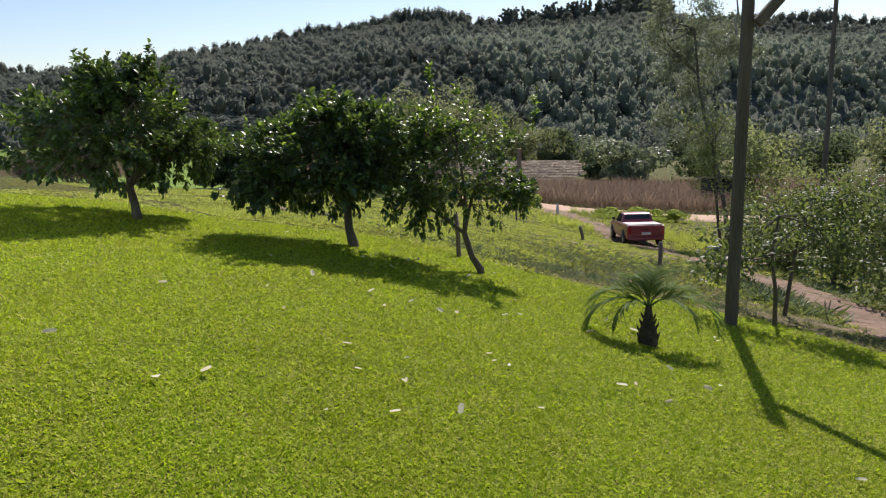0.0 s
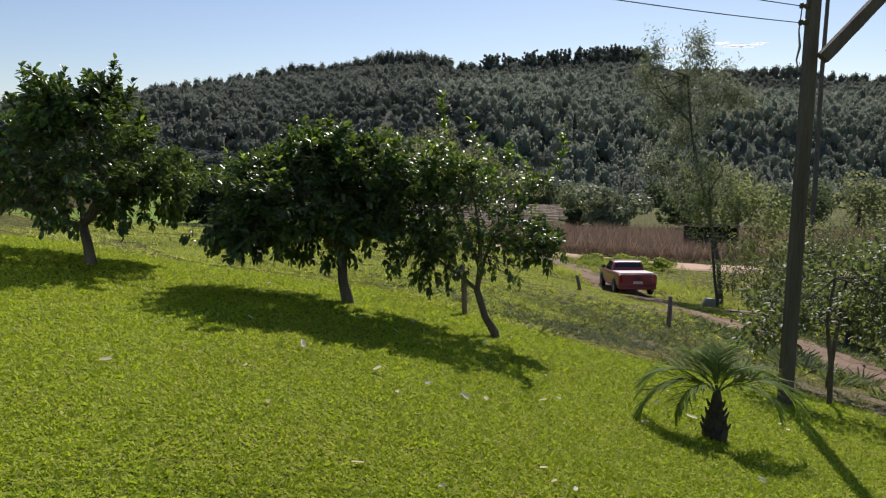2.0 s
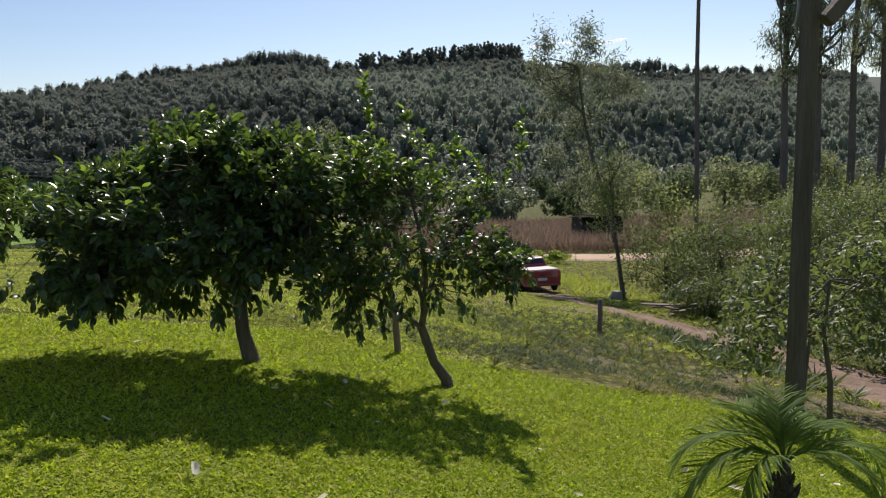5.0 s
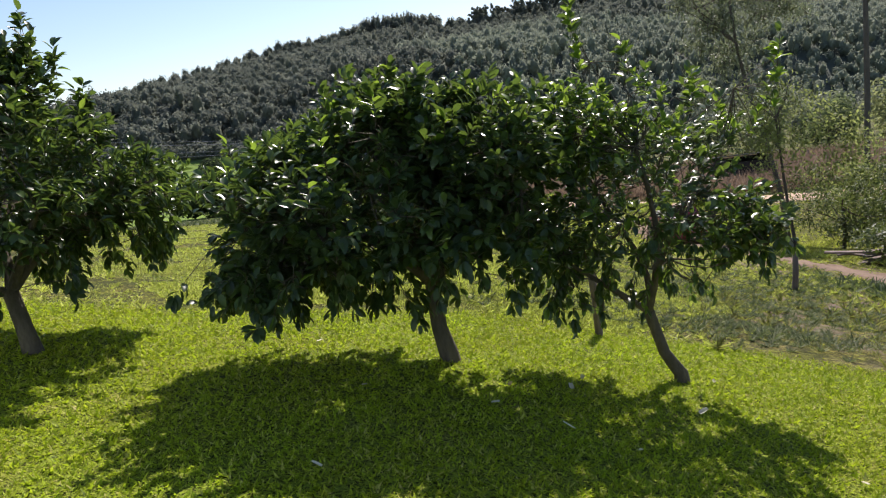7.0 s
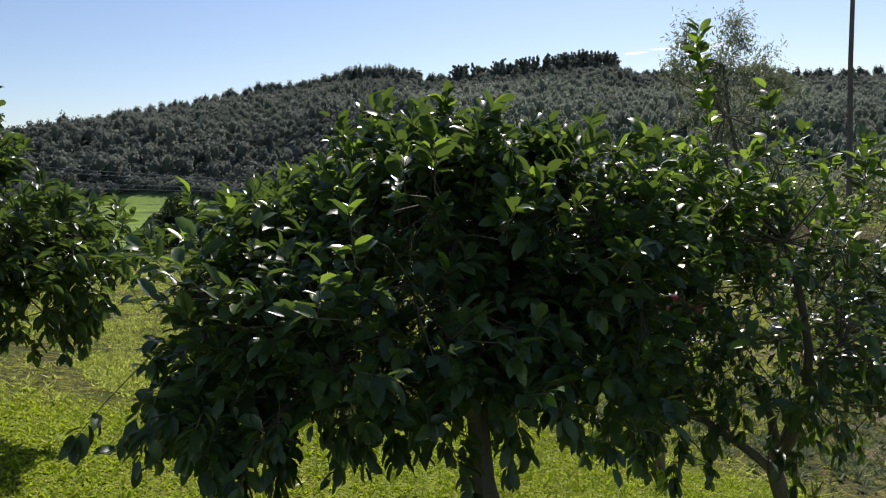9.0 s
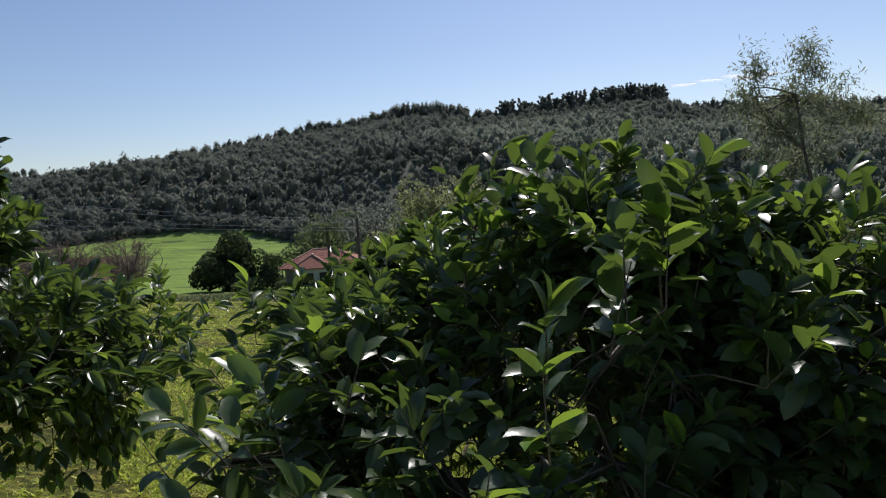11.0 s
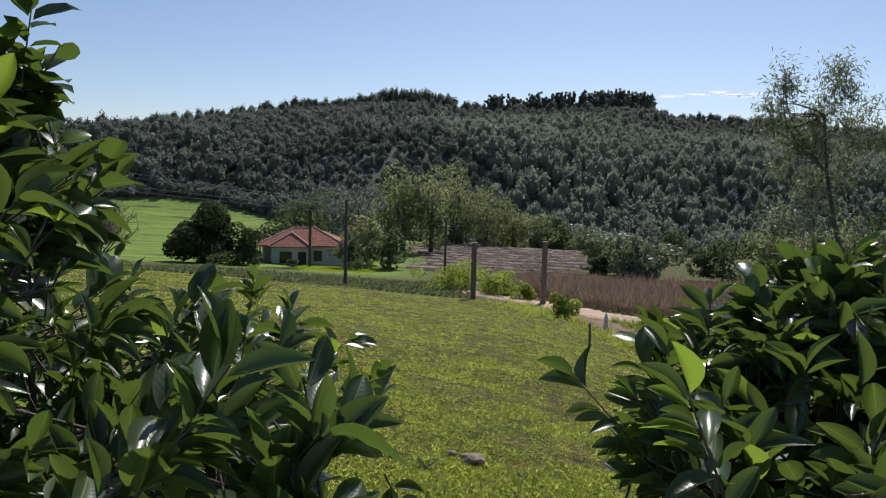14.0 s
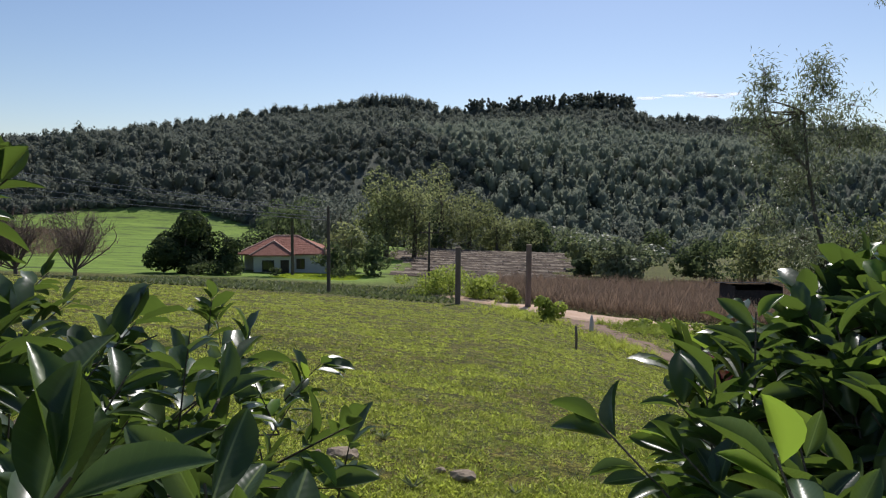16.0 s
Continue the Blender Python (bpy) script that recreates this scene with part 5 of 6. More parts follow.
def car_ring(y, half, z0, z1, tuck=0.06):
    return [(-half + tuck, y, z0), (-half, y, z0 + 0.22), (-half, y, z1 - 0.12), (-half + 0.04, y, z1), (half - 0.04, y, z1), (half, y, z1 - 0.12), (half, y, z0 + 0.22), (half - tuck, y, z0)]


def pickup(at):
    ob = thing("pickup_truck", at, "small red pickup truck with a pale bed cover, parked on dirt", "truck")
    part("body", loft("body", [car_ring(0.0, 0.80, 0.42, 0.98), car_ring(0.06, 0.82, 0.34, 1.01), car_ring(1.6, 0.83, 0.30, 0.96), car_ring(1.9, 0.83, 0.30, 0.97), car_ring(2.9, 0.83, 0.30, 0.95), car_ring(3.3, 0.82, 0.30, 0.92), car_ring(4.1, 0.80, 0.32, 0.80), car_ring(4.35, 0.72, 0.36, 0.66)], M_RED, bevel=0.02), ob)
    cab = part("cab", loft("cab", [[(-0.72, 1.62, 0.96), (-0.58, 1.85, 1.34), (0.58, 1.85, 1.34), (0.72, 1.62, 0.96)], [(-0.76, 1.9, 0.95), (-0.60, 1.98, 1.37), (0.60, 1.98, 1.37), (0.76, 1.9, 0.95)],
                                [(-0.76, 2.7, 0.94), (-0.60, 2.62, 1.37), (0.60, 2.62, 1.37), (0.76, 2.7, 0.94)], [(-0.70, 3.35, 0.92), (-0.58, 2.8, 1.31), (0.58, 2.8, 1.31), (0.70, 3.35, 0.92)]], M_RED, bevel=0.02), ob)
    part("rear_window", loft("rear_window", [[(-0.64, 1.66, 1.0), (-0.53, 1.80, 1.305), (0.53, 1.80, 1.305), (0.64, 1.66, 1.0)], [(-0.64, 1.68, 1.0), (-0.53, 1.82, 1.305), (0.53, 1.82, 1.305), (0.64, 1.68, 1.0)]], M_GLASS), cab, "dark rear window")
    for s in (-1, 1):
        part("side_window", loft("side_window", [[(s * 0.752, 1.92, 0.985), (s * 0.628, 2.02, 1.325), (s * 0.628, 2.6, 1.325), (s * 0.752, 2.95, 0.985)], [(s * 0.765, 1.92, 0.985), (s * 0.645, 2.02, 1.325), (s * 0.645, 2.6, 1.325), (s * 0.765, 2.95, 0.985)]], M_GLASS), cab, "dark side window")
        part("mirror", box("mirror", (s * 0.86 - 0.07, 2.85, 0.98), (s * 0.86 + 0.07, 2.95, 1.12), M_TRIM, 0.02), ob)
        part("tail_lamp", box("tail_lamp", (s * 0.72 - 0.05, -0.015, 0.62), (s * 0.72 + 0.05, 0.05, 0.94), M_LAMP, 0.015), ob)
        part("wheel_arch", lathe("wheel_arch", [(-0.02, 0.001), (-0.02, 0.34), (0.03, 0.34), (0.03, 0.001)], M_TRIM, 20), ob, "dark wheel arch", pose(s * 0.815, 0.85, 0.38, 0, 90, 0))
        part("wheel_arch", lathe("wheel_arch", [(-0.02, 0.001), (-0.02, 0.34), (0.03, 0.34), (0.03, 0.001)], M_TRIM, 20), ob, "dark wheel arch", pose(s * 0.815, 3.55, 0.38, 0, 90, 0))
        for y in (0.85, 3.55):
            wheel = part("wheel", lathe("wheel", [(-0.09, 0.12), (-0.09, 0.26), (-0.06, 0.295), (0.06, 0.295), (0.09, 0.26), (0.09, 0.12)], M_TYRE, 24), ob, at=pose(s * 0.76, y, 0.295, 0, 90, 0))
            part("rim", lathe("rim", [(-0.05, 0.001), (-0.05, 0.19), (0.05, 0.2), (0.07, 0.19), (0.06, 0.10), (0.075, 0.05), (0.075, 0.001)], M_RIM, 20), wheel, "grey wheel rim", pose(0, 0, 0.022 * s, 0, 0 if s > 0 else 180, 0))
    part("bed_cover", loft("bed_cover", [[(-0.74, 0.05, 0.99), (0.74, 0.05, 0.99), (0.74, 0.05, 1.035), (-0.74, 0.05, 1.035)], [(-0.74, 1.6, 0.94), (0.74, 1.6, 0.94), (0.74, 1.6, 0.985), (-0.74, 1.6, 0.985)]], M_COVER, bevel=0.015), ob, "pale fabric bed cover")
    tail = part("tailgate", box("tailgate", (-0.64, -0.03, 0.5), (0.64, 0.02, 0.965), M_RED, 0.012), ob)
    part("handle", box("handle", (-0.1, -0.045, 0.78), (0.1, -0.025, 0.83), M_TRIM, 0.005), tail)
    part("bumper", box("bumper", (-0.78, -0.07, 0.34), (0.78, 0.02, 0.46), M_RED, 0.03), ob, "red painted rear bumper")
    part("number_plate", box("number_plate", (-0.2, -0.045, 0.58), (0.2, -0.035, 0.69), M_PLATE, 0.0), tail)
    return ob


slope = math.degrees(math.atan((ground_z(7.25, 34.0) - ground_z(7.3, 30.8)) / 3.2))
pickup(pose(7.4, 30.0, ground_z(7.4, 30.85) + 0.04 - 0.85 * math.tan(math.radians(slope)), slope, 0, 1))

# ---- valley: farmhouse, poles, fields ----
M_WHITEWALL = surface("white_lime_wall", (0.50, 0.50, 0.47), (0.66, 0.65, 0.62), 0.8, 0.9, 0.1, 30, distance=0.005)
M_DARKWOOD = surface("dark_old_wood", (0.03, 0.025, 0.022), (0.08, 0.065, 0.055), 4, 0.9, 0.3, 40)
M_PALEWOOD = surface("weathered_grey_post", (0.12, 0.09, 0.075), (0.26, 0.20, 0.17), 5, 0.9, 0.5, 50, stretch=(1, 1, 0.15))
M_STONE = surface("pale_stone", (0.17, 0.13, 0.09), (0.34, 0.27, 0.19), 6, 0.9, 0.5, 40)
M_LITTER = leafy("dry_leaf", [(0.62, 0.55, 0.42), (0.78, 0.73, 0.62), (0.84, 0.80, 0.70), (0.42, 0.28, 0.15)], (0.85, 0.78, 0.62), 0.42, 0.7, 0.2)
M_BOARD = surface("white_board", (0.6, 0.6, 0.58), (0.78, 0.78, 0.76), 4, 0.7, 0.1, 30)
M_BARETWIG = surface("bare_twig_bark", (0.10, 0.075, 0.06), (0.22, 0.17, 0.14), 5, 0.9, 0.3, 40)

M_FARMTILE = surface("old_clay_tile", (0.20, 0.085, 0.06), (0.40, 0.20, 0.15), 2.5, 0.9, 0.4, 9, distance=0.05, spec=0.1)
fz = -7.7
farm = thing("farmhouse", pose(-21.0, 84.0, fz, 0, 0, 8), "white farmhouse with a hipped red tile roof and a dark porch", "house")
part("wall", box("wall", (-2.9, 0.0, -0.6), (4.7, 7.0, 2.5), M_WHITEWALL, 0.02), farm)
part("wall", box("wall", (-3.25, -1.2, -0.6), (0.75, 0.0, 2.48), M_WHITEWALL, 0.02), farm, "white wall of the front wing")
part("wall", box("wall", (-4.6, 2.6, -0.6), (-2.9, 7.0, 2.5), M_WHITEWALL, 0.02), farm)
porch = part("porch_floor", box("porch_floor", (-4.8, -0.2, -0.6), (-2.9, 2.6, 0.05), M_STONE, 0.02), farm, "raised dark porch")
for x, y in ((-4.65, -0.05), (-4.65, 2.4)):
    part("post", box("post", (x - 0.09, y - 0.09, 0.05), (x + 0.09, y + 0.09, 2.5), M_WHITEWALL, 0.01), porch)
part("parapet", box("parapet", (-4.74, -0.13, 0.05), (-2.9, 0.0, 0.75), M_DARKWOOD, 0.01), porch, "dark low porch wall")


roof = part("roof", hip_roof("roof", -4.9, 4.7, 0.0, 7.0, 2.5, 1.75, 0.35, M_FARMTILE), farm, "hipped red tile roof")
wing = part("roof", hip_roof("roof", -3.25, 0.75, -1.2, 3.8, 2.49, 1.35, 0.35, M_FARMTILE), farm, "small hipped roof over the front wing")
# courses of tiles and pale ridge caps
bm = bmesh.new()
for k in range(10):
    t = (k + 0.5) / 10
    y = -0.35 + 3.85 * t
    z = 2.62 + 1.75 * t
    x0, x1 = -5.25 + 3.85 * t, 5.05 - 3.85 * t
    for i in range(int((x1 - x0) / 0.45)):
        x = x0 + 0.2 + i * 0.45
        m = Matrix.Translation((x, y, z + 0.02)) @ Euler((math.atan(1.75 / 3.85), 0, 0)).to_matrix().to_4x4() @ Matrix.Diagonal((0.2, 0.19, 0.02, 1))
        bmesh.ops.create_cube(bm, size=2, matrix=m)
part("tile_course", bm_mesh("tile_course", bm, M_FARMTILE), roof)["kind"] = "stuff"
M_CAP = surface("pale_ridge_cap", (0.40, 0.24, 0.18), (0.58, 0.40, 0.32), 3, 0.9, 0.2, 30)
for a, b in (((-1.4, 3.5, 4.42), (1.2, 3.5, 4.42)), ((1.2, 3.5, 4.42), (5.05, -0.35, 2.66)), ((-1.4, 3.5, 4.42), (-5.25, -0.35, 2.66))):
    part("ridge_cap", mesh_np("ridge_cap", *tube([a, b], [0.09, 0.09], 6), [M_CAP], True), roof, "row of pale ridge tiles")
for a, b in (((-1.25, 0.8, 4.02), (1.1, -1.55, 2.64)), ((-1.25, 0.8, 4.02), (-3.6, -1.55, 2.64)), ((-1.25, 0.8, 4.02), (-1.25, 1.6, 4.02))):
    part("ridge_cap", mesh_np("ridge_cap", *tube([a, b], [0.08, 0.08], 6), [M_CAP], True), wing, "row of pale ridge tiles")
for x0, x1, z0, z1, y in ((-2.25, -1.1, 0.85, 1.95, -1.2), (1.35, 2.1, 1.0, 2.0, 0.0)):
    w = part("window", box("window", (x0, y - 0.03, z0), (x1, y + 0.06, z1), M_GLASS, 0.0), farm, "dark window")
    for lo, hi in (((x0 - 0.08, y - 0.06, z0 - 0.08), (x1 + 0.08, y - 0.005, z0)), ((x0 - 0.08, y - 0.06, z1), (x1 + 0.08, y - 0.005, z1 + 0.08)), ((x0 - 0.08, y - 0.06, z0), (x0, y - 0.005, z1)), ((x1, y - 0.06, z0), (x1 + 0.08, y - 0.005, z1)), (((x0 + x1) / 2 - 0.03, y - 0.05, z0), ((x0 + x1) / 2 + 0.03, y - 0.035, z1))):
        part("frame", box("frame", lo, hi, M_DARKWOOD, 0.0), w, "dark wooden window frame")
part("door", box("door", (-0.35, -1.25, 0.0), (0.55, -1.17, 2.05), M_DARKWOOD, 0.01), farm, "dark open doorway")
part("step", box("step", (-0.6, -2.0, -0.4), (0.8, -1.2, -0.05), M_STONE, 0.02), farm)
palm("tall_palm", at_ground(-19.3, 80.3), [(-0.2, 0.2), (0.0, 0.19), (2.0, 0.15), (4.2, 0.15), (5.6, 0.17), (6.3, 0.10)], 6.2,
     [(k * 18.9, 2.3 + 0.3 * (k % 3), 30 + 28 * (k % 3), 78, 34, 0.85, 0.04) for k in range(19)], "tall palm with a drooping dark crown before the farmhouse", 61, M_POLE, M_FARBUSH)


def utility_pole(base, height, arm, label, lean=0):
    ob = thing("utility_pole", pose(*base, 0, lean, 0), label, "pole", "utility poles")
    part("post", mesh_np("post", *tube([(0, 0, -0.3), (0, 0, height)], [0.13, 0.09], 10), [M_POLE], True), ob)
    if arm:
        part("crossarm", box("crossarm", (-arm, -0.06, height - 1.05), (arm, 0.06, height - 0.93), M_DARKWOOD, 0.01), ob)
        for x in (-arm * 0.9, -arm * 0.4, arm * 0.4, arm * 0.9):
            part("insulator", lathe("insulator", [(0, 0.03), (0.1, 0.05), (0.16, 0.03), (0.18, 0.001)], M_CERAMIC, 8, (x, 0, height - 0.94)), ob)
    part("cap", lathe("cap", [(height, 0.10), (height + 0.03, 0.09), (height + 0.05, 0.001)], M_DARKWOOD, 10), ob)
    return ob


utility_pole(at_ground(-10.45, 51.9), 5.6, 0, "slim dark wooden utility pole at the crop edge")
utility_pole(at_ground(-4.6, 73.0), 6.0, 0.95, "dark wooden utility pole with a crossarm by the field")
for dz in (0, 0.5, 1.6, 2.2):
    span("cable", (-10.45, 51.9, ground_z(-10.45, 51.9) + 5.4 - dz * 0.3), (-95, 66, 12 - dz * 1.8), 0.8, 0.026, "thin overhead cable across the valley")
for k, (x, y, h, r) in enumerate([(-2.1, 50.0, 3.5, 0.17), (2.75, 54.3, 4.3, 0.18)]):
    ob = thing("gate_post", at_ground(x, y), "thick weathered timber post at the road bend", "post", "posts at the road bend")
    part("post", rough_post("post", [(0, 0, -0.3), (0, 0, h)], (r, r * 0.95), M_PALEWOOD, 40 + k), ob)
    part("cap", box("cap", (-r * 1.02, -r * 1.02, h + 0.002), (r * 1.02, r * 1.02, h + 0.07), M_STONE, 0.02), ob)


def stake(x, y, h, r, lean, label, mat=None, seed=0):
    ob = thing("fence_post", pose(*at_ground(x, y), lean * 0.4, lean, 20 * seed), label, "post", "fence posts")
    part("post", mesh_np("post", *tube([(0, 0, -0.2), (0.01, 0, h * 0.5), (0, 0.01, h), (0, 0.01, h + 0.01)], [r, r, r * 0.92, 0.002], 9), [mat or M_PALEWOOD], True), ob)
    return ob


stake(4.52, 15.35, 0.68, 0.05, 2, "short grey wooden fence post in the rough grass", None, 1)
stake(0.21, 9.52, 0.62, 0.036, -2, "short grey wooden fence post in the rough grass", None, 2)
stake(3.47, 20.7, 0.5, 0.05, -14, "leaning weathered fence post in the pasture", None, 3)
stake(1.75, 30.8, 0.8, 0.045, -3, "thin weathered fence post in the pasture", None, 4)
for k in range(7):
    stake(14 + 5.4 * k, 79 + 0.6 * k, 1.3, 0.07, 0, "thin fence post behind the dry field", None, 5 + k)
ob = thing("marker_stone", at_ground(4.65, 42.4), "pale pointed marker stone at the roadside", "stone")
part("stone", loft("stone", [[(x * s, y * s, z) for x, y in ((-0.1, -0.1), (0.1, -0.1), (0.11, 0.1), (-0.09, 0.1))] for s, z in ((1.1, -0.1), (1.0, 0.3), (0.75, 0.65), (0.3, 0.85))], M_WHITEWALL, bevel=0.02), ob)
for x, y, sx, sy, sz, turn in ((-3.39, 12.53, 0.13, 0.09, 0.05, -15), (-2.48, 12.40, 0.10, 0.07, 0.04, -10), (-2.65, 12.50, 0.045, 0.03, 0.025, 10), (-3.58, 12.54, 0.03, 0.03, 0.025, 40), (-3.47, 11.27, 0.08, 0.07, 0.04, 60)):
    bm = bmesh.new()
    bmesh.ops.create_icosphere(bm, subdivisions=2, radius=1)
    for v in bm.verts:
        v.co = Vector((v.co.x * sx, v.co.y * sy, v.co.z * sz)) * (1 + 0.18 * math.sin(v.co.x * 5 + v.co.y * 7) * math.sin(v.co.z * 4))
    thing("stone", pose(*at_ground(x, y, sz * 0.7), 0, 0, turn), "flat pale stone lying in the pasture grass", "stone", "pasture stones", data=bm_mesh("stone", bm, M_STONE))
# building scrap beside the driveway
ob = thing("scrap_board", pose(*at_ground(9.3, 26.7, 0.12), 25, 10, 30), "small white board leaning in the grass", "board")
part("board", box("board", (-0.42, -0.03, -0.2), (0.42, 0.03, 0.3), M_BOARD, 0.008), ob)
rg = np.random.default_rng(77)
for k in range(6):
    plank = thing("plank", pose(9.6 + rg.normal(0, 0.25), 21.4 + rg.normal(0, 0.25), ground_z(9.6, 21.4) + 0.1 + 0.06 * k, 0, rg.normal(0, 3), rg.normal(0, 18)), "old grey plank in a heap beside the driveway", "plank", "plank heap")
    part("board", box("board", (-1.1, -0.09, -0.02), (1.1, 0.09, 0.02), M_PALEWOOD, 0.004), plank)
for k in range(2):
    plank = thing("plank", pose(9.0 + 0.3 * k, 27.2 + rg.normal(0, 0.2), ground_z(9.1, 27.2) + 0.04 + 0.03 * k, 0, rg.normal(0, 2), rg.normal(10, 20)), "old grey plank lying in the grass", "plank", "plank heap")
    part("board", box("board", (-0.8, -0.06, -0.02), (0.8, 0.06, 0.02), M_PALEWOOD, 0.004), plank)
# shed at the field
sz_ = ground_z(21.6, 63)
shed = thing("shed", (21.6, 63, sz_), "dark wooden shed with a slanting tin roof by the field", "shed")
for lo, hi in (((-1.9, 1.4, 0), (1.9, 1.5, 2.4)), ((-1.9, -1.5, 0), (-1.8, 1.4, 2.6)), ((1.8, -1.5, 0), (1.9, 1.4, 2.6))):
    part("wall", box("wall", lo, hi, M_DARKWOOD, 0.01), shed)
part("wall", box("wall", (-1.8, -1.45, 0), (1.8, -1.38, 2.3), M_DARKWOOD, 0.01), shed)
M_TIN = surface("grey_tin", (0.25, 0.25, 0.26), (0.42, 0.42, 0.43), 3, 0.55, 0.2, 30, metallic=0.5)
part("roof", loft("roof", [[(-2.2, -1.9, 2.95), (-2.2, 1.8, 2.45), (-2.2, 1.8, 2.5), (-2.2, -1.9, 3.0)], [(2.2, -1.9, 2.95), (2.2, 1.8, 2.45), (2.2, 1.8, 2.5), (2.2, -1.9, 3.0)]], M_TIN), shed, "slanting grey tin roof")


# ---- trees of the valley ----
def far_tree(name, seed, x, y, height, width, mat, label, group, dark=False, n=900, stem=0.25, leaf=0.34):
    rg = np.random.default_rng(seed)
    base = np.array(at_ground(x, y))
    ob = thing(name, base, label, "weeds" if name == "weed_clump" else "tree", group)
    part("trunk", mesh_np("trunk", *tube([(0, 0, -0.3), (0.02 * height, 0, height * 0.35), (0, 0.1, height * 0.7)], [0.035 * height, 0.025 * height, 0.008 * height], 7), [M_BARK], True), ob)
    ls = [((rg.normal(0, width * 0.22), rg.normal(0, width * 0.2), height * q), (width * rg.uniform(0.2, 0.34), width * rg.uniform(0.2, 0.3), height * rg.uniform(0.17, 0.27))) for q in np.linspace(stem + 0.06, 0.80, 9)]
    for c, _ in ls[::2]:
        part("limb", mesh_np("limb", *limb(rg, (0, 0, height * 0.3), c, 0.012 * height, 0.004 * height, 0.06, 5, 5), [M_BARK], True), ob)
    vs = []
    for c, r in ls:
        m = n // 9
        u = rg.normal(size=(m, 3))
        u /= np.linalg.norm(u, axis=1, keepdims=True)
        p = np.array(c) + u * np.array(r) * (0.6 + 0.4 * rg.uniform(0, 1, (m, 1)) ** 0.5)
        vs.append(strewn(CLUMP_V, [(0, 1, 2)], turns_to(u + np.array([0, 0, 0.2]) + rg.normal(0, 0.42, u.shape), rg.uniform(0, 6.3, m), leaf * rg.uniform(0.6, 1.4, m)), p))
    v, f = joined(*vs)
    tagged(part("leaves", mesh_np("leaves", v, f, [mat]), ob), kind="stuff")
    return ob


far_tree("shade_tree", 500, -29.8, 78, 6.3, 6.2, M_SHADETREE, "round dark green tree beside the farmhouse", "trees round the farmhouse", n=6500, stem=0.1, leaf=0.32)
far_tree("shade_tree", 501, -25.9, 78.5, 4.2, 3.6, M_SHADETREE, "small dark green tree beside the farmhouse", "trees round the farmhouse", n=2200, stem=0.1, leaf=0.3)
far_tree("shade_tree", 502, -14.2, 88, 5.6, 5.2, M_OLIVE, "yellowish green tree beside the farmhouse", "trees round the farmhouse", n=1800, stem=0.15)
far_tree("shade_tree", 503, -11.3, 84, 4.4, 3.6, M_FARBUSH, "dark bushy tree beside the farmhouse", "trees round the farmhouse", n=1100, stem=0.12)
far_tree("shade_tree", 507, -15.2, 81, 3.6, 2.6, M_FARBUSH, "dark bushy tree beside the farmhouse", "trees round the farmhouse", n=800, stem=0.12, leaf=0.28)
far_tree("shade_tree", 504, -24.5, 97, 7.5, 9.0, M_FARBUSH, "dark green tree behind the farmhouse", "trees round the farmhouse", n=2000)
far_tree("shade_tree", 505, -17.0, 98, 9.5, 8.5, M_WOODS, "dark green tree behind the farmhouse", "trees round the farmhouse", n=2400)
far_tree("shade_tree", 506, -27.5, 95, 4.5, 6, M_FARBUSH, "small dark green tree behind the farmhouse", "trees round the farmhouse", n=900)
for k, (x, y, h, w) in enumerate([(-12.4, 112, 13.4, 7.5), (-8.2, 114, 12.0, 7.5), (-4.5, 141, 16.5, 10), (1.0, 143, 12.0, 9), (6.5, 144, 9.0, 9), (-15.5, 116, 9.5, 6), (12.5, 145, 8, 9)]):
    far_tree("feathery_tree", 520 + k, x, y, h, w, M_OLIVE, "tall feathery olive-green tree at the field edge", "trees at the field edge", n=3600, leaf=0.34, stem=0.14)
far_tree("valley_tree", 540, 18.2, 91, 5.5, 10.0, M_GUM, "broad grey-green rounded tree on the valley floor", "valley floor trees", n=4200, stem=0.12, leaf=0.42)
for k, (x, y, h, w) in enumerate([(29, 93, 5.5, 7), (36, 95, 7.0, 8), (44, 94, 6.0, 8), (53, 97, 7.5, 9), (63, 99, 7.5, 9), (74, 102, 8, 10), (14.6, 95, 2.2, 3.4), (16.5, 104, 4.0, 5)]):
    far_tree("valley_tree", 545 + k, x, y, h, w, (M_FARBUSH, M_OLIVE)[k % 2], ("dark green tree behind the dry field", "olive green tree behind the dry field")[k % 2], "trees behind the dry field", n=1900, stem=0.1, leaf=0.42)
rg = np.random.default_rng(55)
for k in range(30):
    x = 14 + 5.2 * k + rg.normal(0, 2)
    far_tree("valley_tree", 550 + k, x, 160 + rg.normal(0, 5), rg.uniform(7, 12), rg.uniform(8, 13), (M_FARBUSH, M_WOODS, M_GUM)[k % 3],
             ("dark green tree at the foot of the hill", "dull green tree at the foot of the hill", "grey-green tree at the foot of the hill")[k % 3], "trees at the foot of the hill", n=1300, stem=0.1, leaf=0.6)
for k in range(8):
    x = -4 - 4.0 * k + rg.normal(0, 1)
    far_tree("valley_tree", 590 + k, x, 150 + rg.normal(0, 6) + (25 if k > 9 else 0), rg.uniform(7, 11), rg.uniform(7, 10), (M_WOODS, M_FARBUSH)[k % 2],
             ("dull green tree at the foot of the hill", "dark green tree at the foot of the hill")[k % 2], "trees at the foot of the hill", n=900, stem=0.1, leaf=0.6)


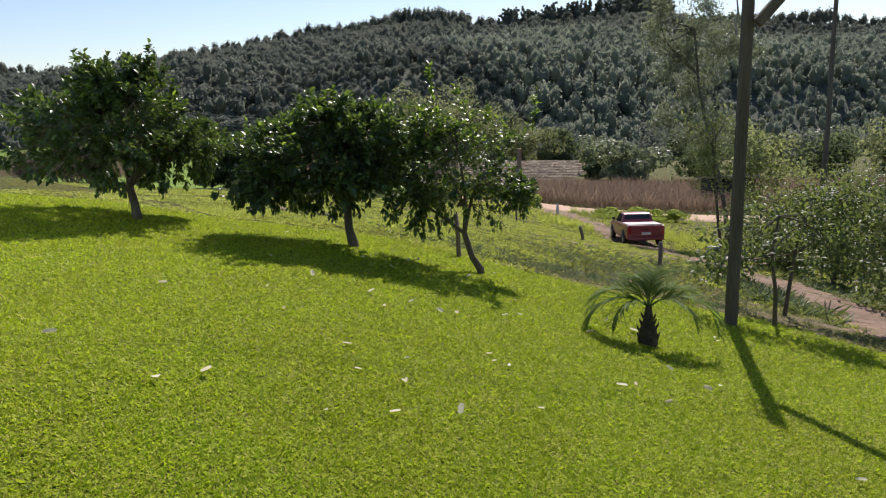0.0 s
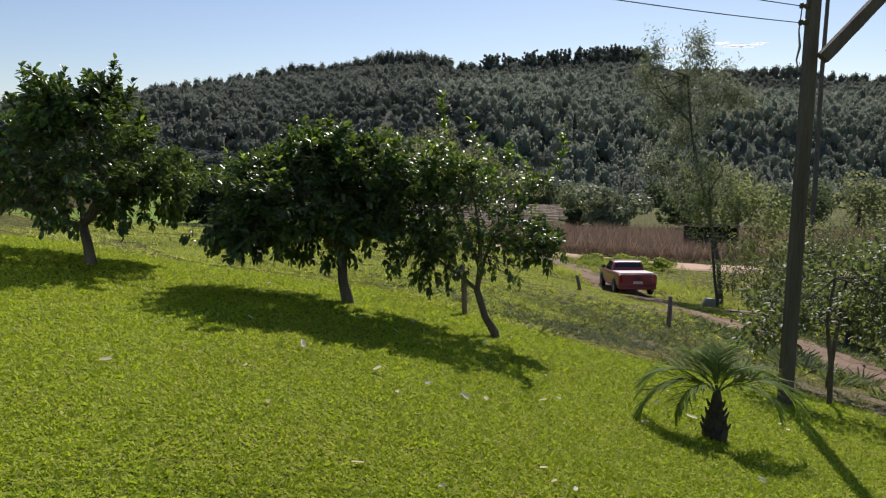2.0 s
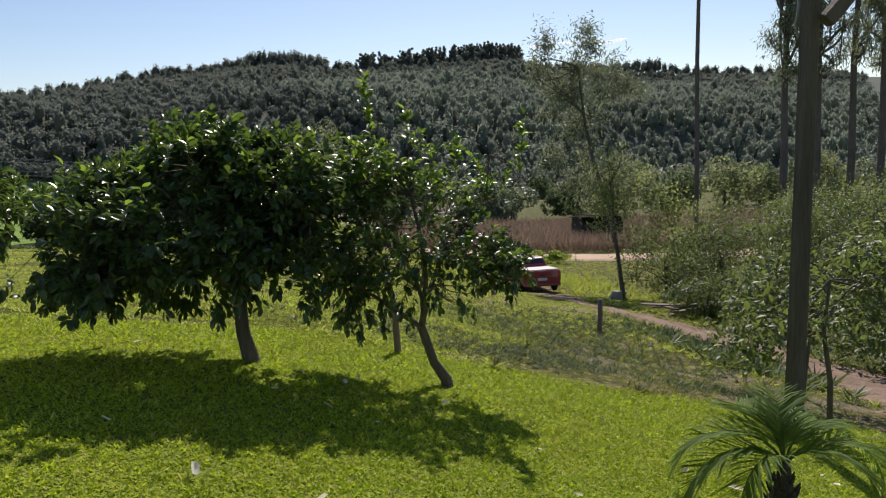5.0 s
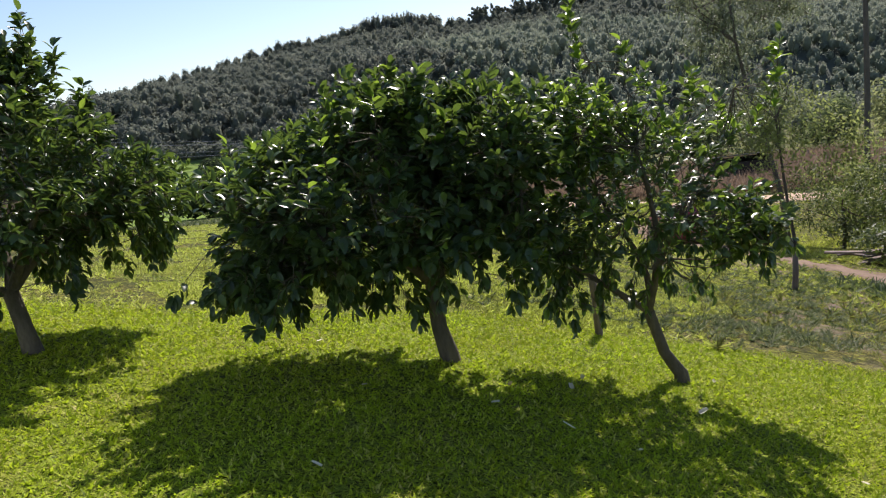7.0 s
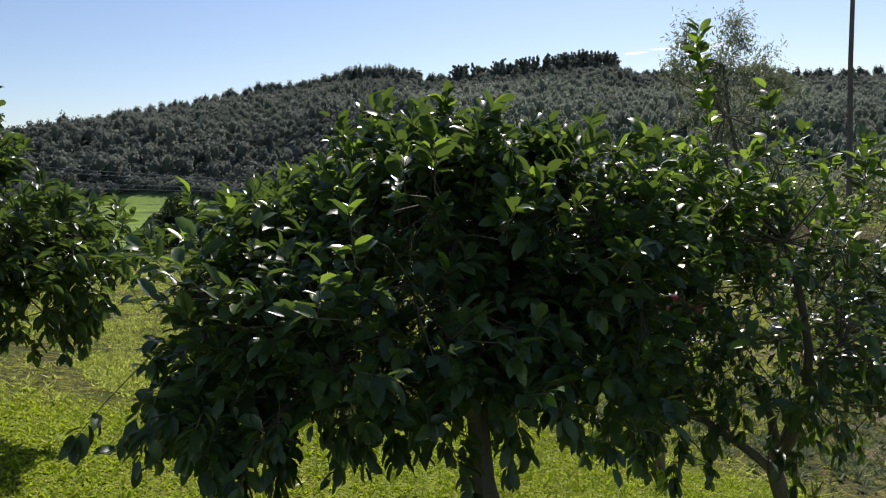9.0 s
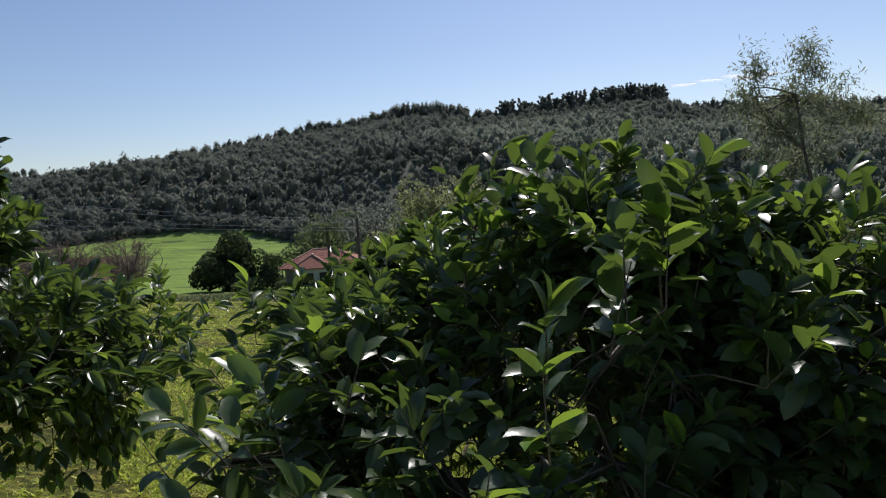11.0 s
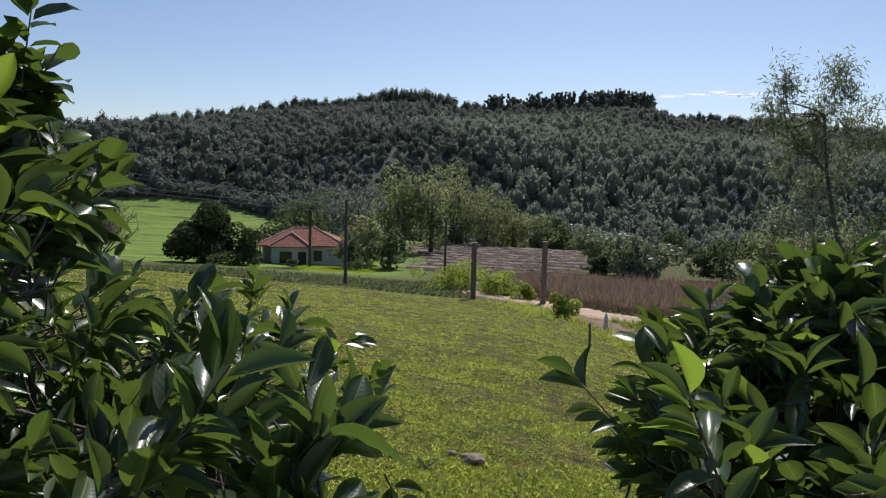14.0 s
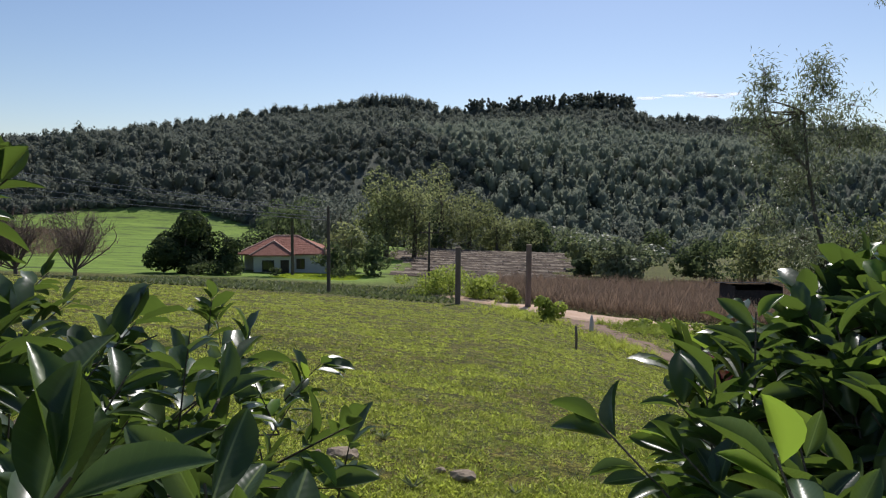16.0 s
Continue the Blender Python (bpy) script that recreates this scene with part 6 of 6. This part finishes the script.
for k, (x, y, h, w) in enumerate([(-4.4, 58.5, 1.5, 2.4), (-2.6, 60.0, 2.0, 2.8), (-0.9, 58.0, 1.5, 2.4), (0.4, 60.5, 1.7, 2.2), (-3.0, 63.5, 1.8, 3.2), (1.6, 57.0, 1.1, 1.4), (3.0, 45.0, 1.25, 1.3), (10.5, 47.5, 0.6, 1.8), (12.4, 46.5, 0.7, 1.8), (8.6, 47.0, 0.5, 1.5)]):
    far_tree("weed_clump", 640 + k, x, y, h * 1.15, w * 1.2, M_BRIGHT, "bright yellow-green weed clump by the dirt road", "weed clumps by the road", n=1300, stem=0.08, leaf=0.15)


for k, (x, y, h, w) in enumerate([(-27.6, 75.5, 1.3, 2.2), (-25.8, 76.0, 1.5, 2.0), (-24.2, 76.8, 1.0, 1.6), (-20.9, 79.5, 0.8, 1.3), (-13.6, 78.5, 1.3, 1.8)]):
    far_tree("weed_clump", 660 + k, x, y, h, w, M_FARBUSH, "low dark shrub in the farmhouse garden", "garden shrubs", n=500, stem=0.1, leaf=0.16)


def bare_tree(seed, x, y, height, spread, label):
    rg = np.random.default_rng(seed)
    ob = thing("bare_tree", at_ground(x, y), label, "tree", "bare winter trees")
    part("trunk", mesh_np("trunk", *tube([(0, 0, -0.2), (0, 0, height * 0.12)], [0.16, 0.14], 8), [M_BARETWIG], True), ob)
    twigs = []
    for i in range(18):
        a = rg.uniform(0, 6.3)
        reach = rg.uniform(0.25, 1.05)
        tip = np.array([math.cos(a) * spread * reach, math.sin(a) * spread * reach, height * rg.uniform(1.0, 1.08) * (1 - 0.28 * reach ** 2)])
        s = np.array([0, 0, height * 0.08])
        part("limb", mesh_np("limb", *limb(rg, s, tip, 0.06, 0.012, 0.14, 8, 6), [M_BARETWIG], True), ob)
        for j in range(24):
            t = rg.uniform(0.2, 0.98)
            q = s + (tip - s) * t
            e = q + np.array([math.cos(a) * 0.4 + rg.normal(0, 0.5), math.sin(a) * 0.4 + rg.normal(0, 0.5), rg.uniform(0.2, 1.0)]) * (1.2 - t) * 1.4
            twigs.append(limb(rg, q, e, 0.02, 0.007, 0.12, 4, 4))
            for _ in range(3):
                g = q + (e - q) * rg.uniform(0.3, 0.95)
                twigs.append(limb(rg, g, g + rg.normal(0, 0.3, 3) + (0, 0, 0.25), 0.012, 0.006, 0.08, 3, 3))
    v, f = joined(*twigs)
    tagged(part("twig_work", mesh_np("twig_work", v, f, [M_BARETWIG], True), ob), kind="stuff")


bare_tree(601, -36.0, 60, 4.7, 2.7, "bare leafless orchard tree on the pasture")
bare_tree(602, -31.4, 60, 4.9, 3.1, "bare leafless orchard tree on the pasture")
bare_tree(603, -39.5, 63, 4.4, 2.4, "bare leafless orchard tree on the pasture")
bare_tree(604, -42.0, 61, 3.6, 2.2, "bare leafless orchard tree on the pasture")


# ---- fields ----
def planted(name, seed, spots, size, mat, label, upright, blades=9, category="crop", width=0.4):
    """Tufted plants at many spots, as one mass."""
    rg = np.random.default_rng(seed)
    n = len(spots)
    p = np.repeat(spots, blades, 0)
    a = rg.uniform(0, 6.3, n * blades)
    ways = np.stack([np.cos(a), np.sin(a), upright * rg.uniform(0.5, 1.5, n * blades)], -1)
    s = np.repeat(size, blades) * rg.uniform(0.55, 1.1, n * blades)
    tv = [(-0.5 * width, 0.0, 0), (0.5 * width, 0.0, 0), (0.12 * width, 1, -0.1), (-0.12 * width, 0.95, -0.1)]
    lift = np.stack([np.zeros(len(p)), np.zeros(len(p)), rg.uniform(0, 0.55, len(p)) * s * (upright > 1)], -1)
    v, f = strewn(tv, [(0, 1, 2), (0, 2, 3)], turns_to(ways, rg.normal(0, 0.6, len(p)), s), p + rg.normal(0, 0.05, p.shape) * np.repeat(size, blades)[:, None] + lift)
    return thing(name, (0, 0, 0), label, category, kind="stuff", data=mesh_np(name, v, f, [mat]))


def patchy(x, y, seed, cell):
    """Smooth value noise over the plan, 0 to 1, for patches of about cell metres."""
    tab = np.random.default_rng(seed).uniform(0, 1, (64, 64))
    u, w = np.asarray(x) / cell + 500, np.asarray(y) / cell + 500
    i, j = np.floor(u).astype(int), np.floor(w).astype(int)
    a, b = u - i, w - j
    a, b = a * a * (3 - 2 * a), b * b * (3 - 2 * b)
    i0, j0, i1, j1 = i % 64, j % 64, (i + 1) % 64, (j + 1) % 64
    return (tab[i0, j0] * (1 - a) + tab[i1, j0] * a) * (1 - b) + (tab[i0, j1] * (1 - a) + tab[i1, j1] * a) * b


def on_land(x, y, dz=0.0):
    return np.stack([x, y, land(x, y) + dz], -1)


def inside(poly, x, y):
    poly = np.array(poly, float)
    r = np.zeros(len(x), bool)
    for (x0, y0), (x1, y1) in zip(poly, np.roll(poly, -1, 0)):
        hit = ((y0 > y) != (y1 > y)) & (x < (x1 - x0) * (y - y0) / (y1 - y0 + 1e-12) + x0)
        r ^= hit
    return r


def on_track(x, y):
    """True on the bare part of the driveway."""
    half = np.interp(y, [10, 13, 16, 22, 27, 31], [0.85, 0.7, 0.5, 0.22, 0.4, 0.9])
    return (np.abs(x - np.interp(y, [1, 6, 9.5, 12.5, 15.5, 18.5, 22, 26, 31, 37, 43, 49], [9.8, 8.2, 7.4, 7.5, 7.6, 7.3, 6.6, 6.8, 7.3, 6.6, 5.4, 4.4])) < half) & (y < 50)


rg = np.random.default_rng(71)
rows = np.concatenate([on_land(np.arange(2.5, 52, 0.45) + rg.normal(0, 0.06, len(np.arange(2.5, 52, 0.45))), np.full(len(np.arange(2.5, 52, 0.45)), y) + 0.1 * rg.normal(size=len(np.arange(2.5, 52, 0.45)))) for y in np.arange(54.6, 84, 0.85)])
keep = inside([(3.6, 57.6), (8, 54.6), (14, 53.4), (24, 53), (52, 55.5), (52, 84), (22, 84), (9, 81), (1.5, 78)], rows[:, 0], rows[:, 1])
rows = rows[keep]
planted("dry_crop", 72, rows, np.full(len(rows), 1.25) * rg.uniform(0.8, 1.1, len(rows)), M_DRYCROP, "tall dry reddish brown crop standing in rows", 2.1, 28, width=0.036)
# low leafy crop before the farmhouse
xs = np.arange(-26, -2.2, 0.42)
rows = np.concatenate([on_land(xs + rg.normal(0, 0.05, len(xs)), np.full(len(xs), y) + 0.12 * (xs + 14) + 0.05 * rg.normal(size=len(xs))) for y in np.arange(49, 64, 0.95)])
planted("leafy_crop", 73, rows, rg.uniform(0.2, 0.42, len(rows)), M_CROP, "rows of low leafy green crop before the farmhouse", 1.0, 16, width=0.3)
# brown leafless scrub on the slope to the left of the meadow
xs, ys = rg.uniform(-100, -50, 4400), rg.uniform(98, 150, 4400)
bare_side = xs < -2.6 - 0.53 * (ys - 7.4) + rg.normal(0, 2, len(xs))
xs, ys = xs[bare_side], ys[bare_side]
planted("dry_scrub", 74, on_land(xs, ys), rg.uniform(0.5, 1.1, len(xs)), M_DRYCROP, "brown leafless scrub on the slope", 2.0, 14, "scrub", width=0.05)
# ploughed ground with mulch ridges
for k in range(11):
    y = 88 + 4.8 * k
    xs = np.linspace(-9.5 - 0.12 * k + 2.2 * math.sin(7 * k), 11.5 + 0.85 * k + 2.6 * math.sin(5 * k + 1), 110)
    yy = y + 0.5 * np.sin(xs * 0.25 + k)
    prof = [(-2.39, 0.02), (-1.2, 0.05), (-0.35, 0.12), (0.1, 0.30), (1.0, 0.08), (2.39, 0.02)]
    rgk = np.random.default_rng(700 + k)
    rough_ = np.stack([np.convolve(rgk.normal(size=len(xs) + 8), np.ones(9) / 3, "valid") for _ in prof], 1)
    v = np.stack([np.stack([xs, yy + a, land(xs, yy + a) + h * (1 + 0.16 * rough_[:, q]) + 0.02], -1) for q, (a, h) in enumerate(prof)], 1)
    i = np.arange(len(xs) * 6).reshape(-1, 6)
    f = np.stack([i[:-1, :-1], i[1:, :-1], i[1:, 1:], i[:-1, 1:]], -1).reshape(-1, 4)
    which = np.zeros((len(xs) - 1, 5), int)
    which[:, 2] = 1
    which = which.ravel()
    thing("field_ridge", (0, 0, 0), "ploughed dark ridge topped with pale straw mulch", "field", "ploughed ridges", "structure", mesh_np("field_ridge", v.reshape(-1, 3), f, [M_PLOUGH, M_STRAW], False, which))
# broken straw lying along the ridges
rgk = np.random.default_rng(75)
k = rgk.integers(0, 11, 5200)
xs = rgk.uniform(-11, 20, len(k))
ok = (xs > -9.5 - 0.12 * k) & (xs < 11.5 + 0.85 * k) & (patchy(xs, k * 4.8, 51, 1.6) > 0.42)
k, xs = k[ok], xs[ok]
ys = 88 + 4.8 * k + 0.5 * np.sin(xs * 0.25 + k) + 0.1 + rgk.normal(0, 0.45, len(k))
planted("straw_mulch", 76, on_land(xs, ys, 0.2), rgk.uniform(0.15, 0.5, len(k)), M_MULCH, "pale broken straw lying on the ploughed ridges", 0.25, 5, "straw", width=0.3)
# weeds and brush along the road bend and the bank
for nm, seed, (cx, cy, sx, sy), n, sz, mat, lab in (
        ("weeds", 82, (1.5, 46, 2.2, 4.5), 260, 0.35, M_ROUGH, "tall rough grass along the roadside"),
        ("weeds", 84, (9.5, 46.5, 3.5, 2.2), 320, 0.4, M_BRIGHT, "low green weeds between driveway and road"),
        ("weeds", 85, (4.6, 36, 1.8, 3.5), 260, 0.35, M_ROUGH, "green weeds along the driveway"),
        ("weeds", 86, (10.5, 34, 2.5, 5.0), 420, 0.35, M_ROUGH, "rough grass beyond the parked truck"),
        ("weeds", 87, (3.6, 12.0, 1.6, 1.6), 520, 0.10, M_CROP, "low dark weeds on the bank below the lawn"),
        ("weeds", 88, (6.0, 13.5, 0.9, 3.0), 420, 0.13, M_ROUGH, "rough dry weeds on the bank by the driveway"),
        ("weeds", 89, (1.5, 11.0, 2.2, 0.8), 420, 0.09, M_CROP, "low leafy weeds along the lawn edge"),
        ("weeds", 90, (-2.5, 10.6, 2.6, 0.7), 320, 0.08, M_ROUGH, "low leafy weeds along the lawn edge"),
        ("weeds", 91, (8.9, 15.5, 0.7, 3.5), 300, 0.22, M_BUSH, "dark weeds beyond the driveway"),
        ("weeds", 92, (9.2, 22.5, 1.2, 3.0), 320, 0.22, M_ROUGH, "rough weeds beyond the driveway"),
        ("weeds", 93, (4.0, 19.0, 1.6, 3.5), 460, 0.11, M_ROUGH, "dry rough grass before the parked truck"),
        ("weeds", 94, (3.2, 26.0, 1.8, 4.0), 420, 0.13, M_ROUGH, "dry rough grass before the parked truck"),
        ("weeds", 95, (6.8, 21.0, 1.2, 4.0), 300, 0.12, M_DRYGRASS, "dry weeds half covering the driveway"),
        ("weeds", 96, (5.6, 16.5, 1.8, 2.5), 360, 0.13, M_BUSH, "dark leafy weeds on the bank"),
        ("weeds", 98, (3.0, 14.5, 2.2, 2.5), 420, 0.12, M_CROP, "dark leafy weeds on the bank"),
        ("weeds", 103, (6.2, 13.8, 0.5, 2.6), 260, 0.3, M_BUSH, "dark leafy weeds along the driveway"),
        ("weeds", 104, (3.6, 13.0, 2.6, 3.5), 300, 0.16, M_DRYGRASS, "brown dry weeds on the bank"),
        ("weeds", 101, (4.4, 9.9, 0.9, 0.5), 160, 0.13, M_CROP, "dark leafy weeds along the lawn edge"),
        ("weeds", 102, (2.3, 10.3, 1.1, 0.5), 160, 0.12, M_CROP, "dark leafy weeds along the lawn edge"),
        ("weeds", 99, (0.0, 13.5, 3.0, 2.5), 300, 0.10, M_CROP, "dark leafy weeds in the pasture")):
    rgk = np.random.default_rng(seed)
    xs, ys = rgk.normal(cx, sx * 0.6, n), rgk.normal(cy, sy * 0.6, n)
    ok = (ys > lawn_edge(xs) - 0.3) & ~on_track(xs, ys)
    planted(nm, seed + 1000, on_land(xs[ok], ys[ok]), sz * rgk.uniform(0.3, 1.1, ok.sum()), mat, lab, 1.2 if cy > 30 else 0.75, 30 if cy > 30 else 20, "weeds", width=0.055 if cy > 30 else 0.17)

# ---- grass ----
def grass(name, seed, x, y, size, mat, label, blades=4, width=0.1, upright=1.0):
    """Blades of grass, as one mass."""
    rg = np.random.default_rng(seed)
    n = len(x)
    p = np.repeat(on_land(x, y), blades, 0).astype(float)
    p[:, :2] += rg.normal(0, 0.012, (n * blades, 2)) * np.repeat(size / 0.05, blades)[:, None]
    i = np.clip(np.searchsorted(gx, p[:, 0]) - 1, 0, nx - 2)
    j = np.clip(np.searchsorted(gy, p[:, 1]) - 1, 0, ny - 2)
    u, w = (p[:, 0] - gx[i]) / (gx[i + 1] - gx[i]), (p[:, 1] - gy[j]) / (gy[j + 1] - gy[j])
    p[:, 2] = (mz_[j, i] * (1 - u) + mz_[j, i + 1] * u) * (1 - w) + (mz_[j + 1, i] * (1 - u) + mz_[j + 1, i + 1] * u) * w - 0.003
    a = rg.uniform(0, 6.3, n * blades)
    ways = np.stack([np.cos(a), np.sin(a), upright * rg.uniform(0.2, 1.6, n * blades)], -1)
    s = np.repeat(size, blades) * rg.uniform(0.5, 1.25, n * blades)
    v, f = strewn([(-width, 0, 0), (width, 0, 0), (0, 1, -0.12)], [(0, 1, 2)], turns_to(ways, rg.normal(0, 0.5, len(p)), s), p)
    return thing(name, (0, 0, 0), label, "grass", kind="stuff", data=mesh_np(name, v, f, [mat]))


def thick(x, y):
    """How thick the pasture's turf stands."""
    return 0.25 * patchy(x, y, 11, 1.1) + 0.4 * patchy(x, y, 12, 0.34) + 0.35 * patchy(x, y, 13, 0.12)


rg = np.random.default_rng(91)
n = 225000
d = 1.2 + 9.3 * rg.uniform(0, 1, n) ** 1.05
ang = rg.uniform(-0.72, 0.72, n)
gx_, gy_ = 0.2 + d * np.sin(ang), -0.3 + d * np.cos(ang) * 1.05
ok = (gy_ < lawn_edge(gx_) + rg.normal(0, 0.12, n)) & ((gx_ > HX + 0.02) | (gy_ > HY + 0.02))
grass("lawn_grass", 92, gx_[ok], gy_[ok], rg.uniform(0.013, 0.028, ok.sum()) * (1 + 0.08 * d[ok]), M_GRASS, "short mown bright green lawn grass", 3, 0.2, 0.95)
def pasture_spots(n, reach):
    """Places over the pasture, thicker towards the lawn."""
    d = 2.6 * np.exp(rg.uniform(0, math.log(reach / 2.6), n))
    ang = rg.uniform(-0.72, 0.72, n)
    x, y = -1.6 + d * np.sin(ang), 7.4 + d * np.cos(ang)
    turf = thick(x, y)
    ok = (y > lawn_edge(x)) & ~on_track(x, y) & (y < 49 + 0.1 * x) & (turf + rg.normal(0, 0.06, n) > 0.32)
    return x[ok], y[ok], d[ok], turf[ok]


gx_, gy_, d, turf_ = pasture_spots(125000, 58)
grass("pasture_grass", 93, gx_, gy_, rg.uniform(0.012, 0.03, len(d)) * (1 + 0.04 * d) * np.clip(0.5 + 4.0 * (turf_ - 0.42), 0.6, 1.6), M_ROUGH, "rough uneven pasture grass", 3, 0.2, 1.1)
gx_, gy_, d, turf_ = pasture_spots(60000, 40)
low = patchy(gx_, gy_, 17, 0.5) > 0.3
gx_, gy_, d = gx_[low], gy_[low], d[low]
grass("pasture_weeds", 97, gx_, gy_, rg.uniform(0.014, 0.032, len(d)) * (1 + 0.05 * d), M_WEED, "low broad-leaved weeds among the pasture grass", 3, 0.34, 0.8)
# low domed tussocks with bare dark gaps between them
gx_, gy_, d, turf_ = pasture_spots(42000, 48)
dome = patchy(gx_, gy_, 23, 0.5) + 0.6 * patchy(gx_, gy_, 24, 1.7) + rg.normal(0, 0.12, len(d)) > 0.72
gx_, gy_, d = gx_[dome], gy_[dome], d[dome]
wide_ = rg.uniform(0.6, 1.5, len(d)) ** 1.3
gx_, gy_, d, wide_ = (np.repeat(a, 12) for a in (gx_, gy_, d, wide_))
spread_ = 0.045 * wide_ * (1 + 0.03 * d) * rg.uniform(0, 1, len(d)) ** 0.6
ang = rg.uniform(0, 6.3, len(d))
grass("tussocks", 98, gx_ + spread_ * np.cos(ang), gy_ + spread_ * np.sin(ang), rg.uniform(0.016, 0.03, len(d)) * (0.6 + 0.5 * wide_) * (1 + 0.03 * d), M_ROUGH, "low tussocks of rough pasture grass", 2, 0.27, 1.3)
gx_, gy_, d, turf_ = pasture_spots(26000, 40)
dry = 0.6 * patchy(gx_, gy_, 33, 1.3) + 0.4 * patchy(gx_, gy_, 34, 0.3) + rg.normal(0, 0.07, len(d)) > 0.62
gx_, gy_, d = gx_[dry], gy_[dry], d[dry]
grass("dry_tufts", 99, gx_, gy_, rg.uniform(0.03, 0.06, len(d)) * (1 + 0.03 * d), M_DRYGRASS, "brown dry weed tufts in the pasture", 9, 0.09, 1.2)

# mown garden beside the farmhouse
gx_, gy_ = rg.uniform(-20.5, -12.0, 7000), rg.uniform(75.0, 83.5, 7000)
grass("garden_grass", 105, gx_, gy_, rg.uniform(0.07, 0.14, 7000), M_GRASS, "bright green mown grass beside the farmhouse", 3, 0.2, 1.0)
# the strip below the lawn edge
n = 42000
gx_, gy_ = rg.uniform(-7, 9.5, n), rg.uniform(7, 16, n)
ok = (gy_ > lawn_edge(gx_) - 0.1) & ~on_track(gx_, gy_)
side = gx_ > 2.0 + rg.normal(0, 0.7, n)
worn_ = (np.abs(gx_ - 5.2) < 3.6) & (0.6 * patchy(gx_, gy_, 41, 0.8) + 0.4 * patchy(gx_, gy_, 42, 0.25) + rg.normal(0, 0.06, n) < 0.5)
ok = ok & ~worn_
grass("bank_grass", 94, gx_[ok & side], gy_[ok & side], rg.uniform(0.02, 0.07, (ok & side).sum()), M_DRYGRASS, "dry rough grass on the bank below the lawn", 5, 0.09, 0.9)
turf_ = thick(gx_, gy_)
ok = ok & ~side & (turf_ + rg.normal(0, 0.06, n) > 0.40)
grass("slope_grass", 96, gx_[ok], gy_[ok], rg.uniform(0.025, 0.07, ok.sum()) * np.clip(0.5 + 4.0 * (turf_[ok] - 0.42), 0.6, 1.6), M_ROUGH, "rough green grass on the slope below the lawn", 5, 0.1, 0.8)

# ---- dry leaves on the lawn ----
rg = np.random.default_rng(95)
spots = [(0.99, 3.33), (0.41, 5.34), (-0.07, 6.67), (0.55, 2.95), (-0.2, 3.75), (0.15, 3.7), (-0.75, 2.7), (0.2, 3.3), (-0.05, 3.3), (1.6, 4.2), (1.9, 4.0), (-0.9, 2.5), (1.0, 5.9), (0.2, 2.75), (-2.2, 3.1), (2.4, 4.6), (0.75, 4.15), (0.72, 4.3)]
spots += [(rg.uniform(-2.4, 3.4), rg.uniform(2.4, 8.6)) for _ in range(34)]
curl = [(-0.3, 0, 0.06), (0, 0.02, 0.0), (0.3, 0, 0.07), (-0.34, 0.5, 0.16), (0, 0.5, 0.04), (0.32, 0.5, 0.14), (-0.2, 0.9, 0.2), (0, 1.0, 0.12), (0.2, 0.9, 0.2)]
curl_me = []
for k in range(4):
    v = (np.array(curl) * (0.7 + 0.1 * k, 1, 1.0 + 0.5 * k)).tolist()
    f = [(0, 1, 4, 3), (1, 2, 5, 4), (3, 4, 7, 6), (4, 5, 8, 7)]
    curl_me.append(mesh_np("dry_leaf", v, f, [M_LITTER], True))
for k, (x, y) in enumerate(spots):
    if y > lawn_edge(x) - 0.3:
        continue
    ob = thing("dry_leaf", pose(*at_ground(x, y, 0.035), rg.normal(0, 12), rg.normal(0, 15), rg.uniform(0, 360)), "curled pale dry leaf lying on the lawn", "leaf", "dry leaves on the lawn", data=curl_me[k % 4])
    s = rg.uniform(0.03, 0.065)
    ob.scale = (s, s * rg.uniform(0.8, 1.4), s)

# ---- thin cloud far off over the ridge ----
M_CLOUD, nt, bs = material("thin_cloud")
bs.inputs["Base Color"].default_value, bs.inputs["Roughness"].default_value = (0.85, 0.85, 0.88, 1), 1.0
bs.inputs["Alpha"].default_value = 0.35
tr = nt.nodes.new("ShaderNodeBsdfTranslucent")
tr.inputs[0].default_value = (0.85, 0.85, 0.88, 1)
clear = nt.nodes.new("ShaderNodeBsdfTransparent")
mx = nt.nodes.new("ShaderNodeMixShader")
nt.links.new(ramp(nt, noise_out(nt, 0.02, 4.0, 0.6, (0.4, 0.4, 2.0)), [(0.42, (0, 0, 0)), (0.75, (0.5, 0.5, 0.5))]), mx.inputs[0])
nt.links.new(clear.outputs[0], mx.inputs[1])
nt.links.new(tr.outputs[0], mx.inputs[2])
nt.links.new(mx.outputs[0], nt.nodes["Material Output"].inputs[0])
rg = np.random.default_rng(97)
lumps = []
for k in range(16):
    bm = bmesh.new()
    bmesh.ops.create_icosphere(bm, subdivisions=2, radius=1)
    t = rg.uniform(-1, 1)
    s = (1 - t * t) ** 0.5 + 0.15
    lumps.append((np.array([q.co[:] for q in bm.verts]) * (rg.uniform(14, 30), 12, rg.uniform(2, 4.5) * s) + (t * 95, rg.normal(0, 10), t * 3 + rg.normal(0, 2) * s), np.array([[q.index for q in g.verts] for g in bm.faces])))
    bm.free()
cloud = thing("cloud", (470, 1420, 192), "thin white streak of cloud above the ridge", "cloud", kind="structure", data=mesh_np("cloud", *joined(*lumps), [M_CLOUD], True))
